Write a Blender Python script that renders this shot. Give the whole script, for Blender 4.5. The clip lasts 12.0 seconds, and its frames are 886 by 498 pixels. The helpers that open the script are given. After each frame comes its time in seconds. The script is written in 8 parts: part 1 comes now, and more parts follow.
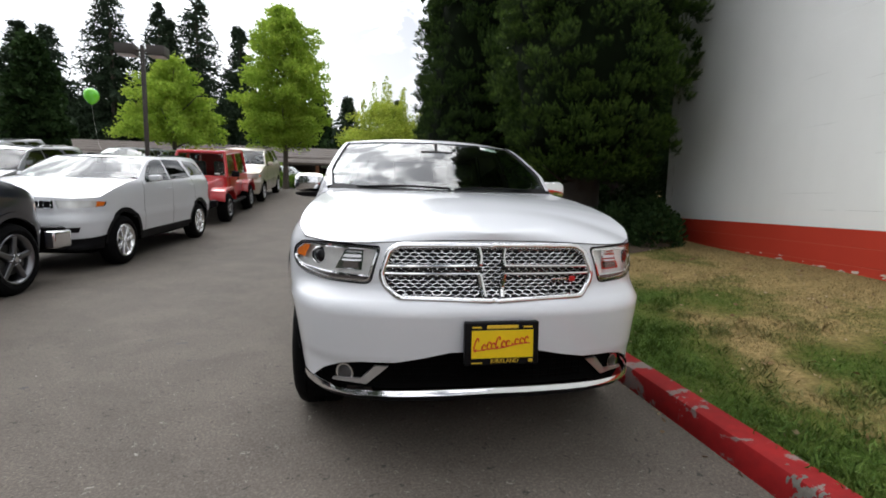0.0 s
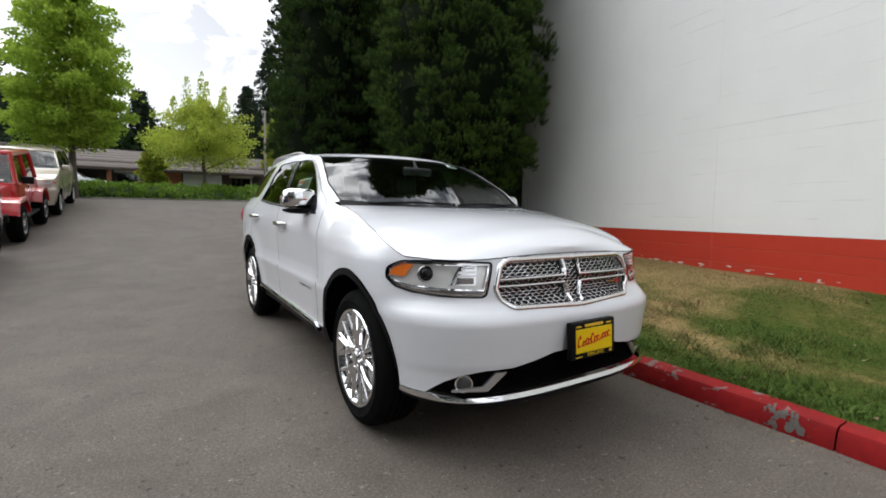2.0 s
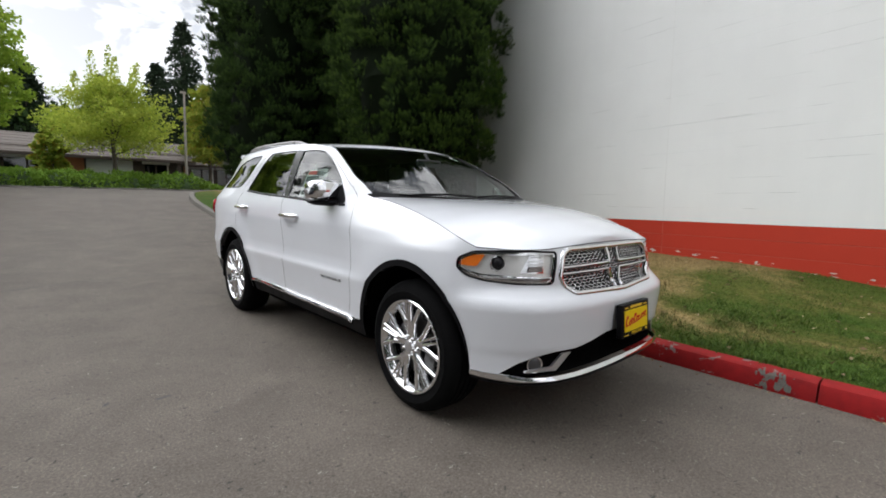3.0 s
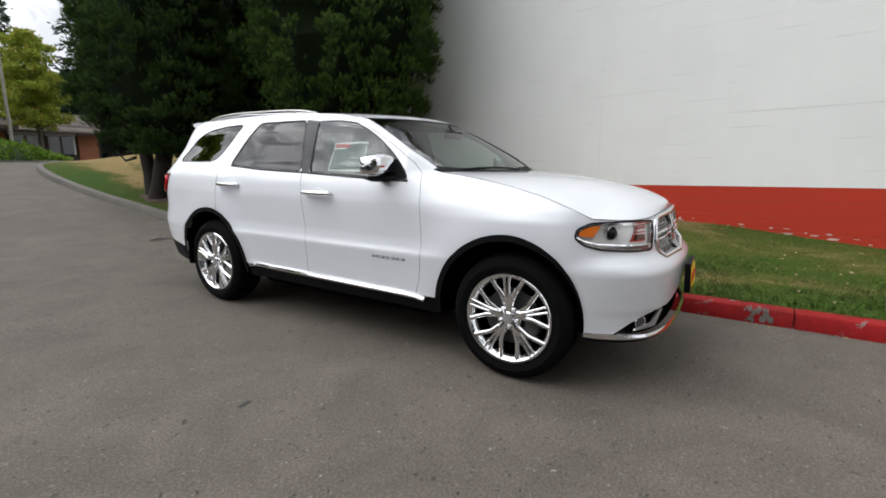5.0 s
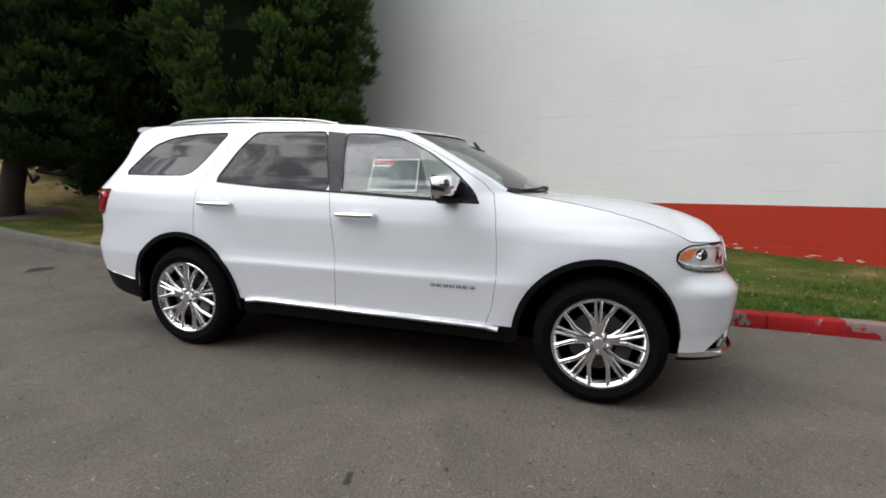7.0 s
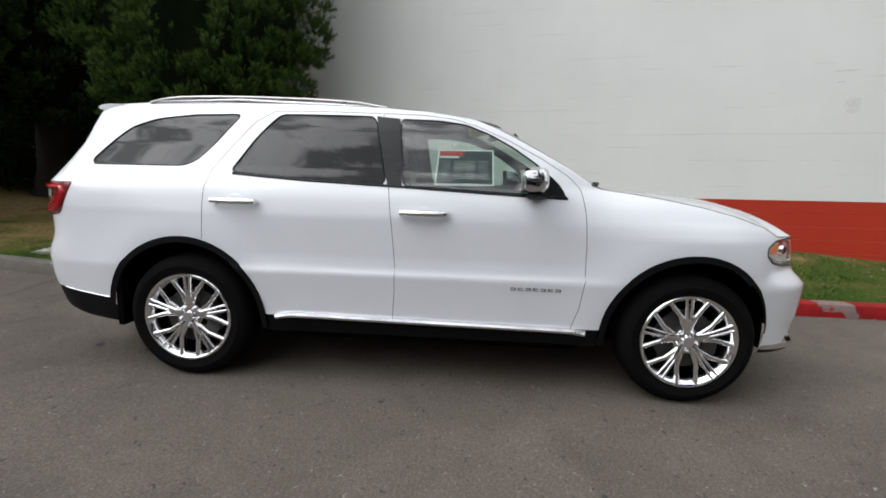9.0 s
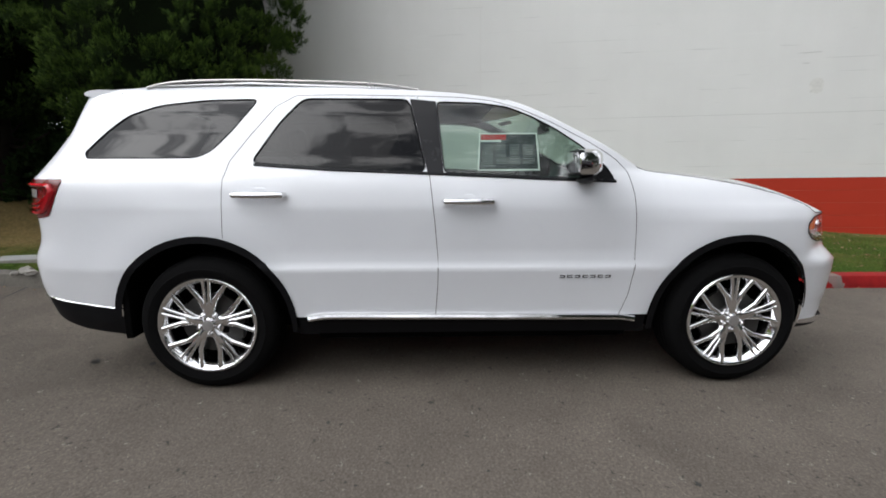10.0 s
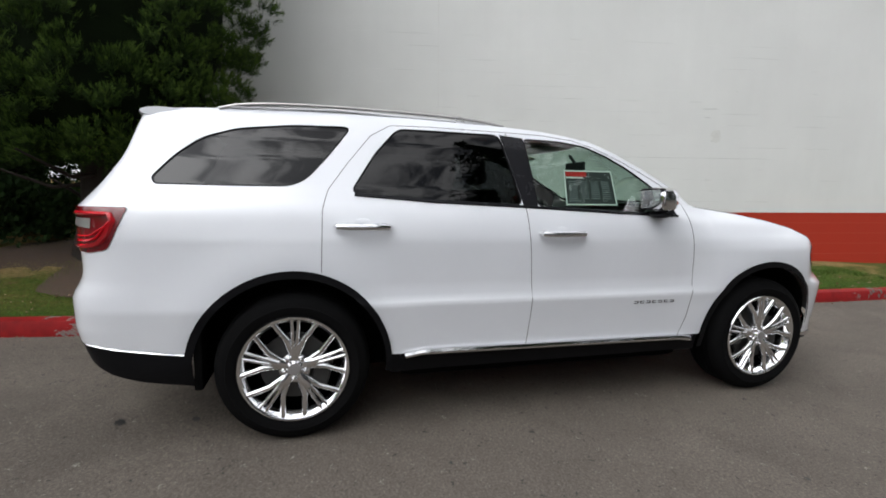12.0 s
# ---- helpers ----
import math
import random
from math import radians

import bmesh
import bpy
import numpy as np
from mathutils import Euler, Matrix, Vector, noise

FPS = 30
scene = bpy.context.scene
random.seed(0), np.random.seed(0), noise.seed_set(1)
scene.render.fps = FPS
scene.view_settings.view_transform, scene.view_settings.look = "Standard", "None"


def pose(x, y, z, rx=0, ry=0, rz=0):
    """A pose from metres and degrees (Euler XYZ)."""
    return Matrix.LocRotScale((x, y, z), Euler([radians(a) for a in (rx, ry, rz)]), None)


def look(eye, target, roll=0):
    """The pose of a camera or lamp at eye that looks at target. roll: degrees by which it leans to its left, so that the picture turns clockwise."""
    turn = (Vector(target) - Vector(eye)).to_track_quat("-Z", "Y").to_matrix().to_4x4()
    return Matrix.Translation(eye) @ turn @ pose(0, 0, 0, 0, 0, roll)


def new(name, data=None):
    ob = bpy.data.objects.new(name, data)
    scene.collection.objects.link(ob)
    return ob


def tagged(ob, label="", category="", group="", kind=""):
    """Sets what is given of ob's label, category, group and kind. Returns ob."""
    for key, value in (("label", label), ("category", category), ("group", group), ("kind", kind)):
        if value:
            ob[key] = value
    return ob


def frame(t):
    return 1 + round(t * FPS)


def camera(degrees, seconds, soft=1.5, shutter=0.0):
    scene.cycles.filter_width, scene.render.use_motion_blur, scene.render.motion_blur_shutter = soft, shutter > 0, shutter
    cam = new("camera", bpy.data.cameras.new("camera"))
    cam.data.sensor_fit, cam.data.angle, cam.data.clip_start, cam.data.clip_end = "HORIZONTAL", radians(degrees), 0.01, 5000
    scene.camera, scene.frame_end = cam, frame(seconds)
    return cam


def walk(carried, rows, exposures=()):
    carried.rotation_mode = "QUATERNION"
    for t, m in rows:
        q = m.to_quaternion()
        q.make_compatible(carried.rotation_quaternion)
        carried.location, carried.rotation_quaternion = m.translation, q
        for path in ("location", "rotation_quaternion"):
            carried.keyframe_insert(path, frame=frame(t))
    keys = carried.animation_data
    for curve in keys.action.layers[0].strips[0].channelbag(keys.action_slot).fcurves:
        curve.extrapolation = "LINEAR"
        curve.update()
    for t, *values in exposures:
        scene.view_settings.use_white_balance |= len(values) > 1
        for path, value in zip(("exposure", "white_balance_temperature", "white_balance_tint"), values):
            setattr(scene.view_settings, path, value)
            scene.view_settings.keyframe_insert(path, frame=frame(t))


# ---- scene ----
cam = camera(88.2, 12.0, soft=1.8)
PATH = [
    (0, (-0.585, -2.746, 1.222), (-0.236, -0.792, 0.986), 1.5),
    (0.5, (-0.888, -2.7, 1.219), (-0.403, -0.773, 0.993), 0.7),
    (1, (-1.225, -2.654, 1.222), (-0.468, -0.815, 1.014), 0.5),
    (1.5, (-1.567, -2.529, 1.241), (-0.676, -0.747, 1.077), 0.2),
    (2, (-1.899, -2.418, 1.251), (-0.819, -0.745, 1.066), 1.1),
    (2.5, (-2.243, -2.293, 1.25), (-1.007, -0.735, 1.03), 0.9),
    (3, (-2.54, -2.062, 1.256), (-1.206, -0.589, 1.031), 1.2),
    (3.2, (-2.645, -1.985, 1.262), (-1.256, -0.567, 1.016), 1.7),
    (4.8, (-3.309, -1.194, 1.299), (-1.678, -0.08, 0.982), 0.6),
    (5, (-3.378, -1.083, 1.3), (-1.716, -0.033, 0.934), 0.2),
    (5.5, (-3.472, -0.786, 1.293), (-1.732, 0.139, 0.954), 1.4),
    (6, (-3.55, -0.475, 1.311), (-1.737, 0.293, 0.962), 2.7),
    (6.5, (-3.658, -0.153, 1.324), (-1.785, 0.464, 0.989), 1.3),
    (7, (-3.683, 0.17, 1.338), (-1.785, 0.723, 1.029), 1.1),
    (7.2, (-3.68, 0.29, 1.348), (-1.783, 0.838, 1.028), 1.1),
    (8.8, (-3.576, 1.179, 1.317), (-1.614, 1.347, 0.968), 1.9),
    (9, (-3.571, 1.272, 1.312), (-1.602, 1.405, 0.986), 1.6),
    (9.5, (-3.524, 1.533, 1.298), (-1.554, 1.57, 0.952), 0.2),
    (10, (-3.44, 1.775, 1.287), (-1.475, 1.721, 0.918), 0),
    (10.5, (-3.423, 2.008, 1.288), (-1.459, 1.852, 0.943), 1.2),
    (11, (-3.422, 2.289, 1.279), (-1.468, 1.998, 0.969), 2.1),
    (11.5, (-3.367, 2.579, 1.284), (-1.43, 2.171, 1.002), 1.3),
    (12, (-3.31, 2.898, 1.295), (-1.391, 2.388, 1.055), 1.3),
]
walk(cam, [(t, look(eye, target, roll)) for t, eye, target, roll in PATH], [(0.0, -0.12, 6330, 10), (3.0, -0.18, 6330, 10), (6.0, -0.25, 6350, 10), (9.0, -0.38, 6350, 10), (12.0, -0.43, 6350, 10)])

# ---- daylight: a bright overcast sky with a faint, wide sun ----
SUN_ELEVATION, SUN_AZIMUTH = radians(49), radians(328)
world = bpy.data.worlds.new("overcast_sky")
scene.world = world
world.use_nodes = True
wn, wl = world.node_tree.nodes, world.node_tree.links
wn.clear()
w_out = wn.new("ShaderNodeOutputWorld")
w_bg = wn.new("ShaderNodeBackground")
w_sky = wn.new("ShaderNodeTexSky")
w_sky.sky_type = "NISHITA"
w_sky.sun_disc = False
w_sky.sun_elevation, w_sky.sun_rotation = SUN_ELEVATION, SUN_AZIMUTH
w_sky.air_density, w_sky.dust_density = 1.0, 3.0
w_bg.inputs["Strength"].default_value = 0.1305
w_tex = wn.new("ShaderNodeTexCoord")
w_map = wn.new("ShaderNodeMapping")
w_map.inputs["Scale"].default_value = (1.0, 1.0, 1.9)
w_cloud = wn.new("ShaderNodeTexNoise")
w_cloud.inputs["Scale"].default_value = 7.5
w_cloud.inputs["Detail"].default_value = 9.0
w_cloud.inputs["Roughness"].default_value = 0.6
w_cloud.inputs["Distortion"].default_value = 0.4
w_ramp = wn.new("ShaderNodeValToRGB")
w_ramp.color_ramp.elements[0].position, w_ramp.color_ramp.elements[0].color = 0.435, (5.0, 5.3, 5.9, 1)
w_ramp.color_ramp.elements[1].position, w_ramp.color_ramp.elements[1].color = 0.565, (29.0, 29.0, 29.0, 1)
w_mix = wn.new("ShaderNodeMix")
w_mix.data_type = "RGBA"
w_mix.inputs["Factor"].default_value = 0.93
wl.new(w_tex.outputs["Generated"], w_map.inputs["Vector"])
wl.new(w_map.outputs["Vector"], w_cloud.inputs["Vector"])
wl.new(w_cloud.outputs["Fac"], w_ramp.inputs["Fac"])
wl.new(w_sky.outputs["Color"], w_mix.inputs["A"])
# an overcast sky is brighter overhead than along the horizon
w_sep = wn.new("ShaderNodeSeparateXYZ")
w_fall = wn.new("ShaderNodeMapRange")
w_fall.inputs["To Min"].default_value, w_fall.inputs["To Max"].default_value = 0.86, 0.94
w_dim = wn.new("ShaderNodeMix")
w_dim.data_type, w_dim.blend_type = "RGBA", "MULTIPLY"
w_dim.inputs["Factor"].default_value = 1.0
wl.new(w_tex.outputs["Generated"], w_sep.inputs["Vector"])
wl.new(w_sep.outputs["Z"], w_fall.inputs["Value"])
# thin cloud glows round the hidden sun
w_dot, w_pow, w_glow, w_lit = wn.new("ShaderNodeVectorMath"), wn.new("ShaderNodeMath"), wn.new("ShaderNodeMath"), wn.new("ShaderNodeMath")
w_dot.operation = "DOT_PRODUCT"
w_dot.inputs[1].default_value = (math.cos(SUN_ELEVATION) * math.sin(SUN_AZIMUTH), math.cos(SUN_ELEVATION) * math.cos(SUN_AZIMUTH), math.sin(SUN_ELEVATION))
w_pow.operation, w_pow.use_clamp = "POWER", True
w_pow.inputs[1].default_value = 9.0
w_glow.operation = "MULTIPLY_ADD"
w_glow.inputs[1].default_value, w_glow.inputs[2].default_value = 2.5, 0.7
w_lit.operation = "MULTIPLY"
wl.new(w_tex.outputs["Generated"], w_dot.inputs[0])
wl.new(w_dot.outputs["Value"], w_pow.inputs[0])
wl.new(w_pow.outputs[0], w_glow.inputs[0])
wl.new(w_glow.outputs[0], w_lit.inputs[0])
wl.new(w_fall.outputs["Result"], w_lit.inputs[1])
# haze low down and thin cloud near the hidden sun soften the cloud forms
w_clear, w_thin, w_veil, w_form = wn.new("ShaderNodeMapRange"), wn.new("ShaderNodeMath"), wn.new("ShaderNodeMath"), wn.new("ShaderNodeMix")
w_clear.inputs["From Min"].default_value, w_clear.inputs["From Max"].default_value = 0.2, 0.5
w_clear.inputs["To Min"].default_value, w_clear.inputs["To Max"].default_value = 0.22, 1.0
w_thin.operation, w_veil.operation = "MULTIPLY_ADD", "MULTIPLY"
w_thin.inputs[1].default_value, w_thin.inputs[2].default_value = -0.3, 1.0
w_thin.use_clamp = True
w_form.data_type = "RGBA"
w_form.inputs["A"].default_value = (15.4, 15.6, 16.0, 1)
w_soft = wn.new("ShaderNodeMath")
w_soft.operation, w_soft.use_clamp = "POWER", True
w_soft.inputs[1].default_value = 8.0
wl.new(w_sep.outputs["Z"], w_clear.inputs["Value"])
wl.new(w_dot.outputs["Value"], w_soft.inputs[0])
wl.new(w_soft.outputs[0], w_thin.inputs[0])
wl.new(w_clear.outputs["Result"], w_veil.inputs[0])
wl.new(w_thin.outputs[0], w_veil.inputs[1])
wl.new(w_veil.outputs[0], w_form.inputs["Factor"])
wl.new(w_ramp.outputs["Color"], w_form.inputs["B"])
wl.new(w_form.outputs["Result"], w_dim.inputs["A"])
wl.new(w_lit.outputs[0], w_dim.inputs["B"])
wl.new(w_dim.outputs["Result"], w_mix.inputs["B"])
wl.new(w_mix.outputs["Result"], w_bg.inputs["Color"])
wl.new(w_bg.outputs["Background"], w_out.inputs["Surface"])

sun = new("sun", bpy.data.lights.new("sun", "SUN"))
sun.data.energy, sun.data.angle, sun.data.color = 0.7, radians(70), (1.0, 0.96, 0.9)
sun.matrix_basis = look((0, 0, 30), (30 * math.cos(SUN_ELEVATION) * -math.sin(SUN_AZIMUTH), 30 * math.cos(SUN_ELEVATION) * -math.cos(SUN_AZIMUTH), 30 - 30 * math.sin(SUN_ELEVATION)))

# ---- tools ----
rng = np.random.default_rng(7)


def link(name, verts, faces, material, parent=None, label="", smooth=True, slots=None):
    """One mesh object from vertex and face lists. material may be a list, with slots giving each face's index."""
    me = bpy.data.meshes.new(name)
    me.from_pydata([tuple(map(float, v)) for v in verts], [], [tuple(map(int, f)) for f in faces])
    mats = material if isinstance(material, (list, tuple)) else [material]
    for m in mats:
        me.materials.append(m)
    if slots is not None:
        me.polygons.foreach_set("material_index", slots)
    me.polygons.foreach_set("use_smooth", [bool(smooth)] * len(me.polygons))
    me.update()
    ob = new(name, me)
    if parent is not None:
        ob.parent = parent
    if label:
        ob["label"] = label
    return ob


def part(name, bm, material, parent=None, label="", smooth=True, angle=40, turn=True):
    """Links a bmesh as one mesh object under a thing or a part."""
    if turn:
        bmesh.ops.recalc_face_normals(bm, faces=bm.faces)
    me = bpy.data.meshes.new(name)
    for f in bm.faces:
        f.smooth = smooth
    if smooth:
        limit = radians(angle)
        for e in bm.edges:
            if len(e.link_faces) == 2 and e.calc_face_angle(0) > limit:
                e.smooth = False
    bm.to_mesh(me)
    bm.free()
    for m in material if isinstance(material, (list, tuple)) else [material]:
        me.materials.append(m)
    ob = new(name, me)
    if parent is not None:
        ob.parent = parent
    if label:
        ob["label"] = label
    return ob


def thing(name, place, label, category, group="", kind=""):
    """An Empty at the base of a thing that has parts."""
    ob = new(name)
    ob.empty_display_size = 0.2
    ob.matrix_basis = place
    return tagged(ob, label, category, group, kind)


def add_box(bm, lo, hi, bevel=0.0, segments=2, m=None):
    c = [(a + b) / 2 for a, b in zip(lo, hi)]
    s = [b - a for a, b in zip(lo, hi)]
    made = bmesh.ops.create_cube(bm, size=1.0, matrix=Matrix.LocRotScale(c, None, s))
    verts = made["verts"]
    if bevel > 0:
        edges = list({e for v in verts for e in v.link_edges})
        out = bmesh.ops.bevel(bm, geom=edges, offset=bevel, segments=segments, affect="EDGES", profile=0.6)
        verts = list({v for f in out["faces"] for v in f.verts} | {v for v in verts if v.is_valid})
    if m is not None:
        bmesh.ops.transform(bm, matrix=m, verts=verts)
    return verts


def add_lathe(bm, profile, n=32, m=None, closed=False):
    """Revolves (radius, height) pairs round the local x axis; height runs along x."""
    rings = []
    for r, h in profile:
        rings.append([bm.verts.new((h, r * math.cos(2 * math.pi * k / n), r * math.sin(2 * math.pi * k / n))) for k in range(n)])
    pairs = list(zip(rings, rings[1:])) + ([(rings[-1], rings[0])] if closed else [])
    for a, b in pairs:
        for k in range(n):
            bm.faces.new((a[k], a[(k + 1) % n], b[(k + 1) % n], b[k]))
    verts = [v for ring in rings for v in ring]
    if m is not None:
        bmesh.ops.transform(bm, matrix=m, verts=verts)
    return rings


def add_tube(bm, points, radius, n=8, caps=True, squash=1.0):
    """A round bar along points; radius may be a list. squash flattens it along its second axis."""
    pts = [Vector(p) for p in points]
    radii = radius if isinstance(radius, (list, tuple, np.ndarray)) else [radius] * len(pts)
    rings, up = [], None
    for i, p in enumerate(pts):
        d = (pts[min(i + 1, len(pts) - 1)] - pts[max(i - 1, 0)]).normalized()
        if up is None:
            up = Vector((0, 0, 1)) if abs(d.z) < 0.9 else Vector((1, 0, 0))
        side = d.cross(up).normalized()
        up = side.cross(d).normalized()
        rings.append([bm.verts.new(p + radii[i] * (math.cos(2 * math.pi * k / n) * side + squash * math.sin(2 * math.pi * k / n) * up)) for k in range(n)])
    for a, b in zip(rings, rings[1:]):
        for k in range(n):
            bm.faces.new((a[k], a[(k + 1) % n], b[(k + 1) % n], b[k]))
    if caps:
        bm.faces.new(list(reversed(rings[0])))
        bm.faces.new(rings[-1])
    return rings


def add_grid(bm, rows, wrap=False):
    """Quads between rows of points of equal length."""
    vs = [[bm.verts.new(p) for p in row] for row in rows]
    for a, b in zip(vs, vs[1:]):
        for k in range(len(a) - (0 if wrap else 1)):
            j = (k + 1) % len(a)
            bm.faces.new((a[k], a[j], b[j], b[k]))
    return vs


def curve_at(table, x):
    """Smooth monotone reading of a short table of (x, y) pairs."""
    xs = np.array([p[0] for p in table], float)
    ys = np.array([p[1] for p in table], float)
    x = np.clip(np.asarray(x, float), xs[0], xs[-1])
    d = np.diff(ys) / np.diff(xs)
    m = np.zeros(len(xs))
    m[1:-1] = np.where(d[:-1] * d[1:] > 0, 2 * d[:-1] * d[1:] / (d[:-1] + d[1:] + 1e-12), 0)
    m[0], m[-1] = d[0], d[-1]
    i = np.clip(np.searchsorted(xs, x, side="right") - 1, 0, len(xs) - 2)
    h = xs[i + 1] - xs[i]
    u = (x - xs[i]) / h
    return (ys[i] * (1 + 2 * u) * (1 - u) ** 2 + m[i] * h * u * (1 - u) ** 2 + ys[i + 1] * u * u * (3 - 2 * u) + m[i + 1] * h * u * u * (u - 1))


def leaves(name, base, ahead, length, width, material, parent=None, label="", bend=0.15):
    """Many small pointed leaves in one mesh: base points, directions, lengths and half widths as arrays."""
    n = len(base)
    ahead = ahead / np.linalg.norm(ahead, axis=1, keepdims=True)
    side = np.cross(ahead, rng.normal(size=(n, 3)))
    side /= np.linalg.norm(side, axis=1, keepdims=True)
    up = np.cross(side, ahead)
    length, width = np.broadcast_to(length, n)[:, None], np.broadcast_to(width, n)[:, None]
    mid = base + ahead * length * 0.45 + up * length * bend
    co = np.stack([base, mid + side * width, base + ahead * length, mid - side * width], 1).reshape(-1, 3)
    me = bpy.data.meshes.new(name)
    me.vertices.add(4 * n)
    me.vertices.foreach_set("co", co.astype(np.float32).ravel())
    me.loops.add(4 * n)
    me.loops.foreach_set("vertex_index", np.arange(4 * n, dtype=np.int32))
    me.polygons.add(n)
    me.polygons.foreach_set("loop_start", np.arange(0, 4 * n, 4, dtype=np.int32))
    me.update(calc_edges=True)
    me.materials.append(material)
    ob = new(name, me)
    if parent is not None:
        ob.parent = parent
    if label:
        ob["label"] = label
    return ob


# ---- materials ----
def shader(name):
    m = bpy.data.materials.new(name)
    m.use_nodes = True
    nt = m.node_tree
    return m, nt, nt.nodes["Principled BSDF"]


def noise_node(nt, scale, detail=4.0, rough=0.55, coords="Object", stretch=None, distortion=0.0):
    tc = nt.nodes.new("ShaderNodeTexCoord" if coords != "Position" else "ShaderNodeNewGeometry")
    n = nt.nodes.new("ShaderNodeTexNoise")
    n.inputs["Scale"].default_value, n.inputs["Detail"].default_value = scale, detail
    n.inputs["Roughness"].default_value, n.inputs["Distortion"].default_value = rough, distortion
    src = tc.outputs[coords]
    if stretch:
        mp = nt.nodes.new("ShaderNodeMapping")
        mp.inputs["Scale"].default_value = stretch
        nt.links.new(src, mp.inputs["Vector"])
        src = mp.outputs["Vector"]
    nt.links.new(src, n.inputs["Vector"])
    return n.outputs["Fac"]


def ramp_node(nt, fac, stops):
    r = nt.nodes.new("ShaderNodeValToRGB")
    els = r.color_ramp.elements
    while len(els) < len(stops):
        els.new(0.5)
    for e, (p, c) in zip(els, stops):
        e.position = p
        e.color = (*c, 1) if len(c) == 3 else c
    nt.links.new(fac, r.inputs["Fac"])
    return r.outputs["Color"]


def mix_node(nt, fac, a, b, blend="MIX"):
    x = nt.nodes.new("ShaderNodeMix")
    x.data_type, x.blend_type = "RGBA", blend
    for sock, v in ((x.inputs["Factor"], fac), (x.inputs["A"], a), (x.inputs["B"], b)):
        if hasattr(v, "links"):
            nt.links.new(v, sock)
        elif isinstance(v, (int, float)):
            sock.default_value = v
        else:
            sock.default_value = (*v, 1)
    return x.outputs["Result"]


def bump_node(nt, bsdf, height, strength=0.3, distance=0.01):
    b = nt.nodes.new("ShaderNodeBump")
    b.inputs["Strength"].default_value, b.inputs["Distance"].default_value = strength, distance
    nt.links.new(height, b.inputs["Height"])
    nt.links.new(b.outputs["Normal"], bsdf.inputs["Normal"])


def plain(name, base, rough=0.5, metal=0.0, vary=0.12, scale=6.0, fine=60.0, bump=0.0, coat=0.0, spec=0.5, rand=0.0):
    """A surface with soft variation at two scales, some of it in its roughness too."""
    m, nt, b = shader(name)
    lo, hi = tuple(c * (1 - vary) for c in base), tuple(min(1, c * (1 + vary)) for c in base)
    big = noise_node(nt, scale)
    col = ramp_node(nt, big, [(0.3, lo), (0.7, hi)])
    small = noise_node(nt, fine, 3.0)
    col = mix_node(nt, 0.5, col, ramp_node(nt, small, [(0.3, lo), (0.7, hi)]))
    if rand:
        info = nt.nodes.new("ShaderNodeObjectInfo")
        col = mix_node(nt, 1.0, col, ramp_node(nt, info.outputs["Random"], [(0, (1 - rand,) * 3), (1, (1 + rand,) * 3)]), "MULTIPLY")
    nt.links.new(col, b.inputs["Base Color"])
    rr = ramp_node(nt, big, [(0.3, (rough * 0.85,) * 3), (0.7, (min(1, rough * 1.15),) * 3)])
    nt.links.new(rr, b.inputs["Roughness"])
    b.inputs["Metallic"].default_value = metal
    b.inputs["Coat Weight"].default_value, b.inputs["Coat Roughness"].default_value = coat, 0.03
    b.inputs["Specular IOR Level"].default_value = spec
    if bump:
        bump_node(nt, b, small, bump, 0.004)
    return m


def leaf_material(name, dark, light, extra=None, rough=0.7, sheer=0.25):
    """Foliage: each leaf or sprig has a tone of its own, with a broad drift over the crown."""
    m, nt, b = shader(name)
    geo = nt.nodes.new("ShaderNodeNewGeometry")
    stops = [(0.0, dark), (1.0, light)] if extra is None else [(0.0, dark), (0.72, light), (1.0, extra)]
    col = ramp_node(nt, geo.outputs["Random Per Island"], stops)
    broad = noise_node(nt, 0.9, 3.0)
    col = mix_node(nt, 0.45, col, ramp_node(nt, broad, [(0.35, dark), (0.65, light)]))
    nt.links.new(col, b.inputs["Base Color"])
    b.inputs["Roughness"].default_value = rough
    b.inputs["Specular IOR Level"].default_value = 0.12
    if sheer:
        tr = nt.nodes.new("ShaderNodeBsdfTranslucent")
        nt.links.new(col, tr.inputs["Color"])
        ms = nt.nodes.new("ShaderNodeMixShader")
        ms.inputs["Fac"].default_value = sheer
        out = nt.nodes["Material Output"]
        nt.links.new(b.outputs["BSDF"], ms.inputs[1])
        nt.links.new(tr.outputs["BSDF"], ms.inputs[2])
        nt.links.new(ms.outputs["Shader"], out.inputs["Surface"])
    return m

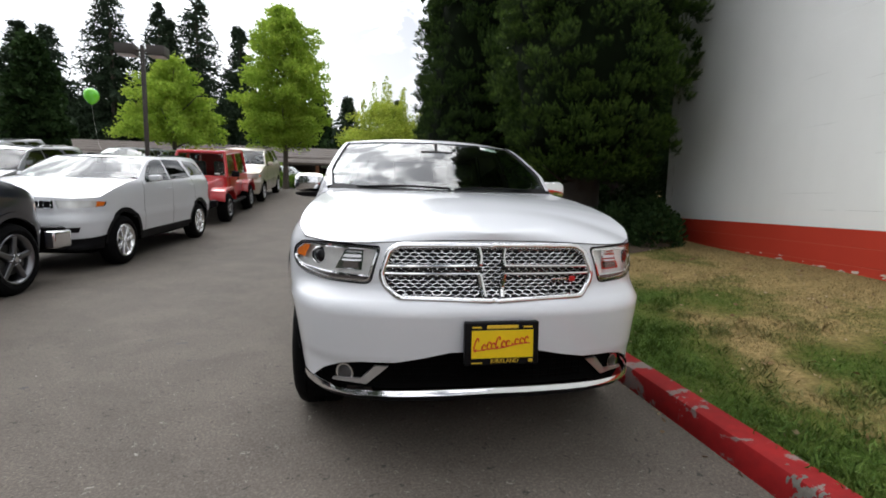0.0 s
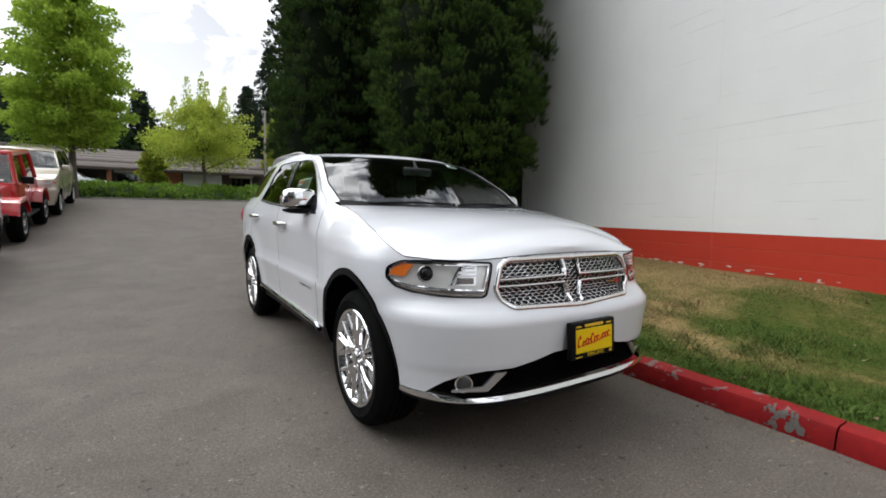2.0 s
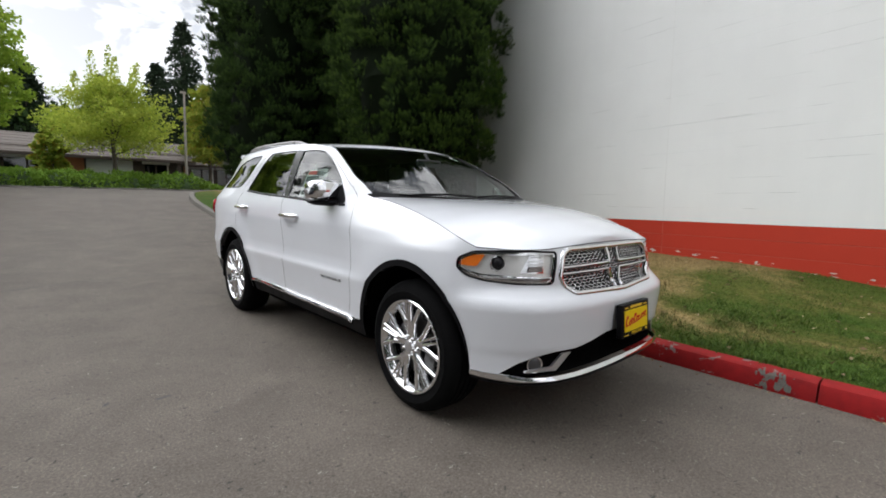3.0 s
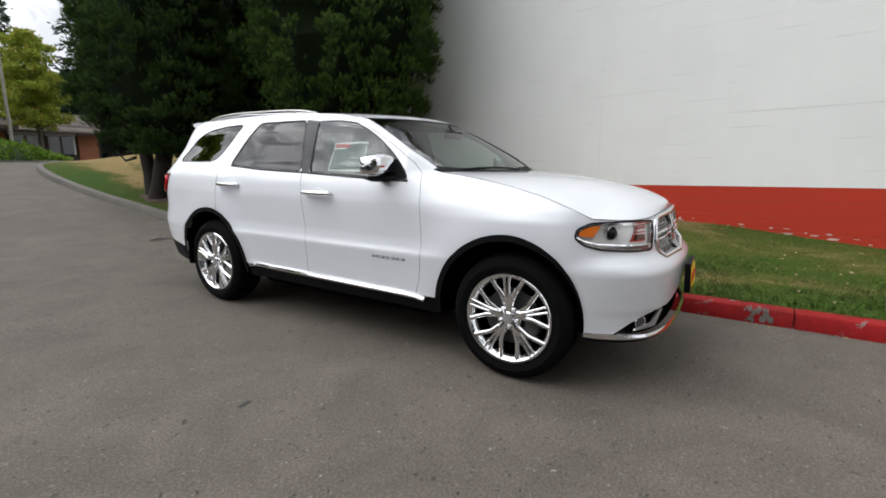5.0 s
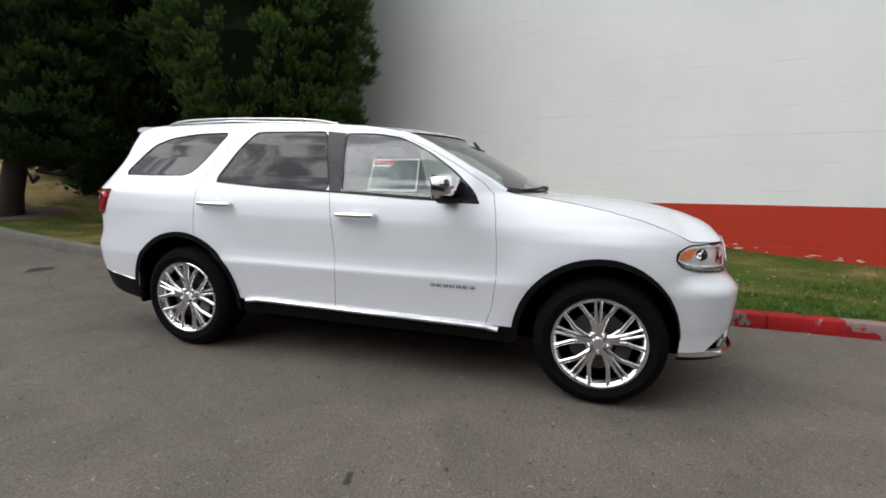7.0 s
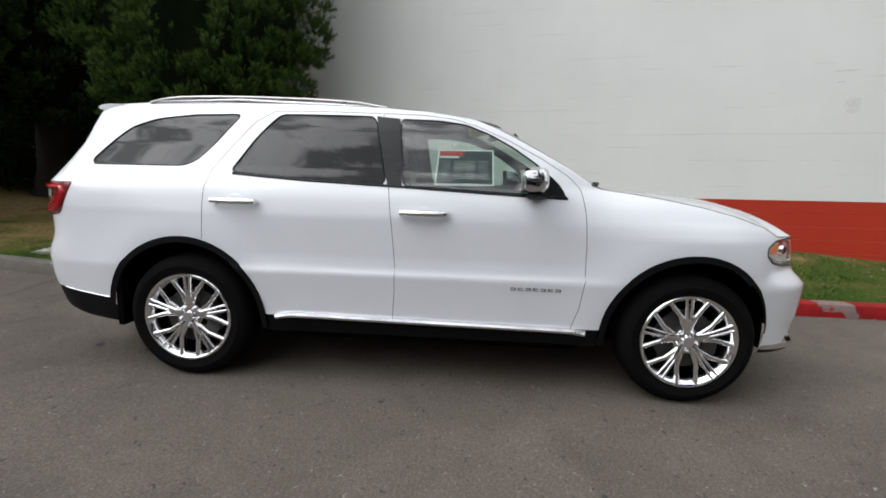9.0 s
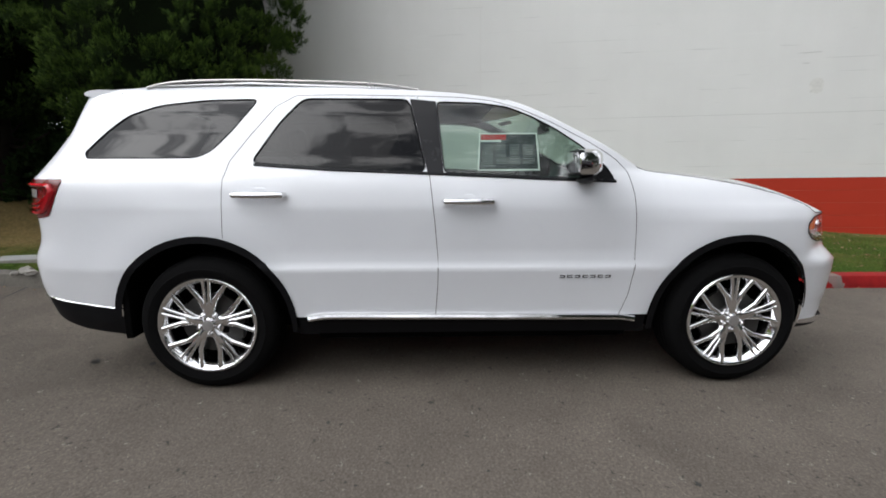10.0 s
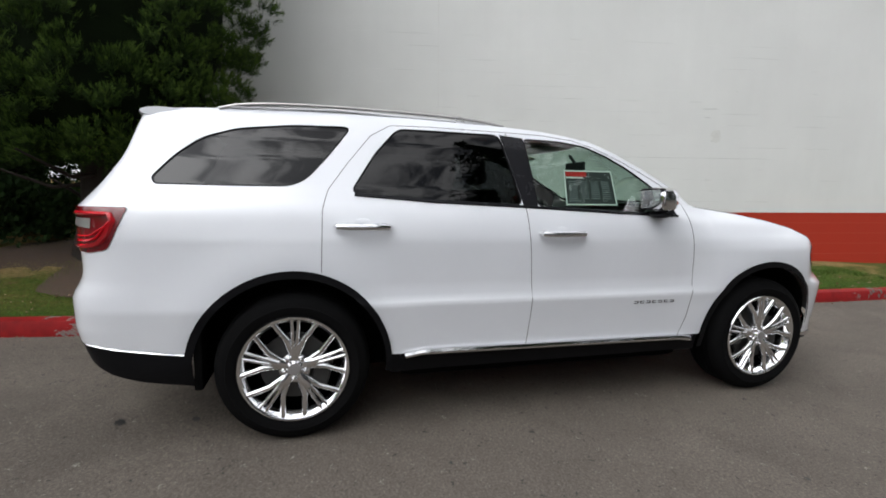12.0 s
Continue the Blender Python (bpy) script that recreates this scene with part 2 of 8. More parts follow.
# ---- surfaces of the setting ----
def asphalt_material():
    m, nt, b = shader("worn_asphalt")
    broad = noise_node(nt, 0.22, 5.0, 0.6)
    col = ramp_node(nt, broad, [(0.3, (0.097, 0.083, 0.069)), (0.7, (0.131, 0.112, 0.094))])
    patch = noise_node(nt, 1.7, 6.0, 0.65, distortion=0.6)
    col = mix_node(nt, 0.45, col, ramp_node(nt, patch, [(0.35, (0.074, 0.063, 0.052)), (0.65, (0.147, 0.126, 0.105))]))
    grit = noise_node(nt, 75.0, 4.0, 0.8)
    col = mix_node(nt, 0.6, col, ramp_node(nt, grit, [(0.34, (0.36, 0.36, 0.36)), (0.52, (0.95, 0.95, 0.95)), (0.68, (1.95, 1.9, 1.86))]), "MULTIPLY")
    stone = noise_node(nt, 30.0, 3.0, 0.8, distortion=0.9)
    col = mix_node(nt, ramp_node(nt, stone, [(0.66, (0, 0, 0)), (0.685, (1, 1, 1))]), col, (0.26, 0.245, 0.22))
    pit = noise_node(nt, 24.0, 3.0, 0.7, distortion=0.5)
    col = mix_node(nt, ramp_node(nt, pit, [(0.32, (0.9, 0.9, 0.9)), (0.36, (0, 0, 0))]), col, (0.03, 0.029, 0.028))
    nt.links.new(col, b.inputs["Base Color"])
    b.inputs["Roughness"].default_value = 0.82
    b.inputs["Specular IOR Level"].default_value = 0.35
    bump_node(nt, b, grit, 0.6, 0.006)
    return m


def dryness(nt):
    """How dry the turf is: patchy, greener along the kerb, straw toward the wall."""
    broad = noise_node(nt, 0.75, 5.0, 0.62, distortion=0.5, stretch=(1.0, 0.55, 1.0))
    tc, sep = nt.nodes.new("ShaderNodeTexCoord"), nt.nodes.new("ShaderNodeSeparateXYZ")
    nt.links.new(tc.outputs["Object"], sep.inputs["Vector"])
    slope = ramp_node(nt, map_range(nt, sep.outputs["X"], 1.2, 4.6), [(0.0, (0.0,) * 3), (0.3, (0.03,) * 3), (0.55, (0.15,) * 3), (1.0, (0.21,) * 3)])
    along = ramp_node(nt, map_range(nt, sep.outputs["Y"], -6.0, 3.0), [(0.0, (0.85,) * 3), (0.195, (0.5,) * 3), (0.333, (0.15,) * 3), (0.55, (0.15,) * 3), (0.64, (0.5,) * 3), (0.75, (1.45,) * 3)])
    slope = mix_node(nt, 1.0, slope, along, "MULTIPLY")
    add = nt.nodes.new("ShaderNodeMath")
    add.operation = "ADD"
    nt.links.new(broad, add.inputs[0])
    nt.links.new(slope, add.inputs[1])
    return add.outputs[0]


def map_range(nt, value, a, b):
    mr = nt.nodes.new("ShaderNodeMapRange")
    mr.inputs["From Min"].default_value, mr.inputs["From Max"].default_value = a, b
    nt.links.new(value, mr.inputs["Value"])
    return mr.outputs["Result"]


def lawn_material():
    m, nt, b = shader("patchy_lawn")
    broad = dryness(nt)
    col = ramp_node(nt, broad, [(0.48, (0.045, 0.085, 0.013)), (0.61, (0.09, 0.098, 0.024)), (0.73, (0.25, 0.185, 0.085))])
    fine = noise_node(nt, 26.0, 5.0, 0.7)
    col = mix_node(nt, 0.8, col, ramp_node(nt, fine, [(0.3, (0.35, 0.38, 0.3)), (0.7, (1.5, 1.45, 1.35))]), "MULTIPLY")
    bare = noise_node(nt, 1.6, 4.0, 0.6)
    col = mix_node(nt, ramp_node(nt, bare, [(0.64, (0, 0, 0)), (0.7, (1, 1, 1))]), col, (0.15, 0.085, 0.045))
    nt.links.new(col, b.inputs["Base Color"])
    b.inputs["Roughness"].default_value = 0.95
    b.inputs["Specular IOR Level"].default_value = 0.1
    bump_node(nt, b, fine, 0.9, 0.03)
    return m


def painted_block(name, base, chip, amount):
    m, nt, b = shader(name)
    broad = noise_node(nt, 0.5, 4.0, coords="Position")
    col = ramp_node(nt, broad, [(0.3, tuple(c * 0.94 for c in base)), (0.7, tuple(min(1, c * 1.04) for c in base))])
    info = nt.nodes.new("ShaderNodeObjectInfo")
    col = mix_node(nt, 1.0, col, ramp_node(nt, info.outputs["Random"], [(0, (0.998,) * 3), (1, (1.002,) * 3)]), "MULTIPLY")
    streak = noise_node(nt, 2.0, 4.0, stretch=(1.0, 3.0, 0.25), coords="Position")
    col = mix_node(nt, 0.15, col, ramp_node(nt, streak, [(0.3, tuple(c * 0.9 for c in base)), (0.7, base)]))
    fleck = noise_node(nt, 9.0, 6.0, 0.7, coords="Position")
    col = mix_node(nt, ramp_node(nt, fleck, [(amount, (0, 0, 0)), (amount + 0.03, (1, 1, 1))]), col, chip)
    nt.links.new(col, b.inputs["Base Color"])
    b.inputs["Roughness"].default_value = 0.7
    b.inputs["Specular IOR Level"].default_value = 0.25
    bump_node(nt, b, noise_node(nt, 120.0, 4.0, 0.7, coords="Position"), 0.25, 0.003)
    return m


ASPHALT = asphalt_material()
LAWN = lawn_material()
WALL_WHITE = painted_block("white_painted_block", (0.765, 0.77, 0.745), (0.6, 0.6, 0.58), 0.78)
WALL_RED = painted_block("red_painted_block", (0.44, 0.038, 0.017), (0.5, 0.42, 0.37), 0.79)
MORTAR = plain("painted_joint", (0.62, 0.62, 0.59), 0.7)
MORTAR_RED = plain("painted_red_joint", (0.45, 0.075, 0.045), 0.7)
CONCRETE = plain("weathered_concrete", (0.2, 0.19, 0.17), 0.85, vary=0.35, scale=3, fine=70, bump=0.4)


def kerb_red_material():
    m, nt, b = shader("chipped_red_kerb_paint")
    col = ramp_node(nt, noise_node(nt, 3.0, 5.0), [(0.3, (0.19, 0.005, 0.006)), (0.7, (0.3, 0.008, 0.009))])
    chips = noise_node(nt, 2.6, 8.0, 0.66, distortion=0.5)
    col = mix_node(nt, ramp_node(nt, chips, [(0.575, (0, 0, 0)), (0.59, (1, 1, 1))]), col, (0.19, 0.18, 0.165))
    grime = noise_node(nt, 14.0, 4.0)
    col = mix_node(nt, 0.22, col, ramp_node(nt, grime, [(0.35, (0.08, 0.012, 0.011)), (0.6, (0.27, 0.016, 0.014))]))
    nt.links.new(col, b.inputs["Base Color"])
    b.inputs["Roughness"].default_value = 0.7
    b.inputs["Specular IOR Level"].default_value = 0.2
    bump_node(nt, b, chips, 0.4, 0.006)
    return m


KERB_RED = kerb_red_material()
KERB_GREY = plain("dirty_kerb_concrete", (0.125, 0.115, 0.1), 0.9, vary=0.4, scale=4, fine=60, bump=0.5)

# ---- ground ----
RISE = [(-400, -0.012), (3, -0.012), (5, 0.022), (8, 0.15), (10.5, 0.36), (12.5, 0.58), (14, 0.8), (16.5, 1.1), (20, 1.25), (24, 1.32), (30, 1.35), (400, 1.4)]


def ground_z(x, y):
    return float(curve_at(RISE, y))


def steps(*spans):
    out = []
    for a, b, d in spans:
        out += list(np.arange(a, b, d))
    return out + [spans[-1][1]]


gx = steps((-420, -60, 60), (-60, -12, 4), (-12, 8, 0.5), (8, 60, 4), (60, 420, 60))
gy = steps((-420, -60, 60), (-60, -8, 4), (-8, 30, 0.5), (30, 70, 4), (70, 420, 70))
gz = curve_at(RISE, gy)
verts = [(x, y, z) for y, z in zip(gy, gz) for x in gx]
nx = len(gx)
faces = [(j * nx + i, j * nx + i + 1, (j + 1) * nx + i + 1, (j + 1) * nx + i) for j in range(len(gy) - 1) for i in range(nx - 1)]
ground = tagged(link("ground", verts, faces, ASPHALT), "worn grey asphalt lot rising gently toward the hedge", "ground", kind="structure")

# the car row, hedge and buildings stand at a small angle to the kerb
ASKEW = Matrix.Translation((-1.46, -2.46, 0)) @ Matrix.Rotation(-0.0225, 4, "Z") @ Matrix.Translation((1.4, 2.45, 0))


def askew(x, y):
    p = ASKEW @ Vector((x, y, 0))
    return p.x, p.y


# ---- kerb line: along the parked car, then round the end of the tree island ----
KERB = [(1.0, -9.0), (1.06, -6.0), (1.1, -4.0), (1.13, -2.0), (1.15, 0.0), (1.14, 2.0), (1.11, 4.0), (1.16, 6.0), (1.28, 8.0), (1.38, 10.0), (1.39, 12.0), (1.4, 14.0), (1.5, 15.1), (1.85, 16.6), (2.45, 17.9), (3.3, 19.1), (5.0, 20.3), (9.0, 21.3), (16.0, 22.0), (30.0, 22.5)]
kx = [p[0] for p in KERB]
ks = np.r_[0, np.cumsum([math.dist(a, b) for a, b in zip(KERB, KERB[1:])])]


def kerb_at(s):
    """Place and outward (road side) direction at a distance along the kerb."""
    p = Vector((float(curve_at(list(zip(ks, kx)), s)), float(curve_at(list(zip(ks, [q[1] for q in KERB])), s)), 0))
    q = Vector((float(curve_at(list(zip(ks, kx)), s + 0.05)), float(curve_at(list(zip(ks, [r[1] for r in KERB])), s + 0.05)), 0))
    d = (q - p).normalized() if (q - p).length > 1e-6 else Vector((1, 0, 0))
    return p, d


KERB_H = 0.135
profile = [(0.0, -0.1), (0.0, 0.02), (0.012, KERB_H - 0.03), (0.022, KERB_H - 0.008), (0.045, KERB_H), (0.15, KERB_H + 0.004), (0.165, KERB_H - 0.01), (0.165, -0.1)]
kerb = thing("kerb", pose(0, 0, 0), "concrete kerb, red paint chipped beside the car", "kerb", kind="structure")


def kerb_segment(s0, s1, material):
    bm = bmesh.new()
    n = max(2, int((s1 - s0) / 0.25))
    rows = []
    for i in range(n + 1):
        s = s0 + (s1 - s0) * i / n
        p, d = kerb_at(s)
        inward = Vector((d.y, -d.x, 0))
        z = ground_z(p.x, p.y)
        shrink = 0.004 if i in (0, n) else 0.0
        rows.append([p + inward * (a + shrink) + Vector((0, 0, z + h - shrink * (h > 0.05))) for a, h in profile])
    vs = add_grid(bm, rows)
    bm.faces.new(vs[0])
    bm.faces.new(list(reversed(vs[-1])))
    return part("kerb_segment", bm, material, kerb, "red-painted kerb stone" if material == KERB_RED else "bare grey kerb stone")


s_joint, s_paint, s_end = 7.4, 14.55, ks[-1]
cuts = sorted([s_joint + 3.05 * k for k in range(-2, 14)] + [s_paint])
cuts = [0.0] + [c for c in cuts if 0.3 < c < s_end - 0.3] + [s_end]
for a, b in zip(cuts, cuts[1:]):
    kerb_segment(a + 0.005, b - 0.005, KERB_RED if b <= s_paint + 0.01 else KERB_GREY)

# places where the paint has come off, down to grey stone
SCAR = plain("bare_kerb_stone", (0.125, 0.115, 0.1), 0.92, vary=0.3, scale=14, fine=70, bump=0.5)


def kerb_scar(y0, y1, u0, u1, seed):
    """A ragged paint loss between y0 and y1; u runs over the kerb from its foot (0) to its back edge (1)."""
    bm = bmesh.new()
    span = np.cumsum([0.0] + [math.dist(a, b) for a, b in zip(profile, profile[1:])])
    span /= span[-1]
    s_at = lambda y: float(np.interp(y, [kerb_at(q)[0].y for q in KERB_S], KERB_S))
    ss, us = np.linspace(s_at(y0), s_at(y1), 110), np.linspace(u0, u1, 26)
    grid_ = []
    for q in ss:
        p, d = kerb_at(float(q))
        inward = Vector((d.y, -d.x, 0))
        row = []
        for u in us:
            a, h = float(np.interp(u, span, [v[0] for v in profile])), float(np.interp(u, span, [v[1] for v in profile]))
            row.append(bm.verts.new(p + inward * (a - 0.0025) + Vector((0, 0, ground_z(p.x, p.y) + h + 0.0025))))
        grid_.append(row)
    for i in range(109):
        for j in range(25):
            e = min(i, 108 - i) / 36, min(j if u0 > 0.01 else 25, 24 - j if u1 < 0.99 else 25) / 8
            if noise.noise((0.06 * i + seed, 0.12 * j, seed)) + 0.45 * noise.noise((0.2 * i, 0.36 * j, seed)) + 0.75 * min(1, e[0], e[1]) > 0.6:
                bm.faces.new((grid_[i][j], grid_[i][j + 1], grid_[i + 1][j + 1], grid_[i + 1][j]))
    bmesh.ops.delete(bm, geom=[v for v in bm.verts if not v.link_faces], context="VERTS")
    part("paint_scar", bm, SCAR, kerb, "grey scar in the red paint")


KERB_S = np.linspace(0.05, s_paint, 300)
for scar in ((-1.52, -1.2, 0.12, 0.45, 3.1), (-1.62, -0.95, 0.66, 1.0, 7.7), (-2.6, -1.75, 0.8, 1.0, 1.3), (-0.75, -0.2, 0.8, 1.0, 5.2), (-3.7, -3.1, 0.55, 1.0, 9.4), (-4.6, -4.25, 0.2, 0.7, 2.6), (0.9, 1.6, 0.78, 1.0, 6.1)):
    kerb_scar(*scar)

# ---- long painted block wall ----
WALL_TURN, WALL_PITCH = math.atan(0.155), -0.0165
# local y runs along the wall, local z up, local x away from the lot
WALL = Matrix.Translation((4.54, 0, 0.985)) @ Matrix.Rotation(-WALL_TURN, 4, "Z") @ Matrix.Rotation(WALL_PITCH, 4, "X")
wall_east = thing("wall_east", WALL, "painted concrete block wall, white above a red base band", "wall", kind="structure")
COURSE, BLOCK, Y0, Y1, TOP = 0.2032, 0.4064, -14.0, 5.42, 6.1
bm = bmesh.new()
add_box(bm, (0.0042, Y0, -1.3), (0.25, Y1, -0.004))
part("red_backing", bm, MORTAR_RED, wall_east, smooth=False)
bm = bmesh.new()
add_box(bm, (0.0042, Y0, -0.004), (0.25, Y1, TOP))
part("white_backing", bm, MORTAR, wall_east, smooth=False)

# ---- lawn between kerb and wall, running on round the trees ----
WALL_FOOT = [(-14, 0.1), (-7.3, 0.12), (-4.7, 0.2), (-3.0, 0.29), (-2.0, 0.37), (0.0, 0.46), (3.0, 0.47), (6.0, 0.5), (9.0, 0.55), (30.0, 0.55)]
ky = np.array([p[1] for p in KERB])


def kerb_x(y):
    return float(np.interp(y, ky, kx))


def wall_x(y):
    return 4.54 + 0.155 * y


def lawn_z(x, y):
    k = kerb_x(y) + 0.16
    u = min(1.0, max(0.0, (x - k) / 3.2))
    edge = ground_z(x, y) + KERB_H - 0.012
    foot = float(curve_at(WALL_FOOT, y)) + max(0.0, ground_z(x, y) - 0.1)
    wob = 0.02 * math.sin(2.1 * x + 0.7 * y) * math.sin(1.3 * y - x) * min(1.0, 4 * u)
    return edge + (max(foot, edge) - edge) * u * u * (3 - 2 * u) + wob


rows_y = steps((-9.0, 6.2, 0.2), (6.2, 22.3, 0.3))
verts, faces = [], []
NU = 26
for y in rows_y:
    a = kerb_x(y) + 0.155
    b = wall_x(y) + 0.2 if y < 6.1 else max(a + 0.5, 30.0)
    for i in range(NU + 1):
        u = i / NU
        x = a + (b - a) * (u if y < 6.1 else u**2.2)
        verts.append((x, y, lawn_z(x, y)))
n1 = NU + 1
faces = [(j * n1 + i, j * n1 + i + 1, (j + 1) * n1 + i + 1, (j + 1) * n1 + i) for j in range(len(rows_y) - 1) for i in range(NU)]
tagged(link("lawn", verts, faces, LAWN), "patchy green and dry tan lawn between kerb and wall", "lawn", kind="structure")


def blade_material(name, greens, tans):
    m, nt, b = shader(name)
    geo = nt.nodes.new("ShaderNodeNewGeometry")
    col = ramp_node(nt, geo.outputs["Random Per Island"], [(0.0, greens[0]), (1.0, greens[1])])
    tan = ramp_node(nt, geo.outputs["Random Per Island"], [(0.0, tans[0]), (1.0, tans[1])])
    broad = dryness(nt)
    col = mix_node(nt, ramp_node(nt, broad, [(0.6, (0, 0, 0)), (0.75, (1, 1, 1))]), col, tan)
    nt.links.new(col, b.inputs["Base Color"])
    b.inputs["Roughness"].default_value = 0.7
    b.inputs["Specular IOR Level"].default_value = 0.2
    return m


BLADES = blade_material("grass_blades", ((0.042, 0.085, 0.012), (0.11, 0.17, 0.03)), ((0.15, 0.112, 0.048), (0.3, 0.23, 0.11)))
n = 120000
gy_ = rng.uniform(-6.0, 7.5, n)
gk = np.interp(gy_, ky, kx) + 0.17
gu = rng.random(n) ** 1.15
gx_ = gk + (wall_x(gy_) - 0.03 - gk) * gu
BARE = [(2.27, -0.18, 0.17, 0.22), (2.26, -1.5, 0.2, 0.26), (2.95, -2.3, 0.2, 0.3), (1.95, 1.0, 0.14, 0.2)]
keep = np.array([noise.noise((x * 2.2, y * 2.2, 0)) > -0.35 and all(((x - bx) / rx) ** 2 + ((y - by) / ry) ** 2 > rng.uniform(0.0, 0.8) for bx, by, rx, ry in BARE) for x, y in zip(gx_, gy_)])
gx_, gy_ = gx_[keep], gy_[keep]
gz_ = np.array([lawn_z(x, y) for x, y in zip(gx_, gy_)]) - 0.004
base = np.stack([gx_, gy_, gz_], 1)
lean = np.stack([rng.normal(0, 0.55, len(base)), rng.normal(0, 0.55, len(base)), np.ones(len(base))], 1)
tall = np.array([0.5 + 0.9 * max(0.0, noise.noise((x * 1.4 + 9, y * 1.4, 3))) for x, y in zip(gx_, gy_)])
tagged(leaves("grass", base, lean, 0.045 * tall * rng.uniform(0.5, 1.3, len(base)), 0.0026, BLADES), "short patchy grass blades, green and straw coloured", "grass", kind="stuff")

# long weedy tufts toward the kerb
wc = [(y, kerb_x(y) + 0.22 + 1.5 * rng.random() ** 1.6) for y in rng.uniform(-5.8, 4.5, 420)]
wc = [(x + rng.normal(0, 0.05), y + rng.normal(0, 0.06)) for y, x in wc if noise.noise((x * 0.9, y * 0.9, 4)) > -0.15 and all(((x - bx) / rx) ** 2 + ((y - by) / ry) ** 2 > 1.2 for bx, by, rx, ry in BARE) for _ in range(34)]
base = np.array([(x, y, lawn_z(x, y) - 0.004) for x, y in wc])
tagged(leaves("weeds", base, np.stack([rng.normal(0, 0.75, len(base)), rng.normal(0, 0.75, len(base)), np.ones(len(base))], 1), rng.uniform(0.04, 0.1, len(base)), 0.0042, BLADES, bend=0.3), "longer weedy tufts among the grass by the kerb", "grass", kind="stuff")
# fallen leaves on the lawn and the bare scrape near the car
LITTER = leaf_material("dry_leaf_litter", (0.12, 0.06, 0.03), (0.42, 0.34, 0.22), sheer=0.0)
n = 420
ly = rng.uniform(-5.5, 6.0, n)
lx = np.interp(ly, ky, kx) + 0.2 + rng.random(n) * 3.0
base = np.array([(x, y, lawn_z(x, y) + 0.02) for x, y in zip(lx, ly)])
tagged(leaves("leaf_litter", base, np.stack([rng.normal(size=n), rng.normal(size=n), rng.normal(0, 0.15, n)], 1), rng.uniform(0.02, 0.06, n), 0.012, LITTER), "scattered dry leaves on the grass", "leaves", kind="stuff")
# leaves and grit gathered in the gutter, and a buried box lid in the grass
n = 130
ly = rng.uniform(-5.5, 9.0, n)
base = np.array([(np.interp(y, ky, kx) - abs(rng.normal(0, 0.05)) - 0.012, y, ground_z(0, y) + 0.006) for y in ly])
tagged(leaves("gutter_litter", base, np.stack([rng.normal(size=n), rng.normal(size=n), rng.normal(0, 0.2, n)], 1), rng.uniform(0.015, 0.045, n), 0.009, LITTER), "dry leaves and grit along the kerb's foot", "leaves", kind="stuff")
lid = thing("utility_box", pose(1.78, 6.45, lawn_z(1.78, 6.45) + 0.004, 0, 0, 12), "flat grey concrete utility box set in the grass", "utility box")
bm = bmesh.new()
add_box(bm, (-0.17, -0.26, -0.06), (0.17, 0.26, 0.012), 0.006)
part("frame", bm, CONCRETE, lid)
bm = bmesh.new()
add_box(bm, (-0.14, -0.23, 0.01), (0.14, 0.23, 0.02), 0.004)
part("cover", bm, plain("pale_lid_concrete", (0.34, 0.35, 0.34), 0.85, vary=0.2, fine=50, bump=0.4), lid)
# broken bits of kerb lying where the red paint ends
RUBBLE = plain("broken_concrete", (0.3, 0.285, 0.26), 0.9, vary=0.35, scale=12, fine=70, bump=0.6)
for x, y, r in ((1.2, 5.66, 0.055), (1.27, 5.76, 0.04), (1.17, 5.82, 0.045), (1.24, 5.92, 0.06), (1.31, 5.64, 0.03), (1.15, 5.96, 0.03)):
    bm = bmesh.new()
    bmesh.ops.create_icosphere(bm, subdivisions=2, radius=r)
    for v in bm.verts:
        k = 1 + 0.45 * noise.noise(v.co * (1.6 / r) + Vector((x * 9, y * 9, 0)))
        v.co = Vector((v.co.x * k * 1.2, v.co.y * k, v.co.z * k * 0.7))
    stone = tagged(part("stone", bm, RUBBLE, angle=25), "small chunk of broken grey concrete on the kerb", "stone", "rubble by the kerb")
    stone.matrix_basis = pose(x, y, ground_z(x, y) + KERB_H + r * 0.42, 0, 0, 50 * x * y)
BARK_DARK = plain("fibrous_bark", (0.022, 0.016, 0.012), 0.95, vary=0.35, scale=9, fine=50, bump=0.8)
MULCH = plain("brown_mulch", (0.07, 0.045, 0.03), 0.95, vary=0.4, scale=10, fine=60, bump=0.8)
bm = bmesh.new()
for x, y, r in ((2.35, 10.2, 0.62), (3.5, 5.3, 1.5)):
    ringv = [bm.verts.new((x + r * (1 + 0.18 * math.sin(3 * a + x)) * math.cos(a), y + r * 1.1 * math.sin(a), lawn_z(x + r * math.cos(a), y + r * 1.1 * math.sin(a)) + 0.012)) for a in np.linspace(0, 2 * math.pi, 28)[:-1]]
    mid = bm.verts.new((x, y, lawn_z(x, y) + 0.05))
    for k in range(len(ringv)):
        bm.faces.new((ringv[k], ringv[(k + 1) % len(ringv)], mid))
tagged(part("mulch_bed", bm, MULCH), "brown mulch round the tree trunks", "mulch", kind="stuff")

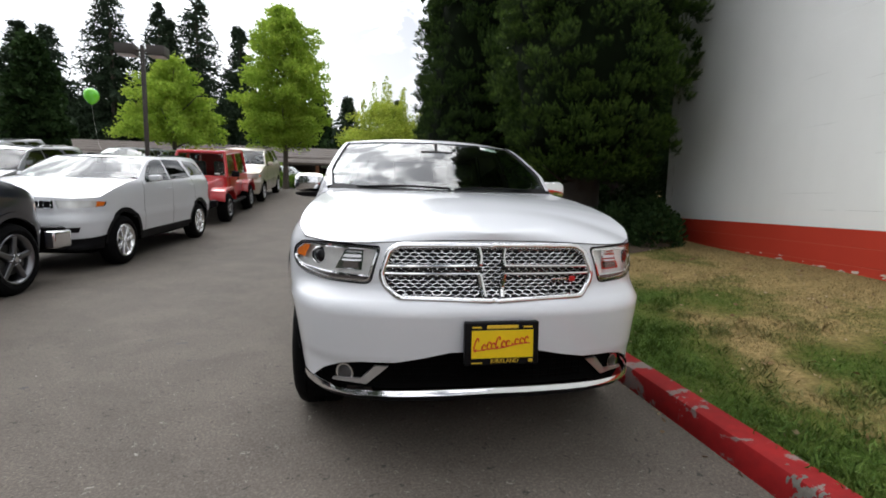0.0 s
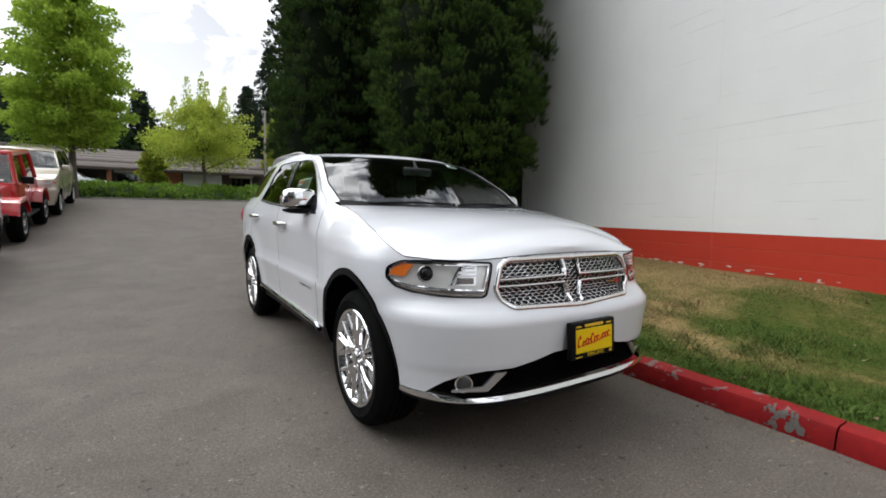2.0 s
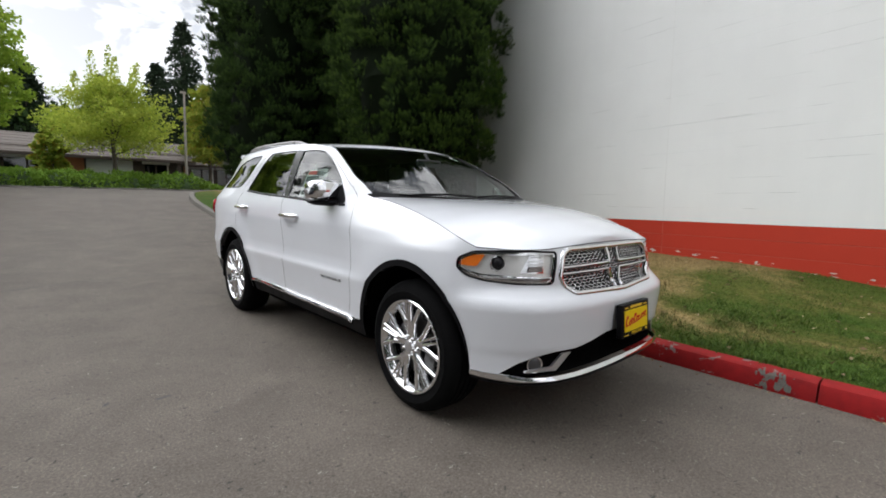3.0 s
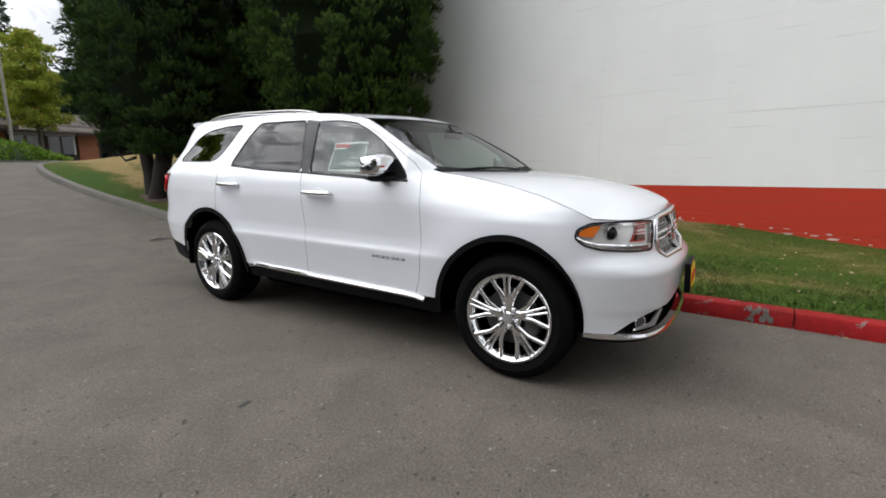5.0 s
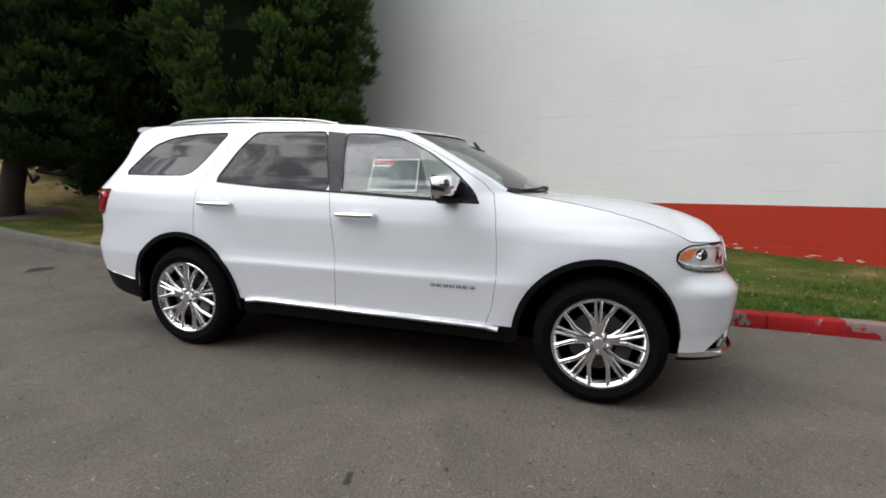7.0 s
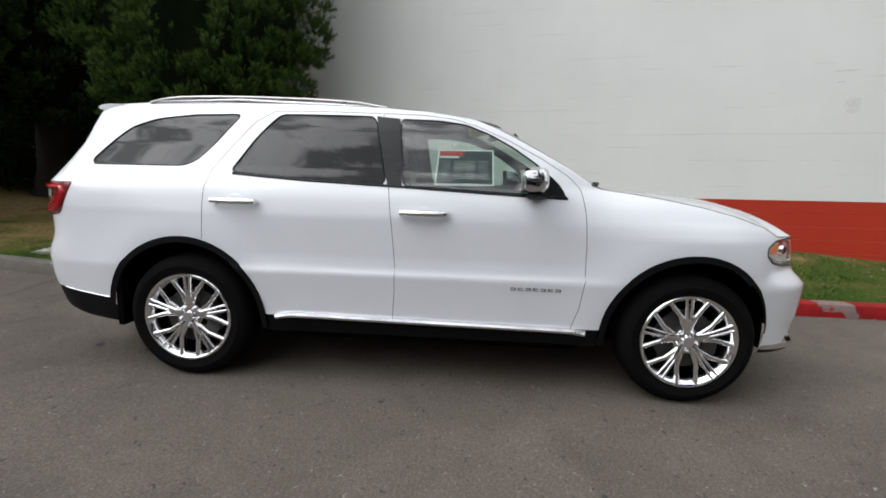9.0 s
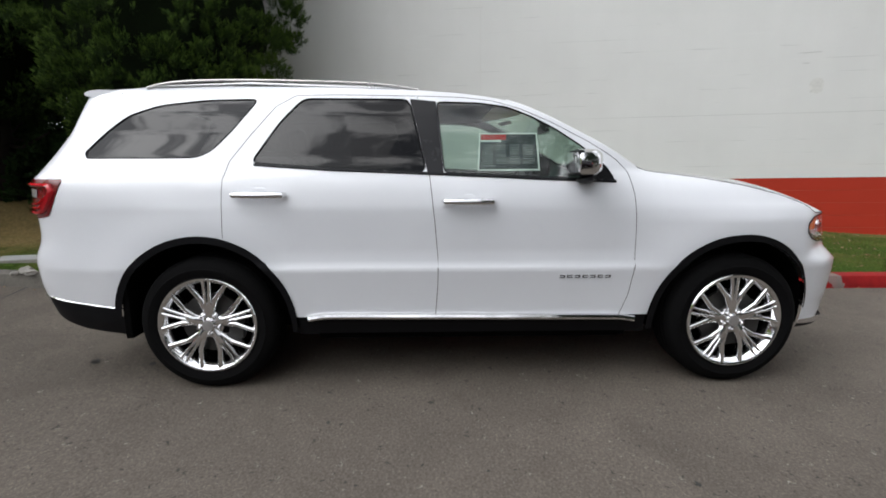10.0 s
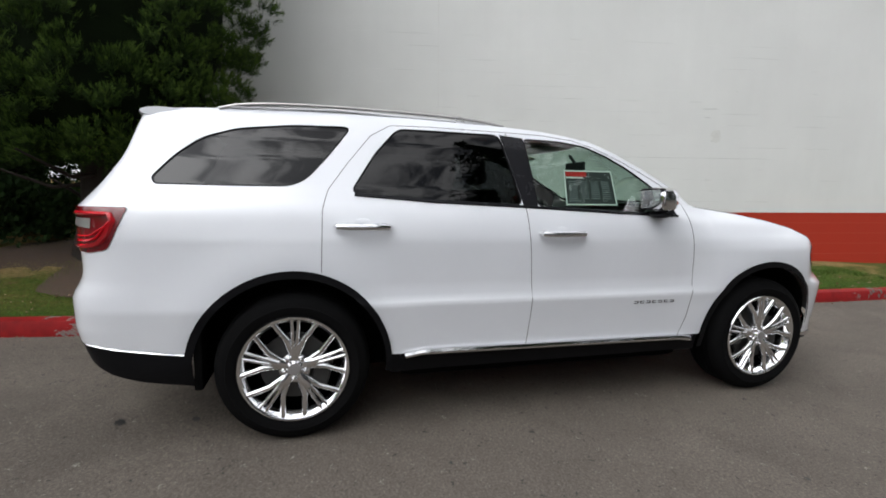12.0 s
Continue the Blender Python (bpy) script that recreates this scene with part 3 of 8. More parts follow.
# dark spots, a tar patch and thin cracks in the asphalt
TAR = plain("tar_stain", (0.022, 0.021, 0.02), 0.6, vary=0.3)
CRACK = plain("filled_crack", (0.035, 0.034, 0.033), 0.8, vary=0.3)
for sx0, sy0, w, h, turn in ((-2.0, 1.085, 0.05, 0.02, 0.3), (-2.27, 1.19, 0.03, 0.018, 1.0), (-0.546, 3.99, 0.05, 0.035, 0.2), (-0.58, 3.6, 0.04, 0.025, 0.5), (-1.8, 0.68, 0.025, 0.014, 0.0), (-2.6, 0.3, 0.03, 0.02, 0.8), (0.36, 6.68, 0.2, 0.12, 0.2), (-1.3, 2.3, 0.02, 0.012, 0.4), (-2.9, 2.6, 0.03, 0.02, 0.2)):
    bm = bmesh.new()
    k = 18
    vs = []
    for j in range(k):
        a = 2 * math.pi * j / k
        r = 0.7 + 0.55 * noise.noise((2 * math.cos(a) + sx0 * 3, 2 * math.sin(a), sy0 * 5))
        p = Matrix.Rotation(turn, 2) @ Vector((w * 1.1 * r * math.cos(a), h * 1.1 * r * math.sin(a)))
        vs.append(bm.verts.new((sx0 + p.x, sy0 + p.y, ground_z(0, sy0 + p.y) + 0.0035)))
    bm.faces.new(vs)
    tagged(part("tar_spot", bm, TAR), "small dark tar spot on the asphalt", "stain", kind="structure")
for pts in ([(-3.4, 5.2), (-2.2, 5.6), (-1.2, 5.62), (-0.4, 5.52), (0.4, 5.75), (1.2, 5.9)], [(-0.2, 5.6), (0.1, 6.2), (0.35, 6.6), (0.7, 7.5)]):
    bm = bmesh.new()
    fine = []
    for a, b in zip(pts, pts[1:]):
        for t in np.linspace(0, 1, 14)[:-1]:
            x, y = a[0] + (b[0] - a[0]) * t, a[1] + (b[1] - a[1]) * t
            fine.append((x + 0.05 * noise.noise((x * 3, y * 3, 1)), y + 0.06 * noise.noise((x * 3, y * 3, 7))))
    add_grid(bm, [[(x, y - w, ground_z(x, y) + 0.003), (x, y + w, ground_z(x, y) + 0.003)] for x, y in fine for w in (0.008 + 0.008 * abs(noise.noise((x * 5, y * 5, 2))),)])
    tagged(part("asphalt_crack", bm, CRACK), "thin dark crack across the asphalt", "crack", kind="structure")

# ---- paint, glass and trim of vehicles ----
def car_paint(name, base, flake=0.0, rough=0.35):
    m, nt, b = shader(name)
    grain = noise_node(nt, 420.0, 2.0)
    film = noise_node(nt, 2.2, 5.0, 0.6)
    col = mix_node(nt, 0.5, ramp_node(nt, grain, [(0.3, tuple(c * 0.97 for c in base)), (0.7, tuple(min(1, c * 1.02) for c in base))]), ramp_node(nt, film, [(0.3, tuple(c * 0.95 for c in base)), (0.7, base)]))
    nt.links.new(col, b.inputs["Base Color"])
    b.inputs["Metallic"].default_value = flake
    b.inputs["Roughness"].default_value = rough
    b.inputs["Coat Weight"].default_value = 1.0
    b.inputs["Coat IOR"].default_value = 1.5
    nt.links.new(ramp_node(nt, film, [(0.35, (0.02,) * 3), (0.7, (0.05,) * 3)]), b.inputs["Coat Roughness"])
    return m


def window_glass(name, tint, rough=0.0, ior=1.55):
    """A thin pane: what lies behind shows through its tint, and its gloss grows toward grazing sight."""
    m, nt, _ = shader(name)
    nt.nodes.remove(nt.nodes["Principled BSDF"])
    clear, gloss, mix, face = (nt.nodes.new(n) for n in ("ShaderNodeBsdfTransparent", "ShaderNodeBsdfGlossy", "ShaderNodeMixShader", "ShaderNodeLayerWeight"))
    clear.inputs["Color"].default_value = (*tint, 1)
    gloss.inputs["Roughness"].default_value = rough
    gloss.inputs["Color"].default_value = (1, 1, 1, 1)
    face.inputs["Blend"].default_value = 0.5
    base = ((ior - 1) / (ior + 1)) ** 2
    steep, curve = nt.nodes.new("ShaderNodeMath"), nt.nodes.new("ShaderNodeMath")
    steep.operation, curve.operation = "POWER", "MULTIPLY_ADD"
    steep.inputs[1].default_value = 5.0
    curve.inputs[1].default_value, curve.inputs[2].default_value = 1 - base, base
    nt.links.new(face.outputs["Facing"], steep.inputs[0])
    nt.links.new(steep.outputs[0], curve.inputs[0])
    nt.links.new(curve.outputs[0], mix.inputs["Fac"])
    nt.links.new(clear.outputs["BSDF"], mix.inputs[1])
    nt.links.new(gloss.outputs["BSDF"], mix.inputs[2])
    nt.links.new(mix.outputs["Shader"], nt.nodes["Material Output"].inputs["Surface"])
    return m


WHITE_PAINT = car_paint("pearl_white_paint", (0.735, 0.75, 0.785))
CHROME = plain("chrome", (0.78, 0.78, 0.79), 0.07, 1.0, vary=0.03)
POLISHED = plain("polished_alloy", (0.82, 0.82, 0.83), 0.11, 1.0, vary=0.05, scale=20)
SILVER = plain("silver_plastic", (0.55, 0.55, 0.56), 0.3, 0.8, vary=0.05)
LAMP_BOWL = plain("lamp_bowl_silver", (0.8, 0.8, 0.78), 0.24, 0.25, vary=0.08)
BLACK_TRIM = plain("black_plastic", (0.006, 0.006, 0.007), 0.5, bump=0.15, spec=0.1)
BLACK_GLOSS = plain("gloss_black_trim", (0.008, 0.008, 0.01), 0.25, coat=0.0, spec=0.25)
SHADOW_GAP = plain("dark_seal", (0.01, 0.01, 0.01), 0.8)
RUBBER = plain("tyre_rubber", (0.005, 0.005, 0.0052), 0.8, vary=0.25, scale=14, fine=120, bump=0.2, spec=0.05)
LINER = plain("wheel_well_liner", (0.004, 0.004, 0.004), 0.95, spec=0.0)
RAIL = plain("satin_rail", (0.42, 0.41, 0.4), 0.3, 0.9)
DISC = plain("dull_disc_steel", (0.05, 0.049, 0.047), 0.45, 0.5)
DARK_BADGE = plain("dark_chrome", (0.1, 0.1, 0.105), 0.3, 0.7)
SMOKED = plain("smoked_lamp_strip", (0.17, 0.15, 0.14), 0.18, 0.3)
PRIVACY = window_glass("privacy_glass", (0.035, 0.035, 0.04), ior=1.42)
CLEAR = window_glass("green_tinted_glass", (0.66, 0.78, 0.72), ior=1.68)
LAMINATED = window_glass("laminated_windscreen_glass", (0.62, 0.74, 0.68), ior=1.95)
LENS = window_glass("clear_lamp_lens", (0.98, 0.98, 0.98), ior=1.35)
AMBER = plain("amber_lens", (0.85, 0.2, 0.02), 0.2, coat=0.8, vary=0.1)
RED_LENS = plain("red_lamp_lens", (0.5, 0.008, 0.016), 0.2, coat=0.5, vary=0.15)
RED_DEEP = plain("deep_red_lamp", (0.13, 0.003, 0.006), 0.2, coat=0.5)
CABIN_BLACK = plain("black_cabin_trim", (0.02, 0.02, 0.021), 0.7, bump=0.1)
LEATHER = plain("black_leather", (0.022, 0.021, 0.021), 0.45, bump=0.2)
HEADLINER = plain("charcoal_headliner", (0.07, 0.068, 0.065), 0.95)
PLATE_YELLOW = plain("yellow_plate", (0.85, 0.6, 0.0), 0.4, vary=0.05)
SCRIPT_RED = plain("red_print", (0.55, 0.01, 0.008), 0.4)
PRINT_GOLD = plain("gold_print", (0.75, 0.5, 0.03), 0.4)
PAPER_WHITE = plain("white_paper", (0.8, 0.8, 0.78), 0.6)
PAPER_DARK = plain("dark_print", (0.03, 0.032, 0.035), 0.5)
PRINT_GREY = plain("grey_print", (0.3, 0.31, 0.32), 0.5)
MIRROR_GLASS = plain("mirror_glass", (0.85, 0.86, 0.87), 0.02, 1.0, vary=0.01)


# ---- a car body as one sheet: along the plan outline (s) and up (z), cut along every shut line ----
def chaikin(pts, rounds=3):
    for _ in range(rounds):
        out = [pts[0]]
        for a, b in zip(pts, pts[1:]):
            out.append(tuple(0.75 * p + 0.25 * q for p, q in zip(a, b)))
            out.append(tuple(0.25 * p + 0.75 * q for p, q in zip(a, b)))
        pts = out + [pts[-1]]
    return pts


def rounded(poly, r=0.03, n=4):
    """A closed outline with its corners rounded."""
    out = []
    k = len(poly)
    for i in range(k):
        p, a, b = Vector(poly[i]), Vector(poly[i - 1]), Vector(poly[(i + 1) % k])
        ra = min(r, 0.45 * (a - p).length, 0.45 * (b - p).length)
        u, v = p + (a - p).normalized() * ra, p + (b - p).normalized() * ra
        for j in range(n + 1):
            t = j / n
            out.append(tuple((1 - t) ** 2 * u + 2 * t * (1 - t) * p + t * t * v))
    return out


def inside(poly, x, y):
    hit = False
    for (x0, y0), (x1, y1) in zip(poly, poly[-1:] + poly[:-1]):
        if (y0 > y) != (y1 > y) and x < (x1 - x0) * (y - y0) / (y1 - y0) + x0:
            hit = not hit
    return hit


def ring(cx, cy, r, n=40, ahead=1.0):
    """A circle, drawn in by a factor on its front half."""
    return [(cx + r * math.cos(a) * (ahead if math.cos(a) < 0 else 1.0), cy + r * math.sin(a)) for a in (2 * math.pi * k / n for k in range(n))]


class Shell:
    """Half of a car body. outline: (x, y) from the front's middle round the side to the rear's middle."""

    def __init__(self, outline, front, side, rear, arches, extra=None):
        pts = np.array(chaikin(outline, 4))
        seg = np.r_[0, np.cumsum(np.hypot(*np.diff(pts, axis=0).T))]
        self.s = np.linspace(0, seg[-1], 900)
        self.x, self.y = np.interp(self.s, seg, pts[:, 0]), np.interp(self.s, seg, pts[:, 1])
        kern = np.ones(31) / 31
        tx, ty = np.gradient(self.x), np.gradient(self.y)
        tx, ty = (np.convolve(np.pad(v, 15, mode="edge"), kern, "valid") for v in (tx, ty))
        ln = np.hypot(tx, ty)
        self.nx, self.ny = ty / ln, -tx / ln
        self.known = {}
        self.front, self.side, self.rear, self.arches, self.extra = front, side, rear, arches, extra

    def sy(self, y):
        return float(np.interp(y, self.y, self.s))

    def sx(self, x):
        k = len(self.x) // 3
        return float(np.interp(x, self.x[:k], self.s[:k]))

    def at(self, s, z, out=0.0):
        """The surface point on the +x side, moved outward by out."""
        x, y, nx, ny = (float(np.interp(s, self.s, v)) for v in (self.x, self.y, self.nx, self.ny))
        wf, wr = max(0.0, -ny) ** 1.3, max(0.0, ny) ** 1.3
        ws = 1 - wf - wr
        tab = lambda t: float(np.interp(z, [p[0] for p in t], [p[1] for p in t]))
        inset = wf * tab(self.front) + ws * tab(self.side) + wr * tab(self.rear)
        if self.extra:
            inset += self.extra(x, y, z, ws)
        for ay, az, ar in self.arches:
            r = math.hypot(y - ay, z - az)
            if z > az - 0.2:
                inset -= 0.012 * math.exp(-(((r - ar) / 0.13) ** 2)) * ws
        inset -= out
        return Vector((x - nx * inset, y - ny * inset, z))

    def sheet(self, z0, z1, ds, dz):
        bm = bmesh.new()
        ns, nz = int(self.s[-1] / ds), int((z1 - z0) / dz)
        add_grid(bm, [[(self.s[-1] * i / ns, z0 + (z1 - z0) * j / nz, 0) for i in range(ns + 1)] for j in range(nz + 1)])
        return bm

    def cut(self, bm, line, closed=True):
        pts = list(line) + ([line[0]] if closed else [])
        lo = (min(p[0] for p in pts), min(p[1] for p in pts))
        hi = (max(p[0] for p in pts), max(p[1] for p in pts))

        def box(f):
            xs, ys = [v.co.x for v in f.verts], [v.co.y for v in f.verts]
            return min(xs), min(ys), max(xs), max(ys)

        near = {f for f in bm.faces if (b := box(f))[0] <= hi[0] and b[2] >= lo[0] and b[1] <= hi[1] and b[3] >= lo[1]}
        for (xa, ya), (xb, yb) in zip(pts, pts[1:]):
            x0, x1, y0, y1 = min(xa, xb), max(xa, xb), min(ya, yb), max(ya, yb)
            if abs(xa - xb) + abs(ya - yb) < 1e-6:
                continue
            near = {f for f in near if f.is_valid}
            use = [f for f in near if (b := box(f))[0] <= x1 and b[2] >= x0 and b[1] <= y1 and b[3] >= y0]
            if not use:
                continue
            geom = list({v for f in use for v in f.verts}) + list({e for f in use for e in f.edges}) + use
            res = bmesh.ops.bisect_plane(bm, geom=geom, dist=1e-5, plane_co=(xa, ya, 0), plane_no=(yb - ya, xa - xb, 0))
            near |= {g for g in res["geom"] if isinstance(g, bmesh.types.BMFace)}

    def regions(self, bm, classify):
        out = {}
        for f in bm.faces:
            c = f.calc_center_median()
            key = classify(c.x, c.y)
            if key:
                out.setdefault(key, []).append([(v.co.x, v.co.y) for v in f.verts])
        return out

    def patch(self, name, cells, material, parent, sign, out=0.0, label=""):
        index, verts, faces = {}, [], []
        for cell in cells:
            face = []
            for s, z in cell:
                key = (round(s, 5), round(z, 5))
                if key not in index:
                    index[key] = len(verts)
                    p = self.at(s, z, out)
                    verts.append((p.x * sign, p.y, p.z))
                face.append(index[key])
            faces.append(face if sign > 0 else face[::-1])
        ob = link(name, verts, faces, material, parent, label)
        ob.data.normals_split_custom_set_from_vertices([self.normal(s, z, sign) for s, z in index])
        return ob

    def normal(self, s, z, sign):
        """The outward direction of the smooth surface."""
        key = (s, z)
        if key not in self.known:
            du = self.at(min(s + 0.015, self.s[-1]), z) - self.at(max(s - 0.015, 0.0), z)
            dv = self.at(s, z + 0.012) - self.at(s, z - 0.012)
            n = du.cross(dv).normalized()
            if s < 0.02 or s > self.s[-1] - 0.02:
                n.x = 0.0
            self.known[key] = n
        n = self.known[key]
        return (n.x * sign, n.y, n.z)

    def line(self, pts, sign, out=0.0, step=0.03):
        """Surface points along a line in (s, z)."""
        res = []
        for (sa, za), (sb, zb) in zip(pts, pts[1:]):
            n = max(1, int(math.hypot(sb - sa, zb - za) / step))
            for k in range(n):
                t = k / n
                res.append((sa + (sb - sa) * t, za + (zb - za) * t))
        res.append(pts[-1])
        return [Vector((p.x * sign, p.y, p.z)) for p in (self.at(s, z, out) for s, z in res)]


def arch_rows(edges, middles, n=18, power=2.2):
    """Rows across the car from its +x edge to its -x edge over middle points."""
    rows = []
    for e, c in zip(edges, middles):
        row = []
        for k in range(-n, n + 1):
            t = k / n
            row.append((e[0] * t, c[0] + (e[1] - c[0]) * t * t, c[1] + (e[2] - c[1]) * abs(t) ** power))
        rows.append(row)
    return rows


# ---- wheels ----
def bar_between(bm, a, b, wa, wb, x_top_a, x_top_b, depth, ridge=0.35):
    """A spoke from a to b in the wheel's plane (y, z), with a crowned face toward -x."""
    d = Vector((b[0] - a[0], b[1] - a[1]))
    n = Vector((-d.y, d.x)).normalized()
    rows = []
    for p, w, x in ((a, wa, x_top_a), (b, wb, x_top_b)):
        rows.append([Vector((x + q, p[0] + n.x * w * t, p[1] + n.y * w * t)) for t, q in ((1.08, depth), (1.0, 0.011), (0.82, 0.0055), (0.45, 0.0015), (0.0, 0.0), (-0.45, 0.0015), (-0.82, 0.0055), (-1.0, 0.011), (-1.08, depth))])
    vs = add_grid(bm, rows)
    bm.faces.new(vs[1])


def wheel(parent_thing, y, sign, turn, style, r_tyre=0.383, r_rim=0.262, width=0.265, face=-0.935, finish=None, sunk=0.0):
    """A tyred wheel on the -x side; sign +1 mirrors it to the other side. Local x points outward to -x."""
    finish = finish or POLISHED
    hub = new("wheel")
    hub.parent = parent_thing
    hub.matrix_basis = pose(0, y, r_tyre - sunk) @ (Matrix.Identity(4) if sign < 0 else Matrix.Rotation(math.pi, 4, "Z"))
    x0 = face
    # tyre
    bm = bmesh.new()
    rt, rr = r_tyre, r_rim
    prof = [(rr + 0.004, x0 + 0.03), (rr + 0.012, x0 + 0.012), (rr + 0.03, x0 + 0.003), (rr + 0.05, x0 + 0.0), (rr + 0.052, x0 - 0.002), (rr + 0.057, x0 - 0.002), (rr + 0.059, x0 + 0.002), (rt - 0.042, x0 + 0.008), (rt - 0.024, x0 + 0.018), (rt - 0.011, x0 + 0.033), (rt - 0.003, x0 + 0.055)]
    grooves = 4
    inner = x0 + width
    for g in range(grooves):
        c = x0 + 0.05 + (width - 0.1) * (g + 0.5) / grooves
        prof += [(rt, c - 0.006), (rt - 0.009, c - 0.004), (rt - 0.009, c + 0.004), (rt, c + 0.006)]
    prof += [(rt - 0.001, inner - 0.05), (rt - 0.012, inner - 0.02), (rt - 0.06, inner), (rr, inner - 0.02)]
    add_lathe(bm, prof, 72)
    part("tyre", bm, RUBBER, hub, "black tyre with a ribbed tread", angle=30)
    # rim barrel with a stepped lip
    bm = bmesh.new()
    add_lathe(bm, [(rr + 0.006, x0 + 0.024), (rr + 0.008, x0 + 0.008), (rr + 0.004, x0 + 0.003), (rr - 0.006, x0 + 0.004), (rr - 0.012, x0 + 0.01), (rr - 0.03, x0 + 0.034), (rr - 0.036, x0 + 0.05), (rr - 0.042, x0 + 0.12), (rr - 0.046, x0 + 0.2)], 64)
    rim = part("rim", bm, finish, hub, "bright alloy rim")
    bm = bmesh.new()
    if style == "trident":
        for k in range(5):
            a = turn + 2 * math.pi * k / 5
            pt = lambda r, off=0.0, da=0.0: (r * math.cos(a + da) - off * math.sin(a + da), r * math.sin(a + da) + off * math.cos(a + da))
            # broad arm from the hub, a forked middle and two straight branches
            bar_between(bm, pt(0.025), pt(0.085), 0.034, 0.026, x0 + 0.024, x0 + 0.013, 0.05)
            bar_between(bm, pt(0.083), pt(0.128), 0.026, 0.0235, x0 + 0.013, x0 + 0.011, 0.05)
            for sd in (-1, 1):
                bar_between(bm, pt(0.112, sd * 0.009), pt(rr - 0.004, sd * 0.0175), 0.0105, 0.0088, x0 + 0.0115, x0 + 0.006, 0.045)
                bar_between(bm, pt(0.07, sd * 0.012), pt(0.15, sd * 0.042), 0.0165, 0.0145, x0 + 0.02, x0 + 0.0125, 0.042)
                bar_between(bm, pt(0.148, sd * 0.0405), pt(rr - 0.003, 0.0, sd * math.radians(24.5)), 0.0145, 0.0135, x0 + 0.0125, x0 + 0.006, 0.042)
    else:
        n = {"five": 5, "split": 7, "six": 6}[style]
        for k in range(n):
            a = turn + 2 * math.pi * k / n
            for da in ((-0.13, 0.13) if style != "five" else (0.0,)):
                w = 0.012 if style != "five" else 0.026
                bar_between(bm, (0.04 * math.cos(a), 0.04 * math.sin(a)), ((rr - 0.004) * math.cos(a + da), (rr - 0.004) * math.sin(a + da)), w * 1.3, w, x0 + 0.02, x0 + 0.012, 0.045)
    add_lathe(bm, [(0.083, x0 + 0.055), (0.079, x0 + 0.036), (0.06, x0 + 0.03), (0.04, x0 + 0.022), (0.034, x0 + 0.009), (0.0, x0 + 0.006)], 30)
    part("spokes", bm, finish, rim, "forked alloy spokes")
    for k in range(5):
        bm = bmesh.new()
        a = turn + math.pi / 5 + 2 * math.pi * k / 5
        add_lathe(bm, [(0.017, x0 + 0.045), (0.017, x0 + 0.026), (0.0125, x0 + 0.024), (0.012, x0 + 0.012), (0.008, x0 + 0.006), (0.0, x0 + 0.005)], 10, Matrix.Translation((0, 0.058 * math.cos(a), 0.058 * math.sin(a))))
        part("lug_nut", bm, CHROME, rim)
    bm = bmesh.new()
    add_lathe(bm, [(0.03, x0 + 0.0055), (0.02, x0 + 0.004), (0.0, x0 + 0.0035)], 20)
    part("centre_cap", bm, SILVER, rim)
    bm = bmesh.new()
    add_lathe(bm, [(0.07, x0 + 0.085), (0.07, x0 + 0.075), (0.175, x0 + 0.075), (0.175, x0 + 0.095)], 40)
    part("brake_disc", bm, DISC, hub)
    bm = bmesh.new()
    ca = 0.1 if turn < 0.3 else 0.2
    add_box(bm, (x0 + 0.05, 0.1, -0.07), (x0 + 0.12, 0.19, 0.07), 0.02, m=Matrix.Rotation(math.pi + ca, 4, "X"))
    part("brake_caliper", bm, DISC, hub)
    bm = bmesh.new()
    add_lathe(bm, [(rr - 0.04, x0 + 0.175), (0.0, x0 + 0.175)], 32)
    part("inner_disc", bm, LINER, hub)
    return hub


# ---- the white sport utility vehicle ----
SUV_OUT = [(0, -0.862), (0.28, -0.856), (0.53, -0.825), (0.732, -0.742), (0.852, -0.595), (0.922, -0.41), (0.947, -0.2), (0.952, 0.05), (0.956, 0.5), (0.959, 1.0), (0.96, 1.7), (0.958, 2.4), (0.954, 3.0), (0.943, 3.4), (0.921, 3.74), (0.888, 3.91), (0.826, 4.04), (0.65, 4.12), (0.34, 4.16), (0, 4.17)]
SUV_F = [(0.2, 0.1), (0.28, 0.05), (0.325, 0.006), (0.335, 0.006), (0.345, 0.011), (0.372, 0.03), (0.4, 0.036), (0.455, 0.034), (0.49, 0.02), (0.53, 0.0165), (0.58, 0.0115), (0.65, 0.004), (0.7, 0.002), (0.725, 0.01), (0.76, 0.045), (0.8, 0.06), (0.92, 0.075), (1.0, 0.1), (1.03, 0.12), (1.08, 0.16)]
SUV_D = [(0.2, 0.1), (0.4, 0.04), (0.5, 0.028), (0.62, 0.013), (0.705, 0.0), (0.72, 0.002), (0.745, 0.016), (0.8, 0.019), (0.9, 0.013), (1.0, 0.007), (1.05, 0.006), (1.1, 0.011), (1.16, 0.022), (1.205, 0.036), (1.235, 0.052), (1.27, 0.066), (1.32, 0.088), (1.45, 0.138), (1.56, 0.184), (1.62, 0.215), (1.66, 0.238), (1.69, 0.26), (1.72, 0.29), (1.76, 0.35), (1.8, 0.43)]
SUV_R = [(0.2, 0.14), (0.4, 0.07), (0.5, 0.03), (0.6, 0.004), (0.76, 0.0), (0.8, 0.02), (0.84, 0.046), (0.9, 0.058), (0.98, 0.052), (1.1, 0.045), (1.2, 0.046), (1.23, 0.074), (1.3, 0.138), (1.43, 0.25), (1.58, 0.385), (1.68, 0.475), (1.75, 0.51), (1.8, 0.55)]


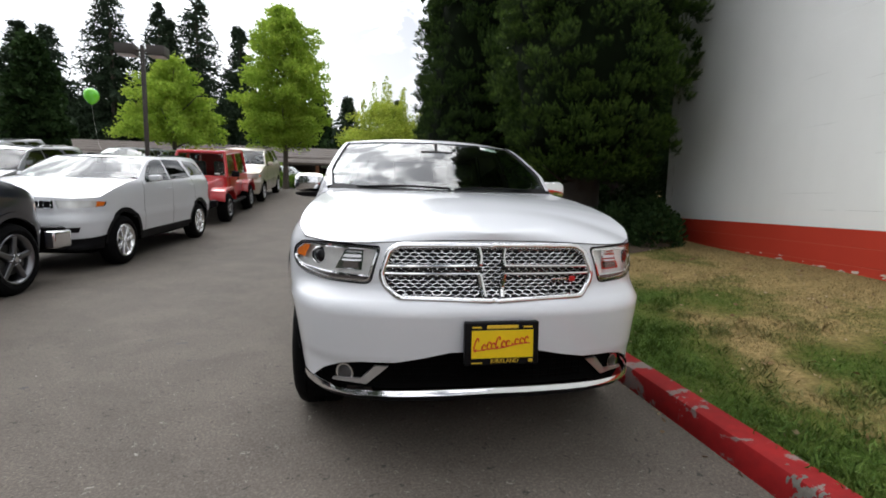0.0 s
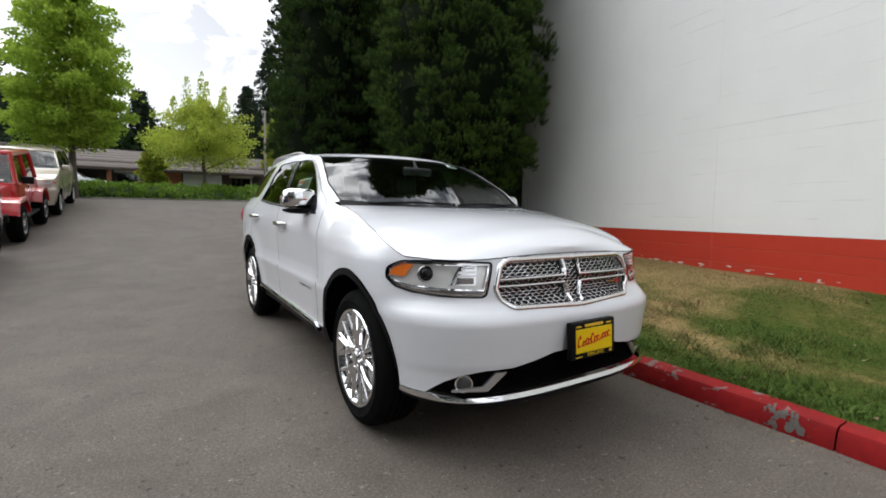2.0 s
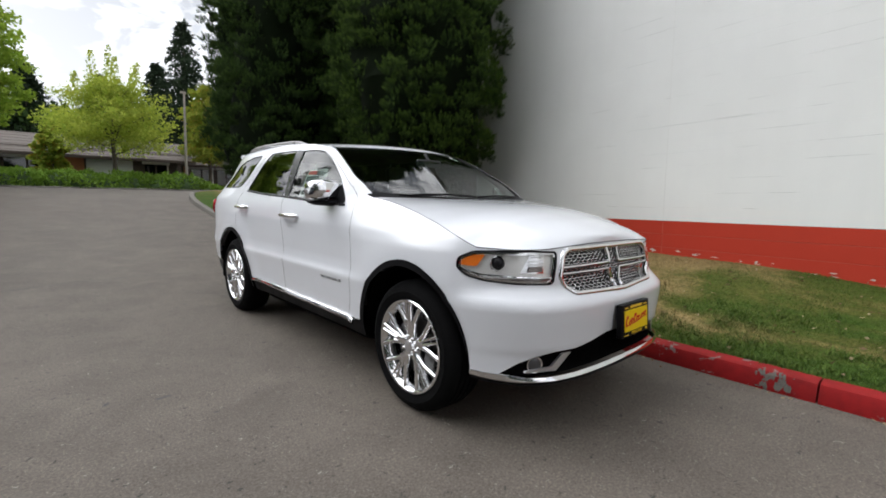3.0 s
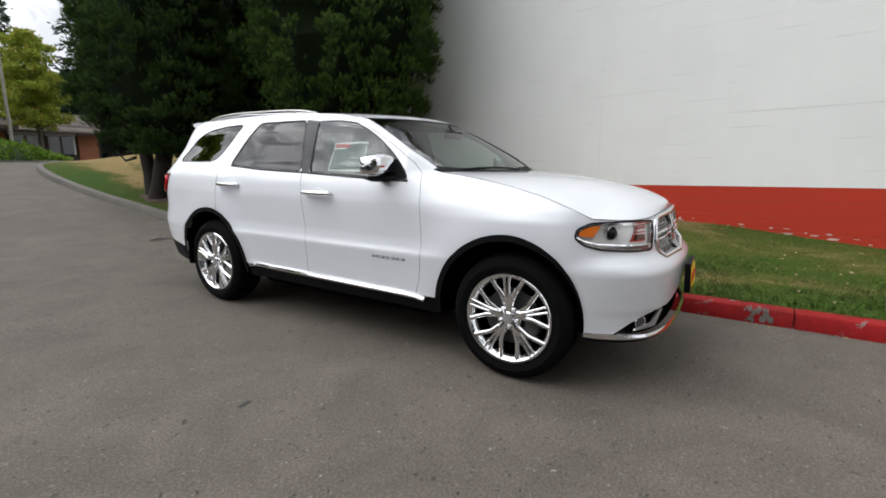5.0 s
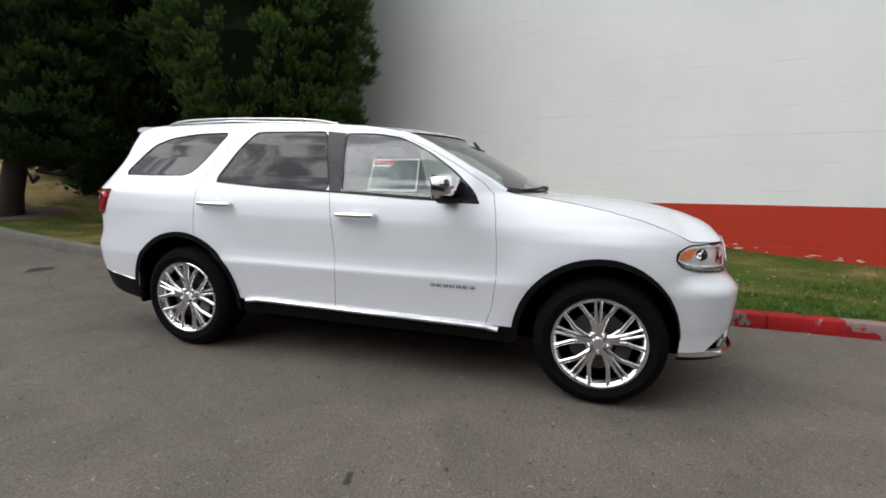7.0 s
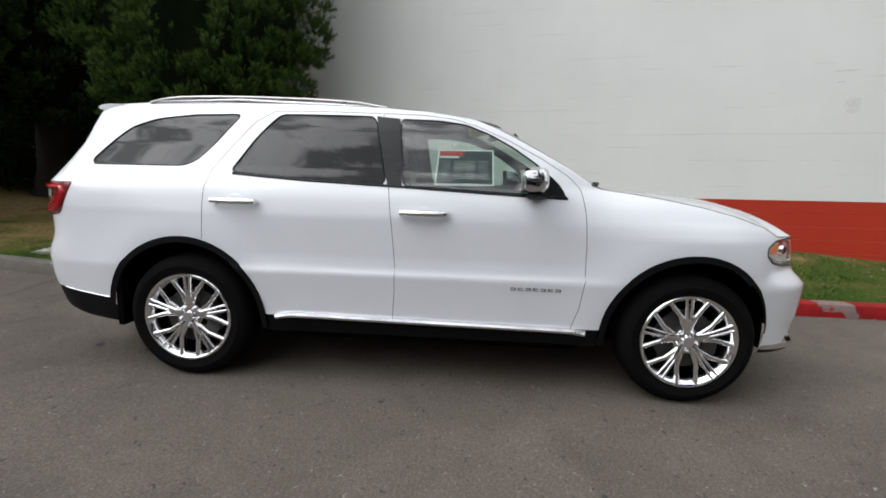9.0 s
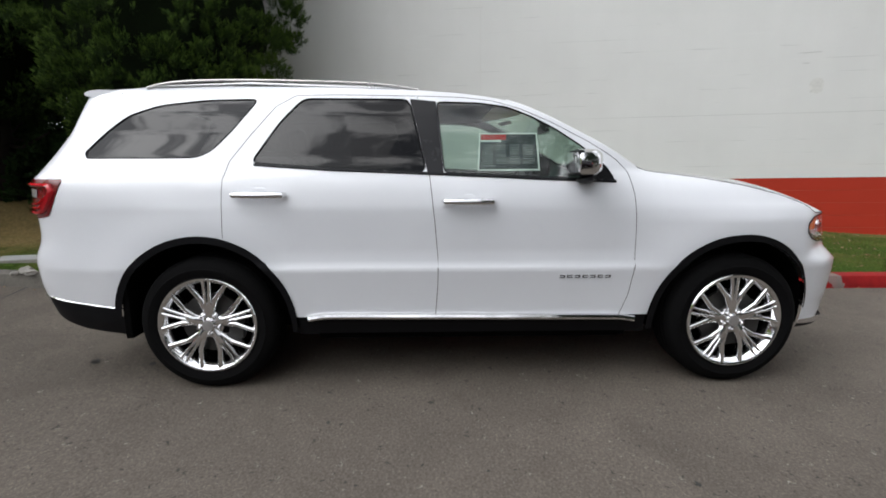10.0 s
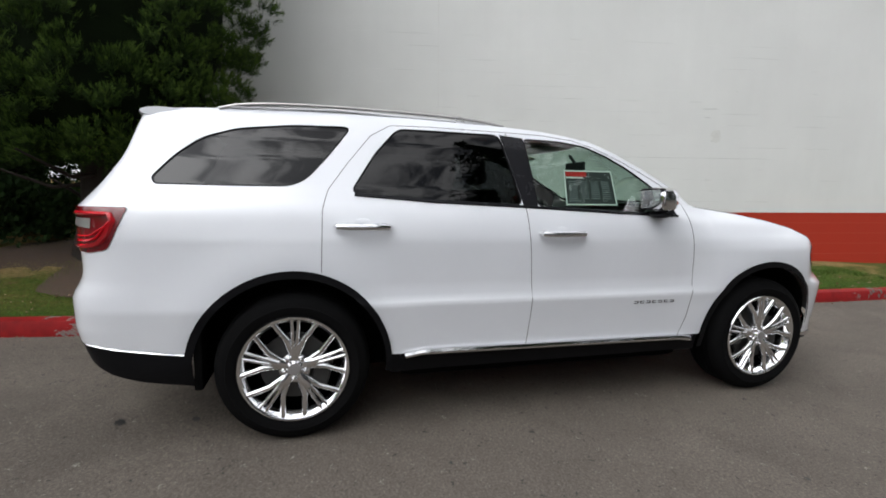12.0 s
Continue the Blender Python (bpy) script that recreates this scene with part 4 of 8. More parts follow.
def suv_extra(x, y, z, ws):
    """The fender tops round inward to the bonnet; the cabin narrows to the rear."""
    add = 0.0
    if y < 0.8 and z > 0.98:
        w = min(1.0, max(0.0, (0.8 - y) / 0.35))
        add += ws * w * float(np.interp(z, [0.98, 1.03, 1.08, 1.14, 1.2, 1.25], [0, 0.006, 0.022, 0.045, 0.075, 0.11]))
    if y < -0.35 and z > 0.74:
        add += 0.032 * min(1.0, (-0.35 - y) / 0.2) * min(1.0, (z - 0.74) / 0.06)
    # shoulder of the front fender over the arch
    if y < 0.5 and z > 0.7:
        add -= ws * 0.02 * math.exp(-(((y + 0.12) / 0.3) ** 2)) * float(np.interp(z, [0.7, 0.8, 0.98, 1.08], [0, 1, 1, 0]))
    # the lower crease belongs to the doors and fades into fender and quarter
    if 0.7 < z < 1.0 and (y > 2.55 or y < 0.75):
        w = min(1.0, max((y - 2.55) / 0.3, (0.75 - y) / 0.3))
        add -= ws * w * float(np.interp(z, [0.7, 0.745, 0.8, 0.9, 1.0], [0, 0.013, 0.0145, 0.007, 0]))
    if y > 2.2 and z > 1.2:
        add += ws * 0.07 * min(1.0, (z - 1.2) / 0.25) * min(1.0, (y - 2.2) / 1.5) ** 1.5
    return add


SUV_TOP = [(-0.46, 1.008), (-0.36, 1.056), (-0.2, 1.114), (0.0, 1.163), (0.2, 1.2), (0.4, 1.228), (0.54, 1.244), (0.6, 1.262), (0.709, 1.332), (0.919, 1.447), (1.127, 1.556), (1.24, 1.606), (1.33, 1.636), (1.45, 1.66), (1.6, 1.68), (1.85, 1.698), (2.4, 1.715), (3.0, 1.726), (3.4, 1.722), (3.75, 1.706), (3.95, 1.69)]
R_ARCH = 0.522


def build_suv():
    suv = thing("sport_utility_vehicle", pose(0, 0, 0), "white sport utility vehicle with chrome wheels beside a red kerb", "car")
    sh = Shell(SUV_OUT, SUV_F, SUV_D, SUV_R, [(0, 0.375, 0.56), (3.043, 0.375, 0.56)], suv_extra)
    sy, sx, end = sh.sy, sh.sx, sh.s[-1]
    side = lambda pts: [(sy(y), z) for y, z in pts]
    fr = lambda pts: [(sx(x), z) for x, z in pts]
    top = [(0, 1.018), (sx(0.25), 1.016), (sx(0.45), 1.008), (sx(0.6), 1.0), (sx(0.75), 0.998), (sx(0.83), 1.0)] + side(SUV_TOP) + [(end, 1.67)]
    arches = [[(sy(y), z) for y, z in ring(ay, 0.375, R_ARCH, 56, f)] for ay, f in ((0, 0.87), (3.043, 0.97))]
    flares = [[(sy(y), z) for y, z in ring(ay, 0.375, R_ARCH - 0.038, 56, f)] for ay, f in ((0, 0.92), (3.043, 0.98))]
    w_front = rounded(side([(1.738, 1.628), (1.5, 1.622), (1.34, 1.6), (1.2, 1.545), (1.067, 1.474), (0.93, 1.382), (0.8, 1.268), (0.755, 1.198), (1.2, 1.214), (1.698, 1.236)]), 0.03)
    w_rear = rounded(side([(1.893, 1.642), (2.49, 1.645), (2.62, 1.5), (2.755, 1.288), (2.3, 1.258), (1.795, 1.24)]), 0.045)
    w_quart = rounded(side([(2.74, 1.642), (3.05, 1.637), (3.33, 1.607), (3.5, 1.553), (3.63, 1.455), (3.715, 1.345), (3.69, 1.312), (3.3, 1.312), (3.06, 1.315), (2.98, 1.35), (2.88, 1.46)]), 0.05)
    pillar = side([(1.742, 1.632), (1.889, 1.645), (1.79, 1.238), (1.702, 1.234)])
    lamp = rounded([(sx(0.535), 0.983), (sx(0.7), 0.99), (sx(0.815), 0.992), (sy(-0.455), 0.985), (sy(-0.382), 0.95), (sy(-0.378), 0.9), (sy(-0.43), 0.86), (sy(-0.52), 0.838), (sx(0.8), 0.828), (sx(0.6), 0.82), (sx(0.575), 0.83)], 0.02)
    grille = rounded(fr([(0, 0.995), (0.44, 0.992), (0.492, 0.965), (0.525, 0.86), (0.505, 0.81), (0.435, 0.765), (0, 0.752)]), 0.02)
    grille = [(max(s, 0.0), z) for s, z in grille]
    intake = fr([(0, 0.535), (0.2, 0.532), (0.33, 0.505), (0.45, 0.485), (0.6, 0.482), (0.7, 0.462), (0.775, 0.425), (0.835, 0.364), (0.7, 0.354), (0.4, 0.359), (0, 0.362)])
    lip = [(0, 0.362)] + fr([(0.4, 0.359), (0.7, 0.354), (0.835, 0.362)]) + [(sy(-0.46), 0.36), (sy(-0.44), 0.335)] + fr([(0.8, 0.332), (0.5, 0.338), (0, 0.343)])
    tail = rounded([(sy(3.775), 1.202), (sy(3.95), 1.2), (end - 0.42, 1.198), (end - 0.42, 1.0), (sy(3.96), 0.985), (sy(3.87), 1.0), (sy(3.84), 1.05)], 0.02)
    d_front = side([(1.848, 1.662), (1.6, 1.655), (1.42, 1.635), (1.28, 1.595), (1.1, 1.518), (0.9, 1.412), (0.74, 1.312), (0.668, 1.24), (0.643, 1.12), (0.628, 0.92), (0.624, 0.72), (0.645, 0.55), (0.685, 0.425), (1.749, 0.425), (1.736, 0.6), (1.733, 0.75), (1.752, 0.98), (1.779, 1.226), (1.81, 1.45)])
    d_rear = side([(1.856, 1.662), (2.3, 1.668), (2.53, 1.664), (2.64, 1.6), (2.77, 1.44), (2.87, 1.3), (2.897, 1.2), (2.9, 1.05), (2.906, 0.8), (2.7, 0.6), (2.52, 0.425), (1.757, 0.425), (1.744, 0.6), (1.741, 0.75), (1.76, 0.98), (1.787, 1.226), (1.818, 1.45)])
    low = [(0, 0.343)] + fr([(0.5, 0.338), (0.8, 0.332)]) + [(sy(-0.44), 0.335), (sy(-0.3), 0.4), (sy(0.5), 0.425), (sy(2.6), 0.425), (sy(3.3), 0.45), (sy(3.49), 0.474), (sy(3.84), 0.51), (sy(3.97), 0.53), (end, 0.55)]
    under = side([(3.2, 0.3), (3.5, 0.3), (3.58, 0.318), (3.78, 0.34), (3.92, 0.378), (4.02, 0.43)]) + [(end, 0.46)]

    bm = sh.sheet(0.24, 1.784, 0.034, 0.034)
    for line in arches + flares + [w_front, w_rear, w_quart, pillar, lamp, grille, intake, lip, tail, d_front, d_rear]:
        sh.cut(bm, line)
    sh.cut(bm, top, False)
    sh.cut(bm, low, False)
    sh.cut(bm, under, False)
    for line in ([(3.35, 0.43), (3.7, 0.43)], [(-0.62, 0.44), (-0.3, 0.44)], [(0.3, 0.33), (0.62, 0.33)], [(2.45, 0.33), (2.75, 0.33)]):
        sh.cut(bm, side(line), False)
    top_s, top_z = [p[0] for p in top], [p[1] for p in top]
    low_s, low_z = [p[0] for p in low], [p[1] for p in low]

    def classify(s, z):
        if z > np.interp(s, top_s, top_z):
            return None
        for a, f in zip(arches, flares):
            if inside(f, s, z):
                return None
            if inside(a, s, z):
                return ("flare_front" if s < sy(1.5) else "flare_rear") if z > (0.44 if s < sy(0.0) else 0.43 if s > sy(3.1) else 0.33) else "valance_rear" if s > sy(3.1) and z > np.interp(s, [p[0] for p in under], [p[1] for p in under]) else None
        for key, poly in (("glass_front", w_front), ("glass_rear", w_rear), ("glass_quarter", w_quart), ("pillar", pillar), ("lamp", lamp), ("grille", grille), ("intake", intake), ("lip", lip), ("tail", tail)):
            if inside(poly, s, z):
                return key
        if z < np.interp(s, low_s, low_z):
            return ("valance_front" if z > 0.297 else None) if s < sy(-0.2) else ("valance_rear" if z > np.interp(s, [p[0] for p in under], [p[1] for p in under]) else None) if s > sy(3.3) else "sill" if z > 0.315 else None
        if inside(d_front, s, z):
            return "front_door"
        if inside(d_rear, s, z):
            return "rear_door"
        if s < sy(-0.35) and z < 0.83:
            return "bumper"
        if s < sy(0.66) and z < 1.3:
            return "fender"
        return "quarter"

    reg = sh.regions(bm, classify)
    bm.free()
    names = [("front_door", "front_door", WHITE_PAINT, 0), ("rear_door", "rear_door", WHITE_PAINT, 0), ("fender", "fender", WHITE_PAINT, 0), ("bumper", "front_bumper", WHITE_PAINT, 0), ("quarter", "body_side", WHITE_PAINT, 0), ("flare_front", "wheel_arch_flare", BLACK_TRIM, 0.01), ("flare_rear", "wheel_arch_flare", BLACK_TRIM, 0.01), ("pillar", "pillar_trim", BLACK_GLOSS, 0.002), ("lip", "bumper_chrome_strip", CHROME, 0.006), ("valance_front", "lower_valance", BLACK_TRIM, -0.004), ("valance_rear", "rear_valance", BLACK_TRIM, -0.004), ("sill", "sill", BLACK_TRIM, -0.012), ("intake", "lower_intake", LINER, -0.03)]
    for sign in (-1, 1):
        made = {key: sh.patch(name, reg[key], m, suv, sign, off) for key, name, m, off in names if key in reg}
        sh.patch("window_pane", reg["glass_front"], CLEAR, made["front_door"], sign, -0.004, "lightly tinted front window")
        sh.patch("window_pane", reg["glass_rear"], PRIVACY, made["rear_door"], sign, -0.004, "dark privacy glass")
        sh.patch("window_pane", reg["glass_quarter"], PRIVACY, made["quarter"], sign, -0.004, "dark privacy glass")
        # black trim inside the pillars and window frames
        inner = [c for key in ("front_door", "rear_door", "quarter", "pillar") for c in reg[key] if sy(0.62) < sum(p[0] for p in c) / len(c) < sy(3.9) and sum(p[1] for p in c) / len(c) > 1.12]
        sh.patch("inner_trim", inner, CABIN_BLACK, suv, sign, -0.022)
        # window seals, dark shut lines
        for poly, dad in ((w_front, "front_door"), (w_rear, "rear_door"), (w_quart, "quarter")):
            bm = bmesh.new()
            add_tube(bm, sh.line(poly + poly[:1], sign, -0.003, 0.02), 0.005, 6, False)
            part("window_seal", bm, BLACK_TRIM, made[dad])
        for poly, dad in ((d_front, "front_door"), (d_rear, "rear_door")):
            bm = bmesh.new()
            pts = poly + poly[:1] if dad == "front_door" else d_rear[:8] + [(sy(2.904), 0.888)]
            add_tube(bm, sh.line(pts, sign, -0.0012, 0.02), 0.0023, 6, False)
            part("shut_line", bm, SHADOW_GAP, made[dad])
        bm = bmesh.new()
        add_tube(bm, sh.line(side([(2.735, 1.279), (2.3, 1.251), (1.795, 1.232), (1.698, 1.228), (1.2, 1.206), (0.75, 1.189)]), sign, 0.0, 0.05), 0.009, 8)
        part("belt_moulding", bm, BLACK_GLOSS, suv)
        # bright strip along the sill, thin strip over the rear valance
        bm = bmesh.new()
        add_tube(bm, sh.line(side([(0.6, 0.402), (0.68, 0.413), (2.38, 0.431), (2.47, 0.418)]), sign, 0.012, 0.06), 0.0185, 8, True, 1.0)
        part("sill_chrome_strip", bm, CHROME, suv, "chrome strip along the sill")
        bm = bmesh.new()
        add_tube(bm, sh.line(side([(3.5, 0.476), (3.7, 0.497), (3.84, 0.511), (3.97, 0.53), (4.05, 0.536)]), sign, 0.0, 0.04), 0.004, 6)
        part("bumper_chrome_strip", bm, CHROME, made["valance_rear"])
        # handles on shallow cups
        for hy, hz, dad in ((1.566, 1.083, "front_door"), (2.695, 1.119, "rear_door")):
            bm = bmesh.new()
            pts = [sh.at(sy(hy + d), hz, o) for d, o in ((-0.137, 0.004), (-0.126, 0.03), (-0.07, 0.04), (0.07, 0.041), (0.126, 0.032), (0.137, 0.004))]
            add_tube(bm, [(p.x * sign, p.y, p.z) for p in pts], [0.014, 0.019, 0.021, 0.021, 0.019, 0.014], 12, True, 0.95)
            handle = part("door_handle", bm, CHROME, made[dad], "chrome pull handle")
            bm = bmesh.new()
            c = sh.at(sy(hy), hz + 0.012, -0.012)
            bmesh.ops.create_uvsphere(bm, u_segments=20, v_segments=10, radius=1.0, matrix=Matrix.LocRotScale((c.x * sign, c.y, c.z), None, (0.0133, 0.066, 0.034)))
            part("handle_cup", bm, WHITE_PAINT, handle)
        # door mirror
        mir = new("door_mirror")
        mir.parent = suv
        bm = bmesh.new()
        rows = []
        for k, (x, hy, hz, cy, cz) in enumerate([(0.875, 0.045, 0.045, 0.95, 1.288), (0.885, 0.07, 0.062, 0.95, 1.29), (0.92, 0.085, 0.068, 0.955, 1.291), (0.98, 0.09, 0.07, 0.96, 1.292), (1.05, 0.088, 0.068, 0.968, 1.29), (1.085, 0.07, 0.056, 0.975, 1.286), (1.095, 0.045, 0.035, 0.98, 1.283)]):
            rr = []
            for j in range(20):
                a = 2 * math.pi * j / 20
                ca, sa = math.cos(a), math.sin(a)
                sq = (abs(ca) ** 4.5 + abs(sa) ** 4.5) ** (-1 / 4.5)
                yy = cy + hy * ca * sq * (0.55 if ca > 0 else 1.0)
                rr.append((x * sign, yy, cz + hz * sa * sq))
            rows.append(rr)
        vs = add_grid(bm, rows, True)
        bm.faces.new(vs[-1])
        bm.faces.new(list(reversed(vs[0])))
        part("mirror_cap", bm, CHROME, mir, "chrome mirror cap")
        bm = bmesh.new()
        add_box(bm, (0.9 * sign if sign > 0 else -1.07, 1.008, 1.235), (1.07 if sign > 0 else -0.9, 1.016, 1.345), 0.003, 2, Matrix.Translation((0, 1.01, 1.27)) @ Matrix.Rotation(radians(-5), 4, "X") @ Matrix.Translation((0, -1.01, -1.27)))
        part("mirror_glass", bm, MIRROR_GLASS, mir)
        bm = bmesh.new()
        add_box(bm, (0.89 * sign if sign > 0 else -1.083, 0.985, 1.226), (1.083 if sign > 0 else -0.89, 1.012, 1.355), 0.012)
        part("mirror_housing", bm, BLACK_TRIM, mir)
        bm = bmesh.new()
        add_tube(bm, [(0.84 * sign, 0.86, 1.205), (0.9 * sign, 0.9, 1.203), (0.97 * sign, 0.94, 1.199), (1.04 * sign, 0.955, 1.2), (1.09 * sign, 0.96, 1.206)], [0.06, 0.055, 0.05, 0.042, 0.02], 12, True, 0.42)
        part("mirror_arm", bm, BLACK_TRIM, mir)
        bm = bmesh.new()
        tri = [sh.at(sy(y), z, 0.003) for y, z in ((0.75, 1.192), (0.93, 1.198), (0.9, 1.34), (0.82, 1.28))]
        bm.faces.new([bm.verts.new((p.x * sign, p.y, p.z)) for p in tri])
        part("mirror_sail_panel", bm, BLACK_TRIM, mir)
        # headlamp: silver bowl, projector, amber reflector, lens
        lampo = new("headlamp")
        lampo.parent = suv
        sh.patch("lamp_bowl", reg["lamp"], LAMP_BOWL, lampo, sign, -0.022)
        lens = sh.patch("lens", reg["lamp"], LENS, lampo, sign, 0.002, "clear headlamp lens")
        lens.visible_shadow = False
        bm = bmesh.new()
        add_tube(bm, sh.line(lamp + lamp[:1], sign, 0.0, 0.02), 0.0045, 6, False)
        part("lamp_surround", bm, BLACK_GLOSS, lampo)
        bm = bmesh.new()
        cs, cz = sum(p[0] for p in lamp) / len(lamp), sum(p[1] for p in lamp) / len(lamp)
        inset = [(cs + (s - cs) * 0.955, cz + (z - cz) * 0.87) for s, z in lamp]
        add_tube(bm, sh.line(inset + inset[:1], sign, -0.008, 0.02), 0.0065, 6, False)
        part("lamp_bright_edge", bm, CHROME, lampo, "chrome edge inside the lamp")
        bm = bmesh.new()
        c = sh.at(sy(-0.575), 0.925, -0.022)
        add_lathe(bm, [(0.043, 0.03), (0.042, -0.004), (0.038, -0.007), (0.036, 0.0)], 28, Matrix.Translation((c.x * sign, c.y, c.z)) @ Matrix.Rotation(math.pi / 2 + sign * 0.5, 4, "Z"))
        part("projector_ring", bm, CHROME, lampo)
        bm = bmesh.new()
        bmesh.ops.create_uvsphere(bm, u_segments=20, v_segments=12, radius=0.037, matrix=Matrix.Translation((c.x * sign * 0.985, c.y + 0.006, c.z)))
        part("projector", bm, BLACK_GLOSS, lampo)
        amber = rounded([(sy(-0.515), 0.97), (sy(-0.45), 0.967), (sy(-0.388), 0.93), (sy(-0.402), 0.912), (sy(-0.475), 0.908)], 0.01)
        bm = bmesh.new()
        pa = [sh.at(s, z, -0.006) for s, z in amber]
        bm.faces.new([bm.verts.new((p.x * sign, p.y, p.z)) for p in pa])
        part("amber_reflector", bm, AMBER, lampo, "amber side reflector")
        def lamp_piece(name, corners, off, material, deep=0.0, label=""):
            bm = bmesh.new()
            lo_, hi_ = corners
            rows = [[sh.at(sx(xa + (xb - xa) * k / 8), z, off - deep * j) for k in range(9)] for j, (z, xa, xb) in enumerate((lo_, hi_))]
            add_grid(bm, [[(p.x * sign, p.y, p.z) for p in r] for r in rows])
            part(name, bm, material, lampo, label)

        # slanted mirror of the inner lamp with its fins, chrome divider, smoked strip below
        lamp_piece("lamp_reflector", ((0.876, 0.63, 0.775), (0.966, 0.625, 0.725)), -0.018, CHROME, -0.008)
        lamp_piece("lamp_recess", ((0.884, 0.645, 0.735), (0.912, 0.645, 0.725)), -0.009, SMOKED)
        for z0, z1, xa, xb in ((0.955, 0.961, 0.64, 0.715), (0.932, 0.944, 0.635, 0.725), (0.917, 0.924, 0.635, 0.73)):
            lamp_piece("lamp_fin", ((z0, xa, xb + 0.004), (z1, xa, xb)), -0.005, SILVER, 0.006)
        bm = bmesh.new()
        add_tube(bm, sh.line([(sy(-0.385), 0.908), (sy(-0.42), 0.887), (sy(-0.5), 0.868), (sx(0.8), 0.86), (sx(0.59), 0.852)], sign, -0.004, 0.02), 0.0065, 6, True)
        part("lamp_divider", bm, CHROME, lampo, "chrome line under the lamps")
        lamp_piece("lamp_top_edge", ((0.971, 0.565, 0.82), (0.98, 0.565, 0.815)), -0.003, CHROME, 0.004)
        lamp_piece("lamp_lower_strip", ((0.83, 0.59, 0.85), (0.852, 0.585, 0.86)), -0.004, SMOKED, 0.0, "smoked lower strip")
        # fog lamp and its bright bezel in the lower intake
        fog = new("fog_lamp")
        fog.parent = suv
        c = sh.at(sx(0.69), 0.41, -0.026)
        fm = Matrix.Translation((c.x * sign, c.y, c.z)) @ Matrix.Rotation(math.pi / 2 + sign * 0.5, 4, "Z")
        bm = bmesh.new()
        add_lathe(bm, [(0.03, 0.015), (0.036, -0.004), (0.044, -0.006), (0.046, 0.012)], 28, fm)
        part("bezel_ring", bm, CHROME, fog)
        bm = bmesh.new()
        bmesh.ops.create_uvsphere(bm, u_segments=20, v_segments=10, radius=1, matrix=fm @ Matrix.Diagonal((0.008, 0.035, 0.035, 1)))
        part("fog_lens", bm, DARK_BADGE, fog)
        bm = bmesh.new()
        bez = [sh.at(sx(x), z, -0.004) for x, z in ((0.475, 0.462), (0.535, 0.464), (0.6, 0.398), (0.735, 0.384), (0.74, 0.374), (0.575, 0.376))]
        bez2 = [p + Vector((0, 0.012, 0)) for p in bez]
        va, vb = ([bm.verts.new((p.x * sign, p.y, p.z)) for p in q] for q in (bez, bez2))
        bm.faces.new(va)
        for k in range(6):
            bm.faces.new((va[k], va[(k + 1) % 6], vb[(k + 1) % 6], vb[k]))
        part("bright_bezel", bm, SILVER, fog)
        # tail lamp
        tl = new("tail_lamp")
        tl.parent = suv
        sh.patch("lens", reg["tail"], RED_DEEP, tl, sign, 0.004, "dark red tail lamp lens")
        bm = bmesh.new()
        for o, r in ((0.02, 0.022), (0.06, 0.014), (0.088, 0.011)):
            pts = [(sy(3.99) + 0.05, 1.19 - o), (sy(3.95), 1.189 - o), (sy(3.8) + o * 0.9, 1.186 - o * 0.9), (sy(3.86) + o * 0.8, 1.03 + o * 0.5), (sy(3.95), 0.998 + o * 0.75), (sy(3.99) + 0.05, 0.998 + o * 0.75)]
            if o > 0.03:
                pts = pts[2:]
            add_tube(bm, sh.line(chaikin(pts, 1), sign, 0.002, 0.02), r, 6, True, 0.5)
        part("light_guide", bm, RED_LENS, tl, "bright red light guide")
        bm = bmesh.new()
        rows = [[sh.at(sy(3.9) + 0.045 + 0.18 * k / 7, z + 0.004 * k * up, 0.008) for k in range(8)] for z, up in ((1.1, 0.5), (1.146, 0.1))]
        add_grid(bm, [[(p.x * sign, p.y, p.z) for p in r] for r in rows])
        part("reversing_lamp", bm, SILVER, tl, "clear reversing lamp")
        # wheel wells
        for ay in (0, 3.043):
            bm = bmesh.new()
            rows = []
            for k in range(25):
                a0 = 0.07 if ay else -0.03
                a = math.pi * (a0 + (1.03 - a0) * k / 24)
                wy, wz = ay + 0.487 * math.cos(a) * (0.93 if ay == 0 and math.cos(a) < 0 else 1.0), 0.375 + 0.487 * math.sin(a)
                rows.append([(x * sign, wy, wz) for x in (sh.at(sy(wy), max(wz, 0.34)).x - 0.03, 0.75, 0.55)])
            vs = add_grid(bm, rows)
            bm.faces.new([r[2] for r in vs])
            part("wheel_well", bm, LINER, suv)
        bm = bmesh.new()
        add_box(bm, (0.56 if sign > 0 else -0.918, 3.475, 0.3), (0.918 if sign > 0 else -0.56, 3.515, 0.66), 0.008)
        part("splash_guard", bm, LINER, suv)
        for ay, turn in ((0.0, 0.25), (3.043, 1.6)):
            wheel(suv, ay, sign, turn, "trident", 0.391, 0.272, 0.27, -0.94, sunk=0.012)
        # roof rail
        rail = new("roof_rail")
        rail.parent = suv
        bm = bmesh.new()
        pts = [(0.675, 1.84, 1.702), (0.66, 2.02, 1.733), (0.65, 2.3, 1.748), (0.638, 2.8, 1.758), (0.622, 3.15, 1.755), (0.61, 3.32, 1.742), (0.6, 3.42, 1.718)]
        add_tube(bm, [(x * sign, y, z) for x, y, z in chaikin(pts, 2)], 0.011, 10, True, 0.8)
        part("rail_bar", bm, RAIL, rail, "satin metal roof rail")
        bm = bmesh.new()
        add_tube(bm, [(x * sign, y, z) for x, y, z in ((0.655, 1.95, 1.71), (0.635, 2.8, 1.738), (0.6, 3.36, 1.725))], 0.016, 8, True, 0.6)
